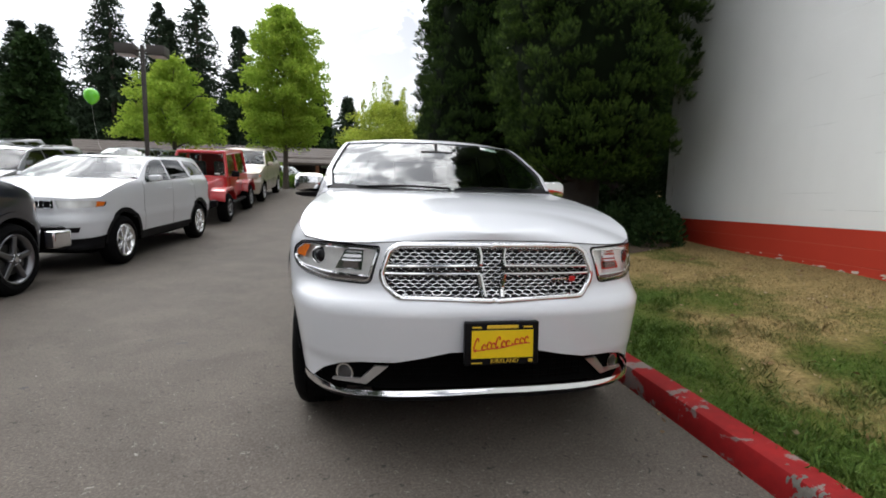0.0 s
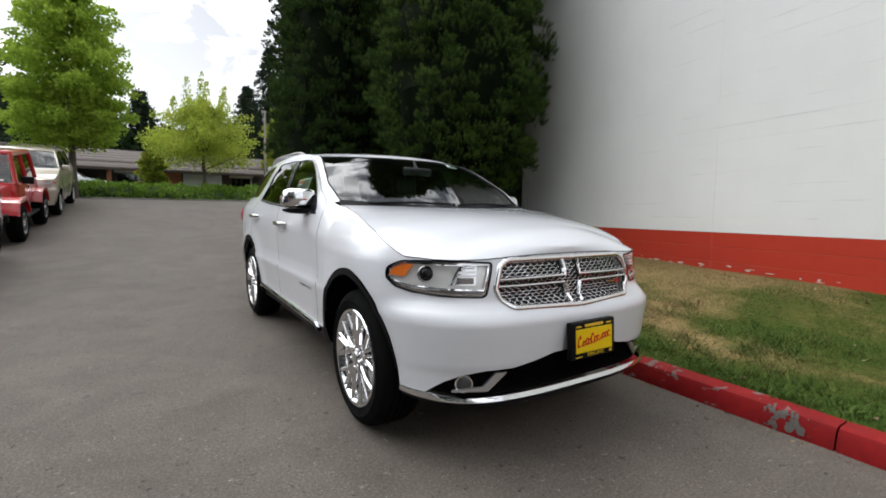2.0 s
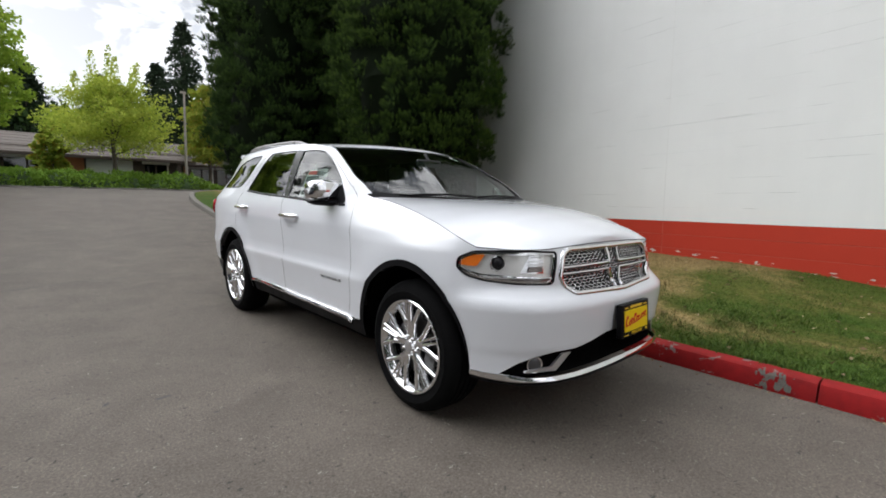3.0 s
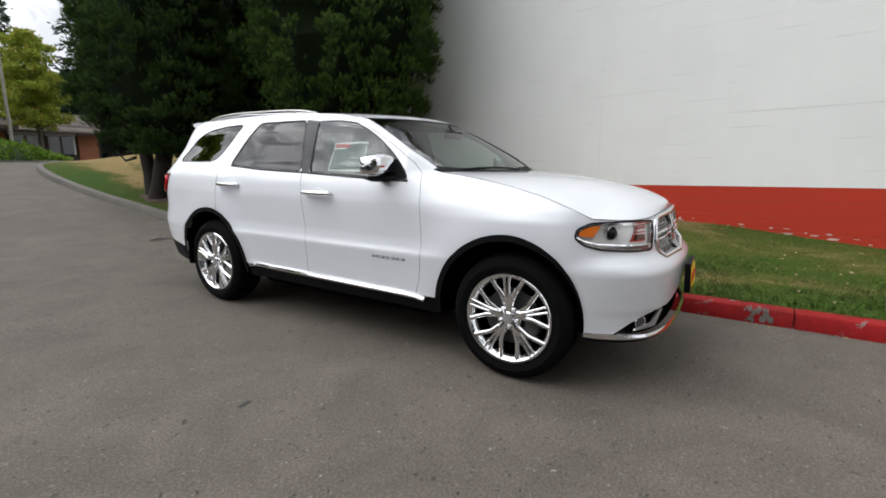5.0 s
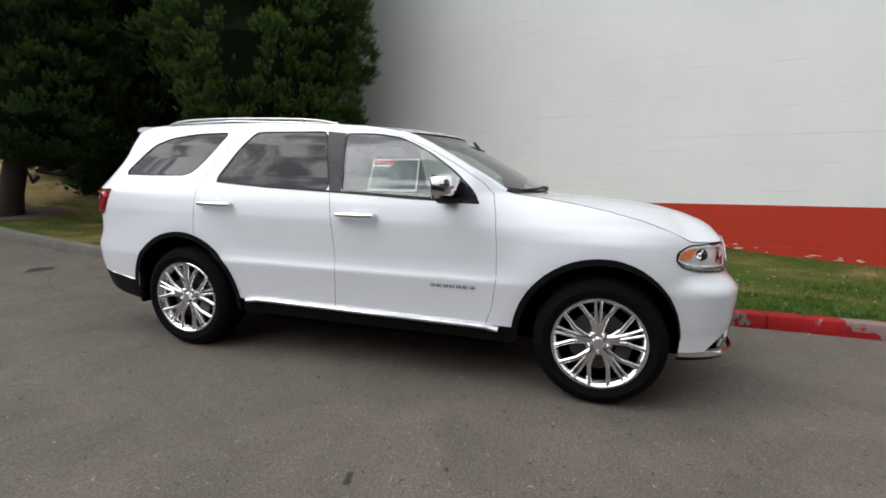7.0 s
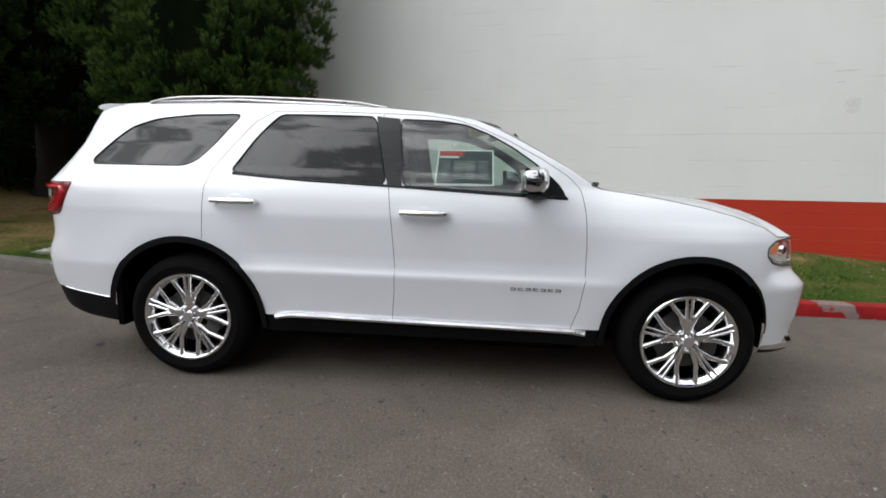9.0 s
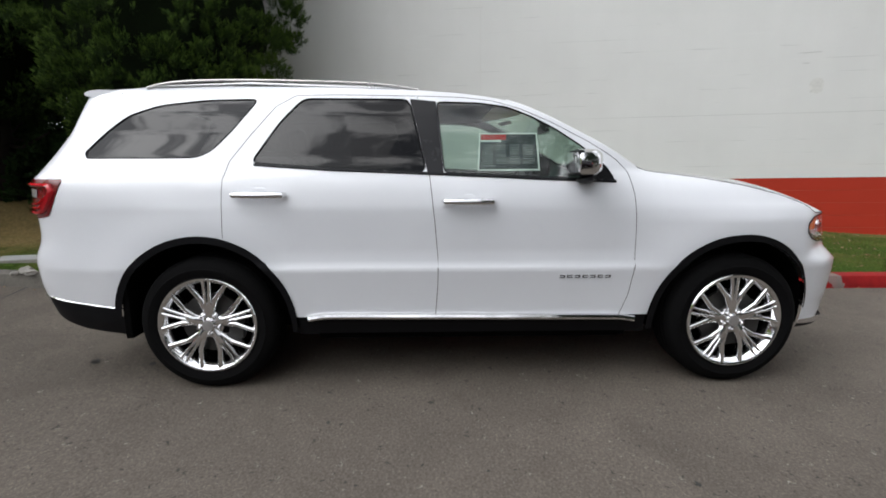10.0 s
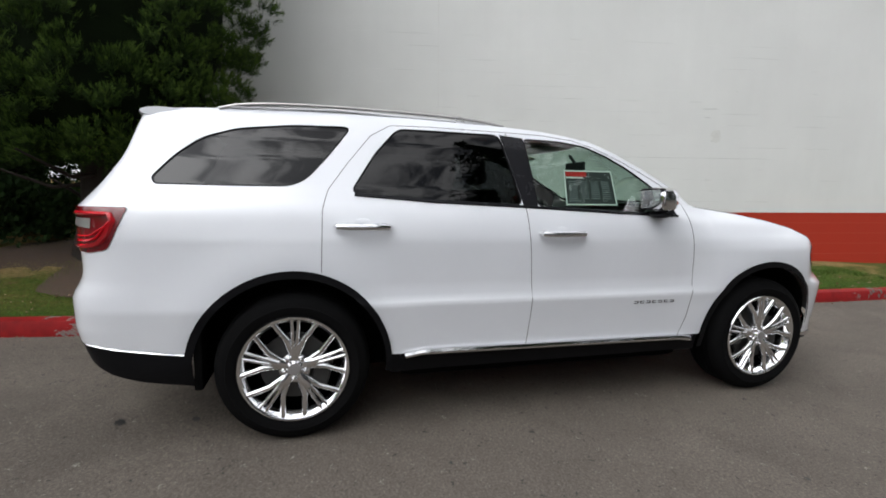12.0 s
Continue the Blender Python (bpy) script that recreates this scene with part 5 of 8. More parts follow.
        part("rail_foot", bm, SILVER, rail)

    # bonnet, windscreen, roof and tailgate across the car
    front_edge = [sh.at(s, float(np.interp(s, top_s, top_z))) for s in np.linspace(0.003, sy(0.55), 46)]
    q = np.linspace(0, 1, 46)
    hood_c = [(-0.985, 1.0), (-0.775, 1.016), (-0.7, 1.062), (-0.6, 1.106), (-0.5, 1.14), (-0.2, 1.2), (0.1, 1.23), (0.35, 1.243), (0.45, 1.245)]
    y_c0 = front_edge[0].y
    mids = [(float(y_c0 + (0.42 - y_c0) * k**2), float(curve_at(hood_c, y_c0 + (0.42 - y_c0) * k**2))) for k in q]
    bm = bmesh.new()
    add_grid(bm, arch_rows(front_edge, [(a, max(b, e.z)) for (a, b), e in zip(mids, front_edge)], 22, 2.4))
    hood = part("bonnet", bm, WHITE_PAINT, suv, angle=70)
    for sign in (-1, 1):
        bm = bmesh.new()
        pts = [Vector((p.x * sign, p.y, p.z + 0.0005)) for p in front_edge if p.y > -0.46]
        add_tube(bm, pts, 0.0017, 6, False)
        part("shut_line", bm, SHADOW_GAP, hood)
    bm = bmesh.new()
    add_tube(bm, [Vector((p.x * sg, p.y - 0.002, p.z - 0.001)) for sg, seq in ((-1, front_edge[::-1]), (1, front_edge)) for p in seq if p.y <= -0.44 and p.x > 0.01], 0.0025, 6, False)
    part("shut_line", bm, SHADOW_GAP, hood)
    # raised bonnet centre crease and washer jets
    for sign in (-1, 1):
        bm = bmesh.new()
        add_box(bm, (0.31 * sign - 0.014, 0.3, 1.219), (0.31 * sign + 0.014, 0.325, 1.231), 0.004)
        part("washer_jet", bm, BLACK_TRIM, hood)
    n = 16
    ws_edge, ws_mid = [], []
    for k in range(n + 1):
        t = k / n
        y = 0.6 + (1.34 - 0.6) * t
        e = sh.at(sy(y), float(np.interp(sy(y), top_s, top_z)))
        ws_edge.append((e.x - 0.035, e.y, e.z + 0.004))
        ws_mid.append((0.39 + (1.1 - 0.39) * t, 1.236 + (1.642 - 1.236) * (1.12 * t - 0.12 * t * t)))
    bm = bmesh.new()
    add_grid(bm, arch_rows(ws_edge, ws_mid, 16, 2.0))
    ws = part("windscreen", bm, LAMINATED, suv, "tinted windscreen with a paper in its corner", turn=False)
    for sign in (-1, 1):
        bm = bmesh.new()
        rows = []
        for e in ws_edge:
            o = sh.at(sy(e[1]), float(np.interp(sy(e[1]), top_s, top_z)))
            rows.append([(o.x * sign, o.y, o.z), ((o.x - 0.012) * sign, o.y - 0.004, o.z + 0.008), ((o.x - 0.034) * sign, o.y - 0.01, o.z + 0.01), ((e[0] - 0.004) * sign, e[1] - 0.004, e[2] - 0.004)])
        add_grid(bm, rows)
        part("windscreen_pillar", bm, WHITE_PAINT, suv)
        bm = bmesh.new()
        add_tube(bm, [((e[0] - 0.006) * sign, e[1] - 0.006, e[2] + 0.001) for e in ws_edge], 0.008, 6, False)
        part("windscreen_seal", bm, BLACK_TRIM, ws)
    # cowl, wipers, top shade band
    bm = bmesh.new()
    e0 = ws_edge[0]
    add_grid(bm, arch_rows([(e0[0] + 0.02, e0[1] - 0.06, e0[2] - 0.022), (e0[0], e0[1] + 0.03, e0[2] + 0.022)], [(0.37, 1.222), (0.42, 1.256)], 16, 2.0))
    part("cowl", bm, BLACK_TRIM, suv)
    for x0, x1 in ((-0.62, 0.02), (0.05, 0.66)):
        bm = bmesh.new()
        pts = []
        for k in range(9):
            x = x0 + (x1 - x0) * k / 8
            t = abs(x) / e0[0]
            pts.append((x, 0.425 + 0.2 * t * t - 0.02, 1.262 + 0.012 * math.sin(k / 8 * 3)))
        add_tube(bm, pts, 0.009, 6)
        part("wiper", bm, BLACK_TRIM, suv)
    ys = np.linspace(1.335, 3.8, 34)
    roof_c = [(1.095, 1.646), (1.13, 1.664), (1.2, 1.68), (1.35, 1.699), (1.6, 1.722), (2.0, 1.742), (2.6, 1.76), (3.1, 1.764), (3.5, 1.755), (3.86, 1.735)]
    edges, mids = [], []
    for k, y in enumerate(ys):
        e = sh.at(sy(y), float(np.interp(sy(y), top_s, top_z)))
        edges.append((e.x, e.y, e.z))
        yc = 1.095 + (3.8 - 1.095) * (k / 33) ** 1.25
        mids.append((yc, float(curve_at(roof_c, yc))))
    bm = bmesh.new()
    add_grid(bm, arch_rows(edges, mids, 18, 3.2))
    part("roof", bm, WHITE_PAINT, suv, angle=70)
    # spoiler wing and tailgate
    bm = bmesh.new()
    rows = []
    for x in np.linspace(-0.585, 0.585, 25):
        t = abs(x) / 0.585
        yb, zb, f = 3.88 - 0.085 * t**2.5, 1.736 - 0.026 * t**2, 1 - 0.3 * t**6
        rows.append([(x, yb + dy, zb + dz * f) for dy, dz in ((-0.35, -0.035), (-0.2, -0.004), (-0.08, 0.0), (-0.03, -0.008), (-0.004, -0.022), (0.004, -0.036), (-0.004, -0.051), (-0.03, -0.062), (-0.08, -0.078), (-0.14, -0.11))])
    vs = add_grid(bm, rows)
    bm.faces.new(vs[0])
    bm.faces.new(list(reversed(vs[-1])))
    part("rear_spoiler", bm, WHITE_PAINT, suv)
    bm = bmesh.new()
    prof = [(3.62, 1.69), (3.7, 1.6), (3.88, 1.3), (3.95, 1.2), (3.98, 0.98), (4.02, 0.8), (4.04, 0.6)]
    add_grid(bm, [[(x * (0.62 + 0.2 * (1.65 - z)), y - 0.06 * x * x, z) for x in np.linspace(-1, 1, 13)] for y, z in prof])
    part("tailgate", bm, WHITE_PAINT, suv)
    bm = bmesh.new()
    add_grid(bm, [[(x * (0.56 + 0.2 * (1.65 - z)), y - 0.06 * x * x + 0.008, z) for x in np.linspace(-1, 1, 13)] for y, z in ((3.73, 1.595), (3.81, 1.45), (3.89, 1.3))])
    part("rear_window", bm, PRIVACY, suv, turn=False)

    # grille: deep backing, honeycomb bars, bright frame and cross
    grille_o = new("grille")
    grille_o.parent = suv
    both = [sh.at(s, z, -0.002) for s, z in grille if s > 0.003]
    loop = [Vector((p.x, p.y, p.z)) for p in both]
    outline = [Vector((-p.x, p.y, p.z)) for p in reversed(loop)] + loop
    for sign in (-1, 1):
        sh.patch("grille_backing", reg["grille"], BLACK_TRIM, grille_o, sign, -0.045)
    bm = bmesh.new()
    add_tube(bm, outline + outline[:1], 0.0165, 10, False)
    part("grille_frame", bm, CHROME, grille_o, "chrome grille surround")

    def on_grille(x, z, out=-0.014):
        p = sh.at(sx(abs(x)), z, out)
        return Vector((math.copysign(p.x, x) if x else 0.0, p.y, p.z))

    gx_poly = [(float(np.interp(s, sh.s, sh.x)), z) for s, z in grille]
    bm = bmesh.new()
    cw, ch = 0.043, 0.0198
    for r in range(-8, 9):
        for c in range(-14, 15):
            cx, cz = (c + 0.5 * (r % 2)) * cw, 0.875 + r * ch * 0.75 * 1.02
            pts = [(cx - cw / 2, cz - ch * 0.22), (cx - cw / 2, cz + ch * 0.22), (cx, cz + ch * 0.52), (cx + cw / 2, cz + ch * 0.22)]
            for u, v in zip(pts, pts[1:]):
                if inside(gx_poly, max(0.004, abs((u[0] + v[0]) / 2)), (u[1] + v[1]) / 2):
                    add_tube(bm, [on_grille(*u), on_grille(*v)], 0.0022, 5, False)
    part("honeycomb", bm, CHROME, grille_o, "chrome honeycomb mesh")
    for name, pts, r in (("cross_bar", [(-0.5, 0.9), (-0.25, 0.903), (-0.062, 0.905)], 0.0085), ("cross_bar", [(0.062, 0.905), (0.25, 0.903), (0.5, 0.9)], 0.0085), ("cross_bar", [(-0.51, 0.868), (-0.25, 0.868), (-0.062, 0.868)], 0.0075), ("cross_bar", [(0.062, 0.868), (0.25, 0.868), (0.51, 0.868)], 0.0075), ("cross_upright", [(-0.066, 0.985), (-0.058, 0.945), (-0.062, 0.905)], 0.015), ("cross_upright", [(0.066, 0.985), (0.058, 0.945), (0.062, 0.905)], 0.009), ("cross_upright", [(-0.062, 0.868), (-0.05, 0.815), (-0.042, 0.765)], 0.015), ("cross_upright", [(0.062, 0.868), (0.05, 0.815), (0.042, 0.765)], 0.011)):
        bm = bmesh.new()
        fine = [tuple(np.add(np.multiply(a, 1 - t), np.multiply(b, t))) for a, b in zip(pts, pts[1:]) for t in (0, 0.25, 0.5, 0.75)] + [pts[-1]]
        add_tube(bm, [on_grille(x, z, -0.003) for x, z in fine], r, 8)
        part(name, bm, CHROME, grille_o)
    bm = bmesh.new()
    p = on_grille(0.405, 0.842, 0.0)
    for dx in (0, 0.018):
        add_box(bm, (p.x - 0.008 + dx, p.y - 0.004 + dx * 0.4, p.z - 0.012), (p.x + 0.006 + dx, p.y + 0.004 + dx * 0.4, p.z + 0.012), 0.002, m=None)
    part("red_badge", bm, SCRIPT_RED, grille_o)
    bm = bmesh.new()
    for k in range(3):
        p = on_grille(0.31 + 0.03 * k, 0.842, 0.0)
        add_box(bm, (p.x - 0.012, p.y - 0.003, p.z - 0.006), (p.x + 0.012, p.y + 0.003, p.z + 0.006), 0.002)
    part("badge_bar", bm, CHROME, grille_o)
    # mesh in the lower intake
    bm = bmesh.new()
    for k in range(5):
        z = 0.395 + 0.026 * k
        add_tube(bm, [Vector((x, (p := sh.at(sx(abs(x)), z, -0.02)).y, z)) for x in np.linspace(-0.46, 0.46, 23)], 0.004, 5)
    for x in np.linspace(-0.44, 0.44, 23):
        add_tube(bm, [Vector((x, sh.at(sx(abs(x)), z, -0.022).y, z)) for z in (0.385, 0.5)], 0.003, 4)
    part("intake_mesh", bm, LINER, suv)

    # dealer plate in a black holder
    plate = new("front_plate")
    plate.parent = suv
    yp = -0.9
    tilt = Matrix.Translation((0.016, yp, 0.589)) @ Matrix.Rotation(radians(-4), 4, "X")
    bm = bmesh.new()
    add_box(bm, (-0.166, -0.006, -0.094), (0.166, 0.03, 0.094), 0.008, 3, tilt)
    part("plate_holder", bm, BLACK_TRIM, plate, "black plate holder")
    bm = bmesh.new()
    add_box(bm, (-0.138, -0.0105, -0.062), (0.138, -0.005, 0.058), 0.001, 1, tilt)
    part("plate_panel", bm, PLATE_YELLOW, plate, "yellow panel with red script")
    bm = bmesh.new()
    xs = [-0.118, -0.085, -0.062, -0.044, -0.022, 0.002, 0.022, 0.044, 0.062, 0.084, 0.106]
    hs = [0.058, 0.026, 0.034, 0.026, 0.05, 0.028, 0.026, 0.01, 0.026, 0.026, 0.028]
    for k, (x, h) in enumerate(zip(xs, hs)):
        z0 = -0.03 + 0.0032 * k
        m = tilt @ Matrix.Translation((x, -0.0125, z0 + h / 2)) @ Matrix.Rotation(radians(16), 4, "Y")
        if h > 0.02:
            add_tube(bm, [m @ Vector((0.007 * math.cos(a), 0, h / 2 * math.sin(a))) for a in np.linspace(0.5, 5.6, 12)], 0.0032, 5)
        else:
            add_box(bm, (-0.004, -0.001, -0.005), (0.004, 0.002, 0.005), 0.001, 1, m)
    add_tube(bm, [tilt @ Vector((-0.128 + 0.25 * k / 10, -0.0125, -0.031 + 0.034 * k / 10 + 0.003 * math.sin(k))) for k in range(11)], 0.0025, 5)
    part("script", bm, SCRIPT_RED, plate)
    for x0, x1, z0, z1 in ((-0.07, 0.07, 0.066, 0.08), (-0.135, -0.095, 0.068, 0.075), (0.095, 0.135, 0.068, 0.075), (-0.138, -0.09, -0.085, -0.08), (0.118, 0.138, -0.084, -0.07)):
        bm = bmesh.new()
        add_box(bm, (x0, -0.009, z0), (x1, -0.005, z1), 0.001, 1, tilt)
        part("printed_bar", bm, PRINT_GOLD, plate)
    txt = bpy.data.curves.new("place_name", "FONT")
    txt.body, txt.size, txt.align_x, txt.align_y, txt.extrude = "KIRKLAND", 0.026, "CENTER", "CENTER", 0.0008
    txt.materials.append(PRINT_GOLD)
    to = new("place_name", txt)
    to.parent = plate
    to.matrix_basis = tilt @ Matrix.Translation((0.01, -0.0075, -0.0765)) @ Matrix.Rotation(radians(90), 4, "X")

    # raised maker's lettering on the doors, as plain bars
    for sign in (-1, 1):
        for k in range(7):
            y = 0.757 + 0.0435 * k
            bm = bmesh.new()
            c = sh.at(sy(y + 0.015), 0.658, 0.001)
            add_box(bm, (c.x * sign - 0.002, y, 0.65), (c.x * sign + 0.002, y + 0.031, 0.655), 0.001, 1)
            add_box(bm, (c.x * sign - 0.002, y, 0.662), (c.x * sign + 0.002, y + 0.031, 0.667), 0.001, 1)
            add_box(bm, (c.x * sign - 0.002, y + (0.024 if k % 2 else 0.0), 0.654), (c.x * sign + 0.002, y + (0.031 if k % 2 else 0.007), 0.663))
            part("badge_bar", bm, DARK_BADGE, suv)

    # cabin: floor, dash, seats, wheel
    bm = bmesh.new()
    add_box(bm, (-0.54, -0.55, 0.22), (0.54, 3.5, 0.5), 0.05)
    add_box(bm, (-0.82, 0.56, 0.23), (0.82, 2.48, 0.48), 0.08)
    part("underbody", bm, LINER, suv)
    bm = bmesh.new()
    add_box(bm, (-0.82, 0.5, 0.98), (0.82, 1.02, 1.175), 0.06, 3)
    part("dashboard", bm, CABIN_BLACK, suv)
    bm = bmesh.new()
    for sign in (-1, 1):
        add_box(bm, (min(0.83 * sign, 0.86 * sign), 0.6, 0.5), (max(0.83 * sign, 0.86 * sign), 2.42, 1.17))
        add_box(bm, (min(0.83 * sign, 0.86 * sign), 2.42, 0.92), (max(0.83 * sign, 0.86 * sign), 3.7, 1.17))
    add_box(bm, (-0.8, 3.5, 0.5), (0.8, 3.6, 1.25))
    part("cabin_lining", bm, CABIN_BLACK, suv)
    bm = bmesh.new()
    add_grid(bm, [[(x * 0.62, y, 1.655 - 0.03 * x * x) for x in np.linspace(-1, 1, 9)] for y in np.linspace(1.35, 3.6, 8)])
    part("headliner", bm, HEADLINER, suv)
    for sx_, y0 in ((-0.4, 1.45), (0.4, 1.45), (-0.4, 2.35), (0.4, 2.35)):
        bm = bmesh.new()
        lean = Matrix.Translation((sx_, y0 + 0.3, 0.72)) @ Matrix.Rotation(radians(-14), 4, "X")
        add_box(bm, (-0.25, -0.07, 0.0), (0.25, 0.07, 0.62), 0.06, 3, lean)
        add_box(bm, (-0.13, -0.05, 0.66), (0.13, 0.05, 0.86), 0.045, 3, lean)
        add_box(bm, (-0.25, y0 - 0.27, 0.6), (0.25, y0 + 0.28, 0.75), 0.06, 3, Matrix.Translation((sx_, 0, 0)))
        part("seat", bm, LEATHER, suv, "black leather seat with a headrest")
    bm = bmesh.new()
    wm = Matrix.Translation((0.4, 1.1, 1.08)) @ Matrix.Rotation(radians(-65), 4, "X")
    add_tube(bm, [wm @ Vector((0.19 * math.cos(a), 0.19 * math.sin(a), 0)) for a in np.linspace(0, 2 * math.pi, 33)], 0.015, 8, False)
    add_box(bm, (-0.18, -0.02, -0.02), (0.18, 0.02, 0.02), 0.01, 2, wm)
    part("steering_wheel", bm, CABIN_BLACK, suv)
    bm = bmesh.new()
    add_box(bm, (-0.13, 0.93, 1.5), (0.13, 0.96, 1.565), 0.012)
    add_tube(bm, [(0, 0.95, 1.56), (0, 1.0, 1.62)], 0.012, 6)
    part("inner_mirror", bm, CABIN_BLACK, suv)
    # sales sheet inside the front window, on the kerb-far side; small paper in the windscreen
    a, b, c, d = (sh.at(sy(y), z, -0.009) for y, z in ((1.5, 1.452), (1.175, 1.455), (1.168, 1.248), (1.515, 1.245)))
    flip = [Vector((-p.x, p.y, p.z)) for p in (a, b, c, d)]

    def on_sheet(u, v, o=0.0):
        p = flip[0].lerp(flip[1], u).lerp(flip[3].lerp(flip[2], u), v)
        return (p.x - o, p.y, p.z)

    sticker = new("window_sticker")
    sticker.parent = suv
    for name, m, boxes, o in (("sheet", PAPER_DARK, [(0, 0, 1, 1)], 0.0), ("white_border", PAPER_WHITE, [(0, 0, 1, 0.035), (0, 0.96, 1, 1), (0, 0, 0.025, 1), (0.975, 0, 1, 1), (0.03, 0.19, 0.38, 0.235)], 0.0006), ("red_header", SCRIPT_RED, [(0.03, 0.04, 0.46, 0.18)], 0.0007), ("grey_line", PRINT_GREY, [(0.08 + 0.22 * i, 0.32 + 0.06 * j, 0.24 + 0.22 * i, 0.335 + 0.06 * j) for i in range(4) for j in range(9)] + [(0.06, 0.86, 0.3, 0.88)], 0.0007)):
        bm = bmesh.new()
        for u0, v0, u1, v1 in boxes:
            bm.faces.new([bm.verts.new(on_sheet(u, v, o)) for u, v in ((u0, v0), (u1, v0), (u1, v1), (u0, v1))])
        part(name, bm, m, sticker, smooth=False)
    bm = bmesh.new()
    add_grid(bm, [[(x, 1.06 + 0.14 * (z - 1.58) / 0.08 + 0.1 * ((x - 0.4) / 0.24), z + 0.008 - 0.02 * (x - 0.4) / 0.24) for x in (0.4, 0.48, 0.56)] for z in (1.6, 1.625)])
    part("corner_paper", bm, PAPER_WHITE, ws)
    return suv


build_suv()

# ---- trees ----
# dark and light pair per conifer: sky-lit tips over shade, put into colour
SEQUOIA = (leaf_material("dense_conifer_green", (0.008, 0.02, 0.005), (0.043, 0.077, 0.016), sheer=0.12), leaf_material("lit_tip_conifer_green", (0.043, 0.086, 0.015), (0.13, 0.2, 0.036), sheer=0.15))
DARK_CONIFER = (leaf_material("deep_green_conifer", (0.01, 0.024, 0.008), (0.045, 0.08, 0.02), sheer=0.1), leaf_material("deep_green_lit_tips", (0.035, 0.07, 0.016), (0.1, 0.165, 0.036), sheer=0.1))
# near-black colour stands in for the shade deep inside crowns and woods
INNER_SHADE = plain("painted_inner_shade", (0.006, 0.01, 0.004), 0.95, vary=0.4, scale=5, spec=0.05)
SPRING = leaf_material("bright_yellow_green_leaf", (0.21, 0.34, 0.035), (0.44, 0.56, 0.085), sheer=0.42)
PALE = leaf_material("pale_gold_green_leaf", (0.26, 0.36, 0.045), (0.52, 0.56, 0.1), sheer=0.42)
TURNING = leaf_material("green_and_orange_leaf", (0.16, 0.24, 0.03), (0.34, 0.4, 0.06), (0.5, 0.2, 0.04), sheer=0.3)
DEEP = leaf_material("dark_broadleaf", (0.012, 0.03, 0.01), (0.04, 0.075, 0.02), sheer=0.1)
# dark needles lightened and greyed: distance haze is put into the colour
FIR = leaf_material("hazed_fir_needles", (0.018, 0.032, 0.018), (0.045, 0.07, 0.036), sheer=0.0)
GROUNDCOVER = leaf_material("hedge_leaf", (0.09, 0.17, 0.02), (0.25, 0.39, 0.06), sheer=0.2)
BARK = plain("grey_brown_bark", (0.085, 0.07, 0.055), 0.95, vary=0.3, scale=8, fine=45, bump=0.8)


def trunk_and_limbs(parent, height, r0, limbs, spread, bark, start=0.3, lean=0.0):
    bm = bmesh.new()
    pts = [(lean * t + 0.03 * math.sin(9 * t), 0.03 * math.cos(7 * t), height * t - 0.1 * (t == 0)) for t in np.linspace(0, 1, 9)]
    add_tube(bm, pts, [r0 * (1.25 if k == 0 else 1) * (1 - 0.9 * k / 8) + 0.01 for k in range(9)], 10)
    part("trunk", bm, bark, parent)
    for k in range(limbs):
        t = start + (0.95 - start) * (k + 0.5) / limbs
        a = 2.4 * k
        ln = spread * (1 - 0.6 * t) * rng.uniform(0.7, 1.0)
        z = height * t
        bm = bmesh.new()
        add_tube(bm, [(lean * t, 0, z), (lean * t + 0.5 * ln * math.cos(a), 0.5 * ln * math.sin(a), z + 0.25 * ln), (lean * t + ln * math.cos(a), ln * math.sin(a), z + 0.55 * ln)], [r0 * 0.38 * (1 - 0.6 * t), r0 * 0.22, 0.008], 6)
        part("limb", bm, bark, parent)


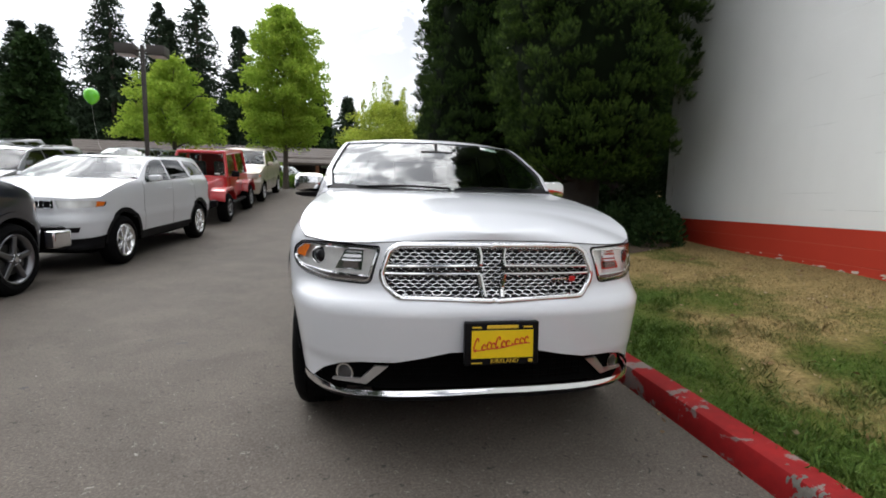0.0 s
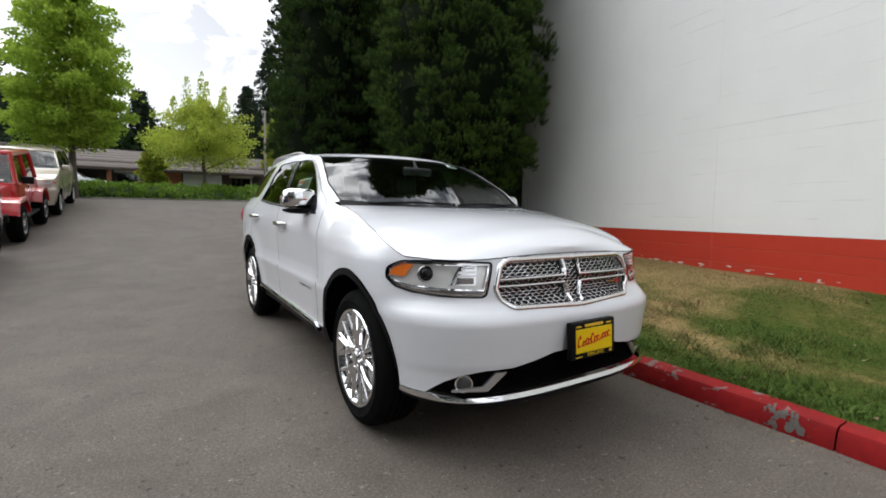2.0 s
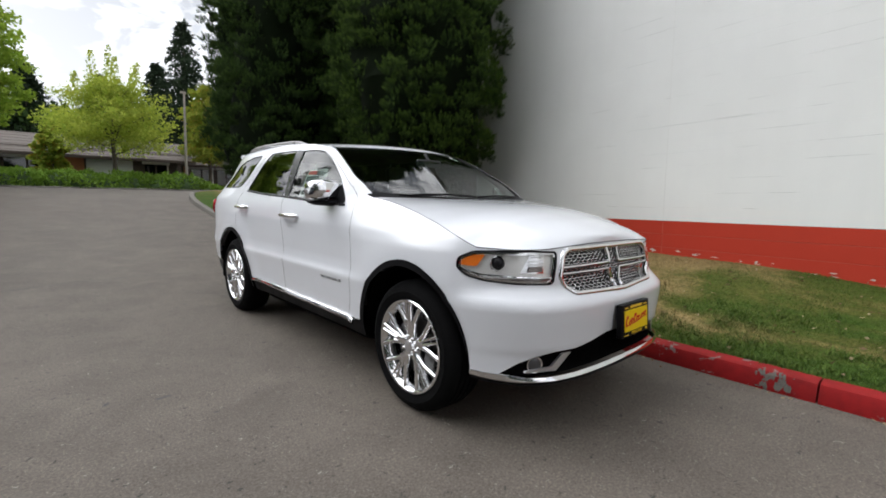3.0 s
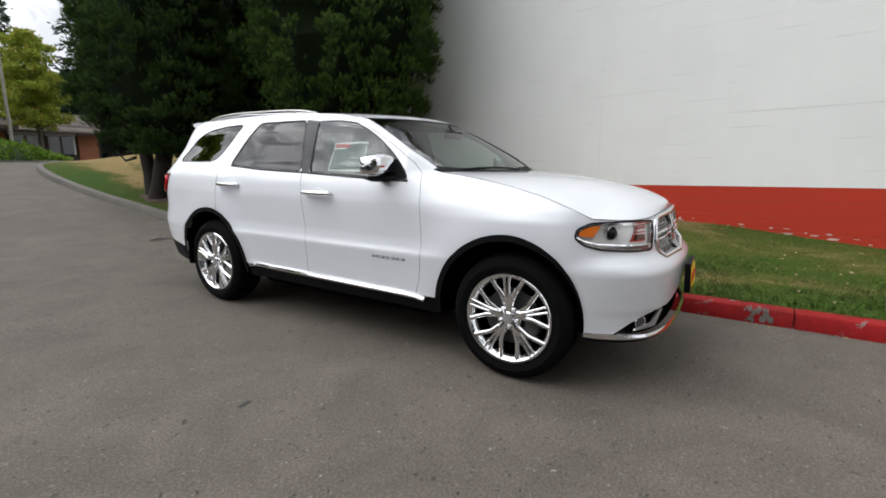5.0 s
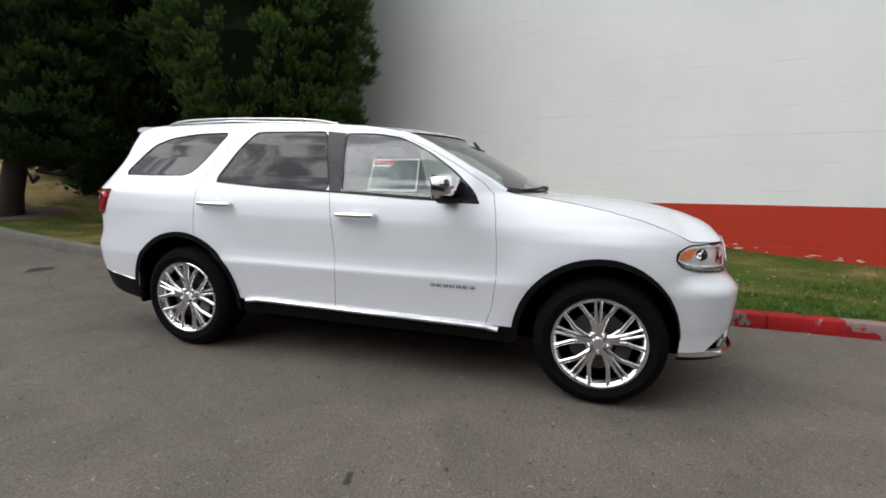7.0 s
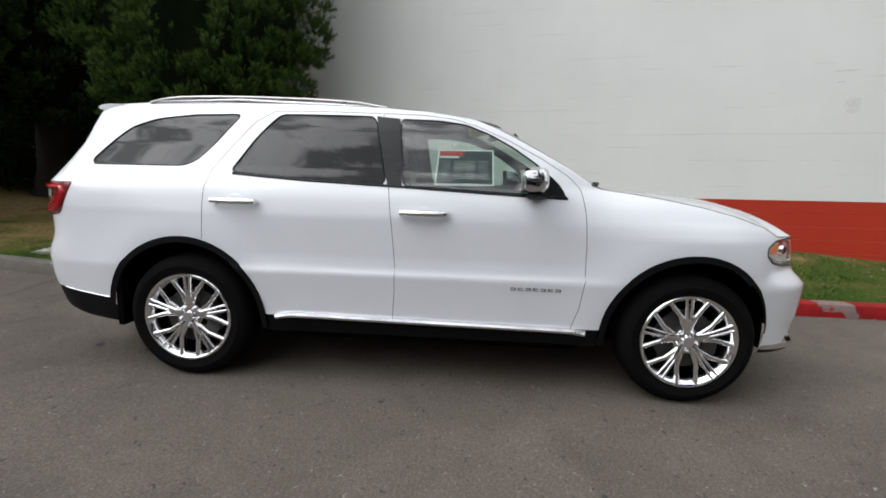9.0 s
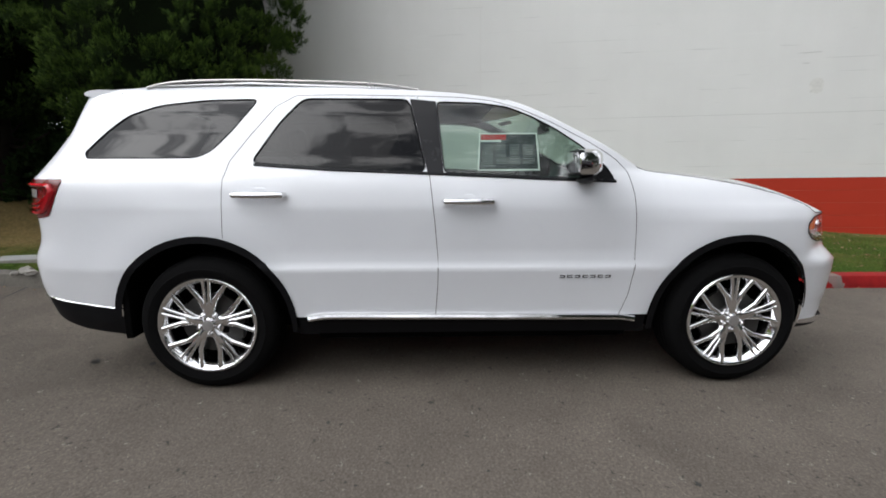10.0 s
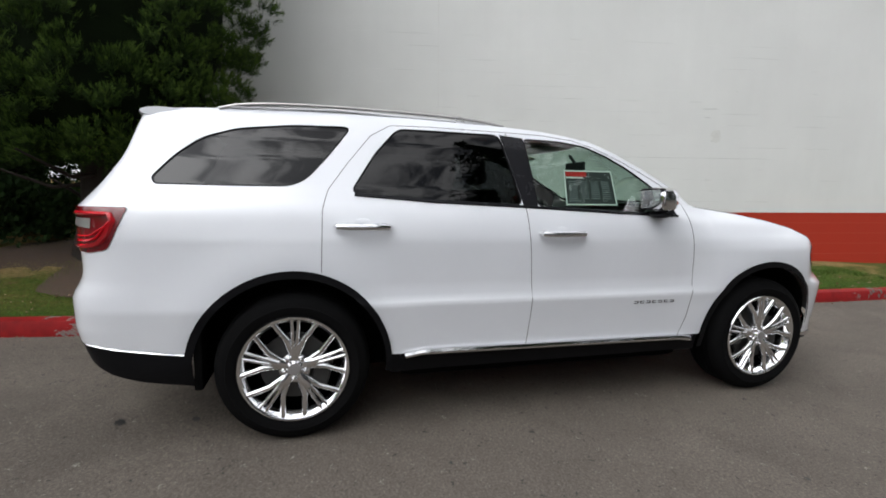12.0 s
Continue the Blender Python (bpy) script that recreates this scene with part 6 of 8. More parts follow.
def sequoia(x, y, height, radius, foot, clumps, seed, trunk_r=0.3, label="", fine=True, needles=None, base=(0.0, 0.0)):
    """A dense column of tufted foliage down to near the ground."""
    z0 = lawn_z(x, y)
    tree = thing("conifer_tree", pose(x, y, z0), label, "tree", "dense conifers on the lawn")
    r_at = lambda z: radius * float(np.interp(z / height, [foot / height, foot / height + 0.06, 0.25, 0.5, 0.75, 1.0], [0.5, 0.82, 1.0, 0.86, 0.55, 0.05]))
    bm = bmesh.new()
    bow = lambda z: max(0.0, 1 - z / (0.35 * height)) ** 1.5
    add_tube(bm, [(0.04 * math.sin(k) + base[0] * bow(height * k / 8), 0.03 * math.cos(k) + base[1] * bow(height * k / 8), height * k / 8 - 0.15 * (k == 0)) for k in (0, 0.4, 1, 2, 3, 4, 5, 6, 7, 8)], [trunk_r * (1.4 if k == 0 else 1.0) * (1 - k / 9) + 0.02 for k in (0, 0.4, 1, 2, 3, 4, 5, 6, 7, 8)], 12)
    part("trunk", bm, BARK_DARK, tree)
    for k in range(7):
        a = seed + 0.9 * k
        bm = bmesh.new()
        ln = 0.65 * radius
        zb = foot * 0.7 + 0.12 * k
        add_tube(bm, [(0, 0, zb), (0.5 * ln * math.cos(a), 0.5 * ln * math.sin(a), zb - 0.08), (ln * math.cos(a), ln * math.sin(a), zb + 0.18)], [0.04, 0.026, 0.01], 6)
        part("limb", bm, BARK_DARK, tree)
    # lumpy inner mass that closes the crown; its near-black stands in for shade
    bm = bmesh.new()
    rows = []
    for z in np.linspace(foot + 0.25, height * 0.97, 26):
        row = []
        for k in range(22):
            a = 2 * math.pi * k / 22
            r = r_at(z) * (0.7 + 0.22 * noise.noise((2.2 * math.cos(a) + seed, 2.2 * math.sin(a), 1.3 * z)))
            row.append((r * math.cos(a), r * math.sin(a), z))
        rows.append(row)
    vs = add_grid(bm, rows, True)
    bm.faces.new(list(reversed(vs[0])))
    part("crown_shade", bm, INNER_SHADE, tree)
    # boughs of upturned tufts: plumes of fine sprigs, skylight painted on as lighter tips
    zs = foot + (height - foot) * rng.random(clumps) ** 1.35
    th = rng.uniform(0, 2 * math.pi, clumps)
    inner_sprigs, tip_sprigs = [], []
    for z, a in zip(zs, th):
        lump = noise.noise((1.5 * math.cos(a) + seed, 1.5 * math.sin(a), 0.8 * z))
        r = r_at(z) * (0.84 + 0.26 * lump) + rng.uniform(-0.26, 0.16)
        out = np.array([math.cos(a), math.sin(a), 0.0])
        c = out * r + np.array([0, 0, z])
        low = z < 4.9 and fine and out[0] * 0.8 + out[1] * 0.6 < 0.45
        mid = z < 6.4
        size = rng.uniform(0.15, 0.33) if mid else 0.4
        nt_, nn = (int(15 * (size / 0.27) ** 2) + 4, 34) if low else (12, 12) if mid else (9, 7)
        v = rng.normal(size=(nt_, 3)) + out * 0.7 + np.array([0, 0, 0.55])
        v[:, 2] = np.where(v[:, 2] < -0.4, -v[:, 2], v[:, 2])
        v /= np.linalg.norm(v, axis=1, keepdims=True)
        tip = c + v * np.array([1, 1, 0.72]) * size * rng.uniform(0.45, 0.95, (nt_, 1))
        ax = 0.7 * v + out * 0.35 + np.array([0, 0, 0.75]) + rng.normal(0, 0.22, (nt_, 3))
        ax /= np.linalg.norm(ax, axis=1, keepdims=True)
        back = rng.uniform(0.0, 1.0, (nt_, nn, 1))
        base = (tip[:, None] - ax[:, None] * back * 0.12 + rng.normal(0, 0.009, (nt_, nn, 3))).reshape(-1, 3)
        ahead = (ax[:, None] + rng.normal(0, 0.5, (nt_, nn, 3)) * (0.4 + back)).reshape(-1, 3)
        m = nt_ * nn
        length = rng.uniform(0.035, 0.075, m) * (1.0 if low else 1.6 if mid else 3.0)
        width = np.full(m, 0.0038 if low else 0.013 if mid else 0.038)
        near_tip = (back.reshape(-1) < 0.4) & (rng.random(m) < 0.85)
        for keep, bag in ((near_tip, tip_sprigs), (~near_tip, inner_sprigs)):
            bag.append((base[keep], ahead[keep], length[keep], width[keep]))
    for name, bag, mats in (("crown", inner_sprigs, 0), ("lit_tips", tip_sprigs, 1)):
        leaves(name, *(np.concatenate(q) for q in zip(*bag)), (needles or SEQUOIA)[mats], tree)
    return tree


sequoia(3.52, 5.48, 11.5, 1.9, 1.15, 1450, 1.0, 0.34, "dense dark green conifer tree close to the white wall")
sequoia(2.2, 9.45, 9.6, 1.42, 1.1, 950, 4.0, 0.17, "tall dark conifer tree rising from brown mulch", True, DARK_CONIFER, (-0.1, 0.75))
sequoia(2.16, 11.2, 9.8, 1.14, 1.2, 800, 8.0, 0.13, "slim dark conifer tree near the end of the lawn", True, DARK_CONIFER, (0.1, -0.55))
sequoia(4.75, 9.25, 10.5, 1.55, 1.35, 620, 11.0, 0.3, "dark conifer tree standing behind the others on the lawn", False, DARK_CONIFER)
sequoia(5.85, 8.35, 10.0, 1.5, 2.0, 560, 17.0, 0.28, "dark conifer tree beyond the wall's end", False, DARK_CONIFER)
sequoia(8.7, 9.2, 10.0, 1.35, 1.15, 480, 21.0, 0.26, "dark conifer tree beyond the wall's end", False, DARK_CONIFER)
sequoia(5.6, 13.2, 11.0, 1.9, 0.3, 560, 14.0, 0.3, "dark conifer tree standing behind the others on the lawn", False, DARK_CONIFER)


CROWNS = {"oval": ([0, 0.1, 0.3, 0.62, 0.86, 1], [0.62, 0.95, 1.0, 0.74, 0.36, 0.04]), "cone": ([0, 0.08, 0.25, 0.5, 0.78, 1], [0.7, 1.0, 0.95, 0.66, 0.3, 0.03]), "dome": ([0, 0.12, 0.35, 0.6, 0.82, 1], [0.7, 1.0, 0.98, 0.75, 0.45, 0.1])}


def broadleaf(name, x, y, height, crown_lo, radius, material, boughs, leaf, seed, label, shape="oval", per=60, z0=None, group="", trunk_r=0.12, shoots=0):
    """A trunk with limbs under layered boughs of leaf clumps that sweep outward and up; shoots stand upright above the crown."""
    x, y = askew(x, y)
    base_z = ground_z(x, y) if z0 is None else z0
    tree = thing(name, pose(x, y, base_z), label, "tree", group)
    trunk_and_limbs(tree, height * 0.9, trunk_r, 12, radius * 1.15, BARK, crown_lo / height * 0.9)
    C, D, turn_ = [], [], seed
    for k in range(boughs):
        t = ((k + rng.random()) / boughs) ** 1.15
        a = turn_ = turn_ + 2.4 + rng.uniform(-0.5, 0.5)
        ln = radius * float(np.interp(t, *CROWNS[shape])) * rng.uniform(0.78, 1.1) * (0.95 + 0.3 * noise.noise((math.cos(a) * 1.5 + seed, math.sin(a) * 1.5, t * 4)))
        rise = rng.uniform(0.2, 0.75) * (0.6 + 0.9 * t)
        z = crown_lo + (height - crown_lo) * t * 0.94
        m = max(3, int(7 * ln / radius))
        for u in np.linspace(0.3, 1.0, m) + rng.uniform(-0.06, 0.06, m):
            n = int(per * rng.uniform(0.6, 1.2))
            wide = radius * (0.05 + 0.1 * (1.15 - u))
            c = np.array([ln * u * math.cos(a), ln * u * math.sin(a), z + ln * (rise * u - 0.22 * u**3)])
            C.append(c + np.clip(rng.normal(size=(n, 3)), -1.7, 1.7) * np.array([1.0, 1.0, 0.72]) * wide)
            D.append(rng.normal(size=(n, 3)) * 0.7 + np.array([math.cos(a), math.sin(a), 0.1]))
    for k in range(shoots):
        a, r = seed + 2.4 * k, radius * 0.55 * math.sqrt(k / max(1, shoots))
        foot_, top_ = crown_lo + (height - crown_lo) * 0.7, height * (1.36 - 0.3 * r / radius - 0.07 * (k % 3))
        n = int(per * 4.5)
        u = rng.random(n) ** 1.3
        taper = (0.26 * (1 - u) + 0.04)[:, None]
        C.append(np.stack([np.full(n, r * math.cos(a)), np.full(n, r * math.sin(a)), foot_ + (top_ - foot_) * u], 1) + np.clip(rng.normal(size=(n, 3)), -1.5, 1.5) * taper * np.array([1.0, 1.0, 0.3]))
        D.append(rng.normal(size=(n, 3)) * 0.6 + np.array([0, 0, 0.8]))
    C, D = np.concatenate(C), np.concatenate(D)
    leaves("crown", C, D, leaf * rng.uniform(0.6, 1.3, len(C)), leaf * 0.42, material, tree, bend=0.05)
    return tree


broadleaf("street_tree", -5.0, 22.2, 9.2, 2.15, 2.3, SPRING, 150, 0.13, 2.0, "tall bright green broadleaf tree behind the parked cars", per=75, trunk_r=0.14)
broadleaf("street_tree", -9.4, 20.0, 5.7, 2.0, 2.25, SPRING, 95, 0.12, 5.0, "small bright green broadleaf tree behind the lamp post", "cone", per=70)
broadleaf("street_tree", 0.25, 27.0, 5.2, 1.95, 3.0, PALE, 80, 0.12, 9.0, "thin yellow-green tree standing in the hedge", "dome", per=55, shoots=11)
broadleaf("street_tree", 6.0, 32.0, 7.0, 1.9, 1.9, TURNING, 90, 0.13, 12.0, "young tree turning orange at the top", per=65)
broadleaf("street_tree", -13.7, 18.0, 6.0, 0.3, 1.15, DEEP, 110, 0.18, 15.0, "dark upright tree beside the far parked cars", per=60)
broadleaf("street_tree", -2.2, 29.0, 3.2, 0.3, 0.8, TURNING, 40, 0.18, 18.0, "small reddish shrub tree beside the garage", per=25)


def fir(x, y, height, radius, seed, whorls=44, z0=1.35):
    x, y = askew(x, y)
    tree = thing("fir_tree", pose(x, y, z0), "tall dark fir tree far behind the low building", "tree", "far firs")
    bm = bmesh.new()
    add_tube(bm, [(0, 0, -0.1), (0.1, 0, height * 0.5), (0, 0, height)], [0.4, 0.22, 0.02], 7)
    part("trunk", bm, BARK, tree)
    C, D, L, W = [], [], [], []
    for k in range(whorls):
        t = (k + rng.random()) / whorls
        z = height * (0.06 + 0.93 * t)
        for a in rng.uniform(0, 2 * math.pi, 9):
            ln = radius * (1 - t) ** 0.8 * rng.uniform(0.55, 1.1) + 0.15
            m = max(3, int(ln / 0.28))
            u = np.linspace(0.12, 1, m)
            droop = -0.35 * u**1.6 * ln + 0.1 * ln * u
            p = np.stack([ln * u * math.cos(a), ln * u * math.sin(a), z + droop], 1)
            for rep_ in range(6):
                C.append(p + rng.normal(0, 0.11, p.shape))
                d = np.stack([np.full(m, math.cos(a)), np.full(m, math.sin(a)), np.full(m, -0.35)], 1) + rng.normal(0, 0.65, (m, 3))
                D.append(d)
                L.append(rng.uniform(0.25, 0.55, m))
                W.append(np.full(m, 0.065))
    leaves("crown", np.concatenate(C), np.concatenate(D), np.concatenate(L), np.concatenate(W), FIR, tree)
    return tree


FIR_SPOTS = [(-29.5, 45, 14, 3.2), (-24.8, 46, 18.5, 3.6), (-21.0, 47, 17.5, 2.3), (-18.9, 44, 15.0, 1.9), (-16.9, 45, 19, 3.0), (-13.4, 46, 15.6, 2.3), (-6.8, 55, 11.0, 3.0), (-3.3, 50, 10.2, 2.4), (2.6, 60, 12, 3.4), (7.4, 45, 14.8, 2.5), (5.8, 48, 11.5, 2.2), (14, 44, 17, 3.2), (17, 38, 19, 3.6), (22, 36, 18, 3.8), (-37, 44, 19, 4.0), (-27, 50, 15, 3.0), (-22.8, 51, 13.5, 2.8), (-19.5, 52, 14, 2.8), (-15.2, 51, 12.5, 2.6), (-10.5, 53, 10.5, 2.6), (-33, 47, 15, 3.2)]
for k, (x, y, h, r) in enumerate(FIR_SPOTS):
    fir(x, y, h, r * 1.45, k)


def thicket(name, boxes, material, leaf, label, category, kind="stuff", density=26):
    """Massed shrubs as one leafy bank over lumpy mounds."""
    C, D = [], []
    for x, y, z, rx, ry, rz in boxes:
        n = int(density * (rx * ry + rx * rz + ry * rz) * 4)
        v = rng.normal(size=(n, 3))
        v /= np.linalg.norm(v, axis=1, keepdims=True)
        v[:, 2] = np.abs(v[:, 2])
        lump = np.array([0.88 + 0.3 * noise.noise((p[0] * 2.5 + x, p[1] * 2.5 + y, p[2] * 2.5)) for p in v])[:, None]
        C.append(np.array([x, y, z]) + v * np.array([rx, ry, rz]) * lump * rng.uniform(0.8, 1.04, (n, 1)))
        D.append(v + rng.normal(0, 0.6, (n, 3)) + np.array([0, 0, 0.4]))
    C, D = np.concatenate(C), np.concatenate(D)
    return tagged(leaves(name, C, D, leaf * rng.uniform(0.6, 1.4, len(C)), leaf * 0.33, material), label, category, kind=kind)


hedge = [(x, 24.3 + 0.5 * math.sin(x * 1.7), 1.25, 1.1, 1.5, 0.86 + 0.1 * math.sin(3 * x)) for x in np.arange(-5.6, 3.2, 0.75)] + [(3.5, 24.2, 1.25, 0.9, 1.2, 0.55), (4.1, 24.2, 1.25, 0.7, 0.9, 0.35)]
thicket("hedge", hedge, GROUNDCOVER, 0.16, "low trimmed green hedge along the lot's far edge", "hedge", density=90).matrix_basis = ASKEW
# added mounds under the leaves, coloured dark in place of the hedge's inner shade
hedge_shade = bmesh.new()
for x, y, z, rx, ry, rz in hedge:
    bmesh.ops.create_uvsphere(hedge_shade, u_segments=12, v_segments=8, radius=1.0, matrix=Matrix.LocRotScale((x, y, z), None, (rx * 0.85, ry * 0.85, rz * 0.85)))
tagged(part("hedge_shade", hedge_shade, plain("painted_hedge_shade", (0.03, 0.06, 0.012), 0.95, vary=0.3, scale=3)), "dark core standing in for shade inside the green hedge", "hedge", kind="stuff").matrix_basis = ASKEW
thicket("shrub_bed", [(2.6, 28.0, 1.3, 0.9, 0.7, 1.05), (-7.6, 30, 1.3, 1.5, 1.2, 2.0), (-9.5, 31, 1.3, 1.3, 1.2, 1.6)], GROUNDCOVER, 0.16, "rounded green shrubs before the low building", "shrub", density=60).matrix_basis = ASKEW
thicket("far_woods", [(x, 52 + 3 * math.sin(x), 1.0, 5.0, 3.0, (11.0 if x < -8 else 8.2) + 1.6 * math.sin(0.9 * x)) for x in np.arange(-60, 42, 4.5)], DEEP, 0.6, "dark woods far behind the low building", "woods", density=14)
# added solid cores; the shade within the far woods is put into their colour
woods_shade = bmesh.new()
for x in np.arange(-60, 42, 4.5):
    bmesh.ops.create_uvsphere(woods_shade, u_segments=14, v_segments=8, radius=1.0, matrix=Matrix.LocRotScale((x, 52 + 3 * math.sin(x), 1.0), None, (4.3, 2.5, (10.0 if x < -8 else 7.4) + 1.4 * math.sin(0.9 * x))))
tagged(part("woods_shade", woods_shade, INNER_SHADE), "near-black core standing in for shade inside the far woods", "woods", kind="stuff")
for k, (x, y, r, h) in enumerate([(6.4, 13.9, 1.1, 2.2), (4.5, 7.3, 0.9, 1.05), (5.8, 7.4, 1.0, 0.75), (7.1, 8.3, 1.2, 0.7), (9.7, 8.2, 1.5, 2.9), (7.3, 9.0, 0.85, 2.3), (7.4, 10.3, 0.95, 2.6), (8.2, 11.9, 1.2, 2.9), (5.7, 10.2, 0.8, 2.0), (5.2, 11.3, 1.2, 1.8), (6.7, 11.7, 1.3, 2.0), (4.6, 10.5, 0.9, 1.3), (5.2, 8.6, 0.9, 1.2), (4.25, 4.2, 0.5, 0.62), (3.75, 4.75, 0.55, 0.7), (4.7, 4.9, 0.5, 0.75), (4.4, 5.7, 0.6, 0.9)]):
    z = lawn_z(x, y)
    thicket("shrub", [(x, y, z, r, r, h)], DEEP, 0.07 if r < 0.7 else 0.1, "small dark shrub at the foot of the wall" if r < 0.7 else "dense dark shrub under the conifers", "shrub", "", density=420 if r < 0.7 else 260)["group"] = "shrubs by the wall"

# ---- the other parked vehicles ----
SILVER_WHITE = car_paint("silver_white_paint", (0.7, 0.71, 0.735), 0.0)
RED_PAINT = car_paint("bright_red_paint", (0.5, 0.012, 0.016))
TAN_PAINT = car_paint("pale_tan_paint", (0.5, 0.44, 0.36), 0.3)
NAVY_PAINT = car_paint("dark_navy_paint", (0.008, 0.01, 0.02))
CHARCOAL = car_paint("charcoal_paint", (0.06, 0.065, 0.072), 0.4)
ALLOY_GREY = plain("satin_alloy", (0.5, 0.5, 0.51), 0.3, 1.0, vary=0.06)
DARK_ALLOY = plain("dark_alloy", (0.2, 0.2, 0.21), 0.35, 1.0, vary=0.1)


def wagon(place, label, paint, fo=0.95, wb=2.9, ro=1.0, hw=0.95, low=1.0, tall=1.0, r_tyre=0.37, rim=0.25, style="split", finish=None, cladding=None, slots=0, bright=False, group="parked cars"):
    """A closed five-door vehicle with its nose toward -y: the front axle lies under the origin."""
    car = thing("parked_car", place, label, "car", group)
    cladding = cladding or BLACK_TRIM
    wy = lambda y: y * fo / 0.885 if y < 0 else y * wb / 3.043 if y < 3.043 else wb + (y - 3.043) * ro / 1.107
    wz = lambda z: z * low if z < 1.2 else 1.2 * low + (z - 1.2) * tall
    sh = Shell([(x * hw / 0.96, wy(y)) for x, y in SUV_OUT], [(wz(z), v) for z, v in SUV_F], [(wz(z), v) for z, v in SUV_D], [(wz(z), v) for z, v in SUV_R], [(0, r_tyre, 0.54), (wb, r_tyre, 0.54)])
    sy, sx, end = sh.sy, sh.sx, sh.s[-1]
    side = lambda pts: [(sy(wy(y)), wz(z)) for y, z in pts]
    fr = lambda pts: [(sx(x * hw / 0.96), wz(z)) for x, z in pts]
    top = fr([(0, 1.018), (0.45, 1.01), (0.7, 0.998)]) + side(SUV_TOP) + [(end, wz(1.62))]
    ra = r_tyre + 0.13
    arches = [[(sy(y), z) for y, z in ring(ay, r_tyre, ra, 36, f)] for ay, f in ((0, 0.9), (wb, 1.0))]
    flares = [[(sy(y), z) for y, z in ring(ay, r_tyre, ra - 0.065, 36, f)] for ay, f in ((0, 0.93), (wb, 1.0))]
    w1 = rounded(side([(1.738, 1.628), (1.5, 1.622), (1.34, 1.6), (1.067, 1.474), (0.8, 1.268), (0.755, 1.198), (1.698, 1.236)]), 0.03)
    w2 = rounded(side([(1.8, 1.64), (2.55, 1.645), (2.62, 1.5), (2.7, 1.288), (1.76, 1.24)]), 0.03)
    w3 = rounded(side([(2.72, 1.64), (3.2, 1.625), (3.45, 1.57), (3.66, 1.36), (3.62, 1.31), (2.8, 1.29)]), 0.04)
    lamp = rounded(fr([(0.52, 0.965), (0.8, 0.965)]) + side([(-0.36, 0.94), (-0.4, 0.88)]) + fr([(0.8, 0.872), (0.54, 0.868)]), 0.015)
    grille = [(max(s, 0.0), z) for s, z in fr([(0, 0.97), (0.49, 0.965), (0.5, 0.87), (0, 0.862)])]
    intake = fr([(0, 0.6), (0.5, 0.6), (0.58, 0.44), (0, 0.42)])
    fogs = fr([(0.6, 0.62), (0.76, 0.62), (0.74, 0.55), (0.64, 0.55)])
    tail = rounded(side([(3.78, 1.19), (3.95, 1.19)]) + [(end - 0.45, wz(1.19)), (end - 0.45, wz(0.95))] + side([(3.95, 0.94), (3.84, 0.98)]), 0.02)
    low_line = [(0, wz(0.45))] + side([(-0.6, 0.47), (-0.3, 0.5), (0.5, 0.44), (2.6, 0.44), (3.5, 0.5), (3.9, 0.56)]) + [(end, wz(0.58))]
    bm = sh.sheet(0.26, wz(1.72), 0.07, 0.06)
    for line in arches + flares + [w1, w2, w3, lamp, grille, intake, fogs, tail]:
        sh.cut(bm, line)
    sh.cut(bm, top, False)
    sh.cut(bm, low_line, False)
    ts, tz, ls, lz = [p[0] for p in top], [p[1] for p in top], [p[0] for p in low_line], [p[1] for p in low_line]

    def classify(s, z):
        if z > np.interp(s, ts, tz):
            return None
        for k, (a, f) in enumerate(zip(arches, flares)):
            if inside(f, s, z):
                return None
            if inside(a, s, z):
                return ("flare_front", "flare_rear")[k] if z > 0.4 else None
        for key, poly in (("w1", w1), ("w2", w2), ("w3", w3), ("lamp", lamp), ("grille", grille), ("intake", intake), ("fogs", fogs), ("tail", tail)):
            if inside(poly, s, z):
                return key
        if z < np.interp(s, ls, lz):
            return "sill" if z > 0.3 else None
        return "body"

    reg = sh.regions(bm, classify)
    bm.free()
    for sign in (-1, 1):
        body = sh.patch("body_side", reg["body"], paint, car, sign)
        sh.patch("window_pane", reg["w1"], CLEAR, body, sign, -0.004)
        sh.patch("window_pane", reg["w2"], PRIVACY, body, sign, -0.004)
        sh.patch("window_pane", reg["w3"], PRIVACY, body, sign, -0.004)
        for key, name, m, off in (("flare_front", "wheel_arch_flare", cladding, 0.008), ("flare_rear", "wheel_arch_flare", cladding, 0.008), ("sill", "lower_cladding", cladding, -0.004), ("grille", "grille", BLACK_TRIM, -0.012), ("intake", "lower_intake", BLACK_TRIM, -0.015), ("fogs", "fog_lamp_pocket", BLACK_TRIM, -0.01), ("tail", "tail_lamp", RED_LENS, 0.004)):
            if key in reg:
                sh.patch(name, reg[key], m, car, sign, off)
        lo = sh.patch("headlamp", reg["lamp"], LAMP_BOWL, car, sign, -0.02)
        ln = sh.patch("lens", reg["lamp"], LENS, lo, sign, 0.003)
        ln.visible_shadow = False
        bm = bmesh.new()
        pa = [sh.at(s, z, 0.0) for s, z in side([(-0.5, 0.955), (-0.38, 0.945), (-0.42, 0.885), (-0.52, 0.88)])]
        bm.faces.new([bm.verts.new((p.x * sign, p.y, p.z)) for p in pa])
        part("amber_reflector", bm, AMBER, lo)
        for y, z in ((0.9, 0.0), (1.75, 0.0), (2.72, 0.0)):
            bm = bmesh.new()
            seam = side([(y - 0.26 if y < 1 else y, 1.2), (y - 0.27 if y < 1 else y - 0.02, 0.46)]) if y < 2 else side([(2.72, 1.26), (2.8, 1.1), (2.8, 0.85)])
            add_tube(bm, sh.line(seam, sign, -0.001, 0.06), 0.0035, 5, False)
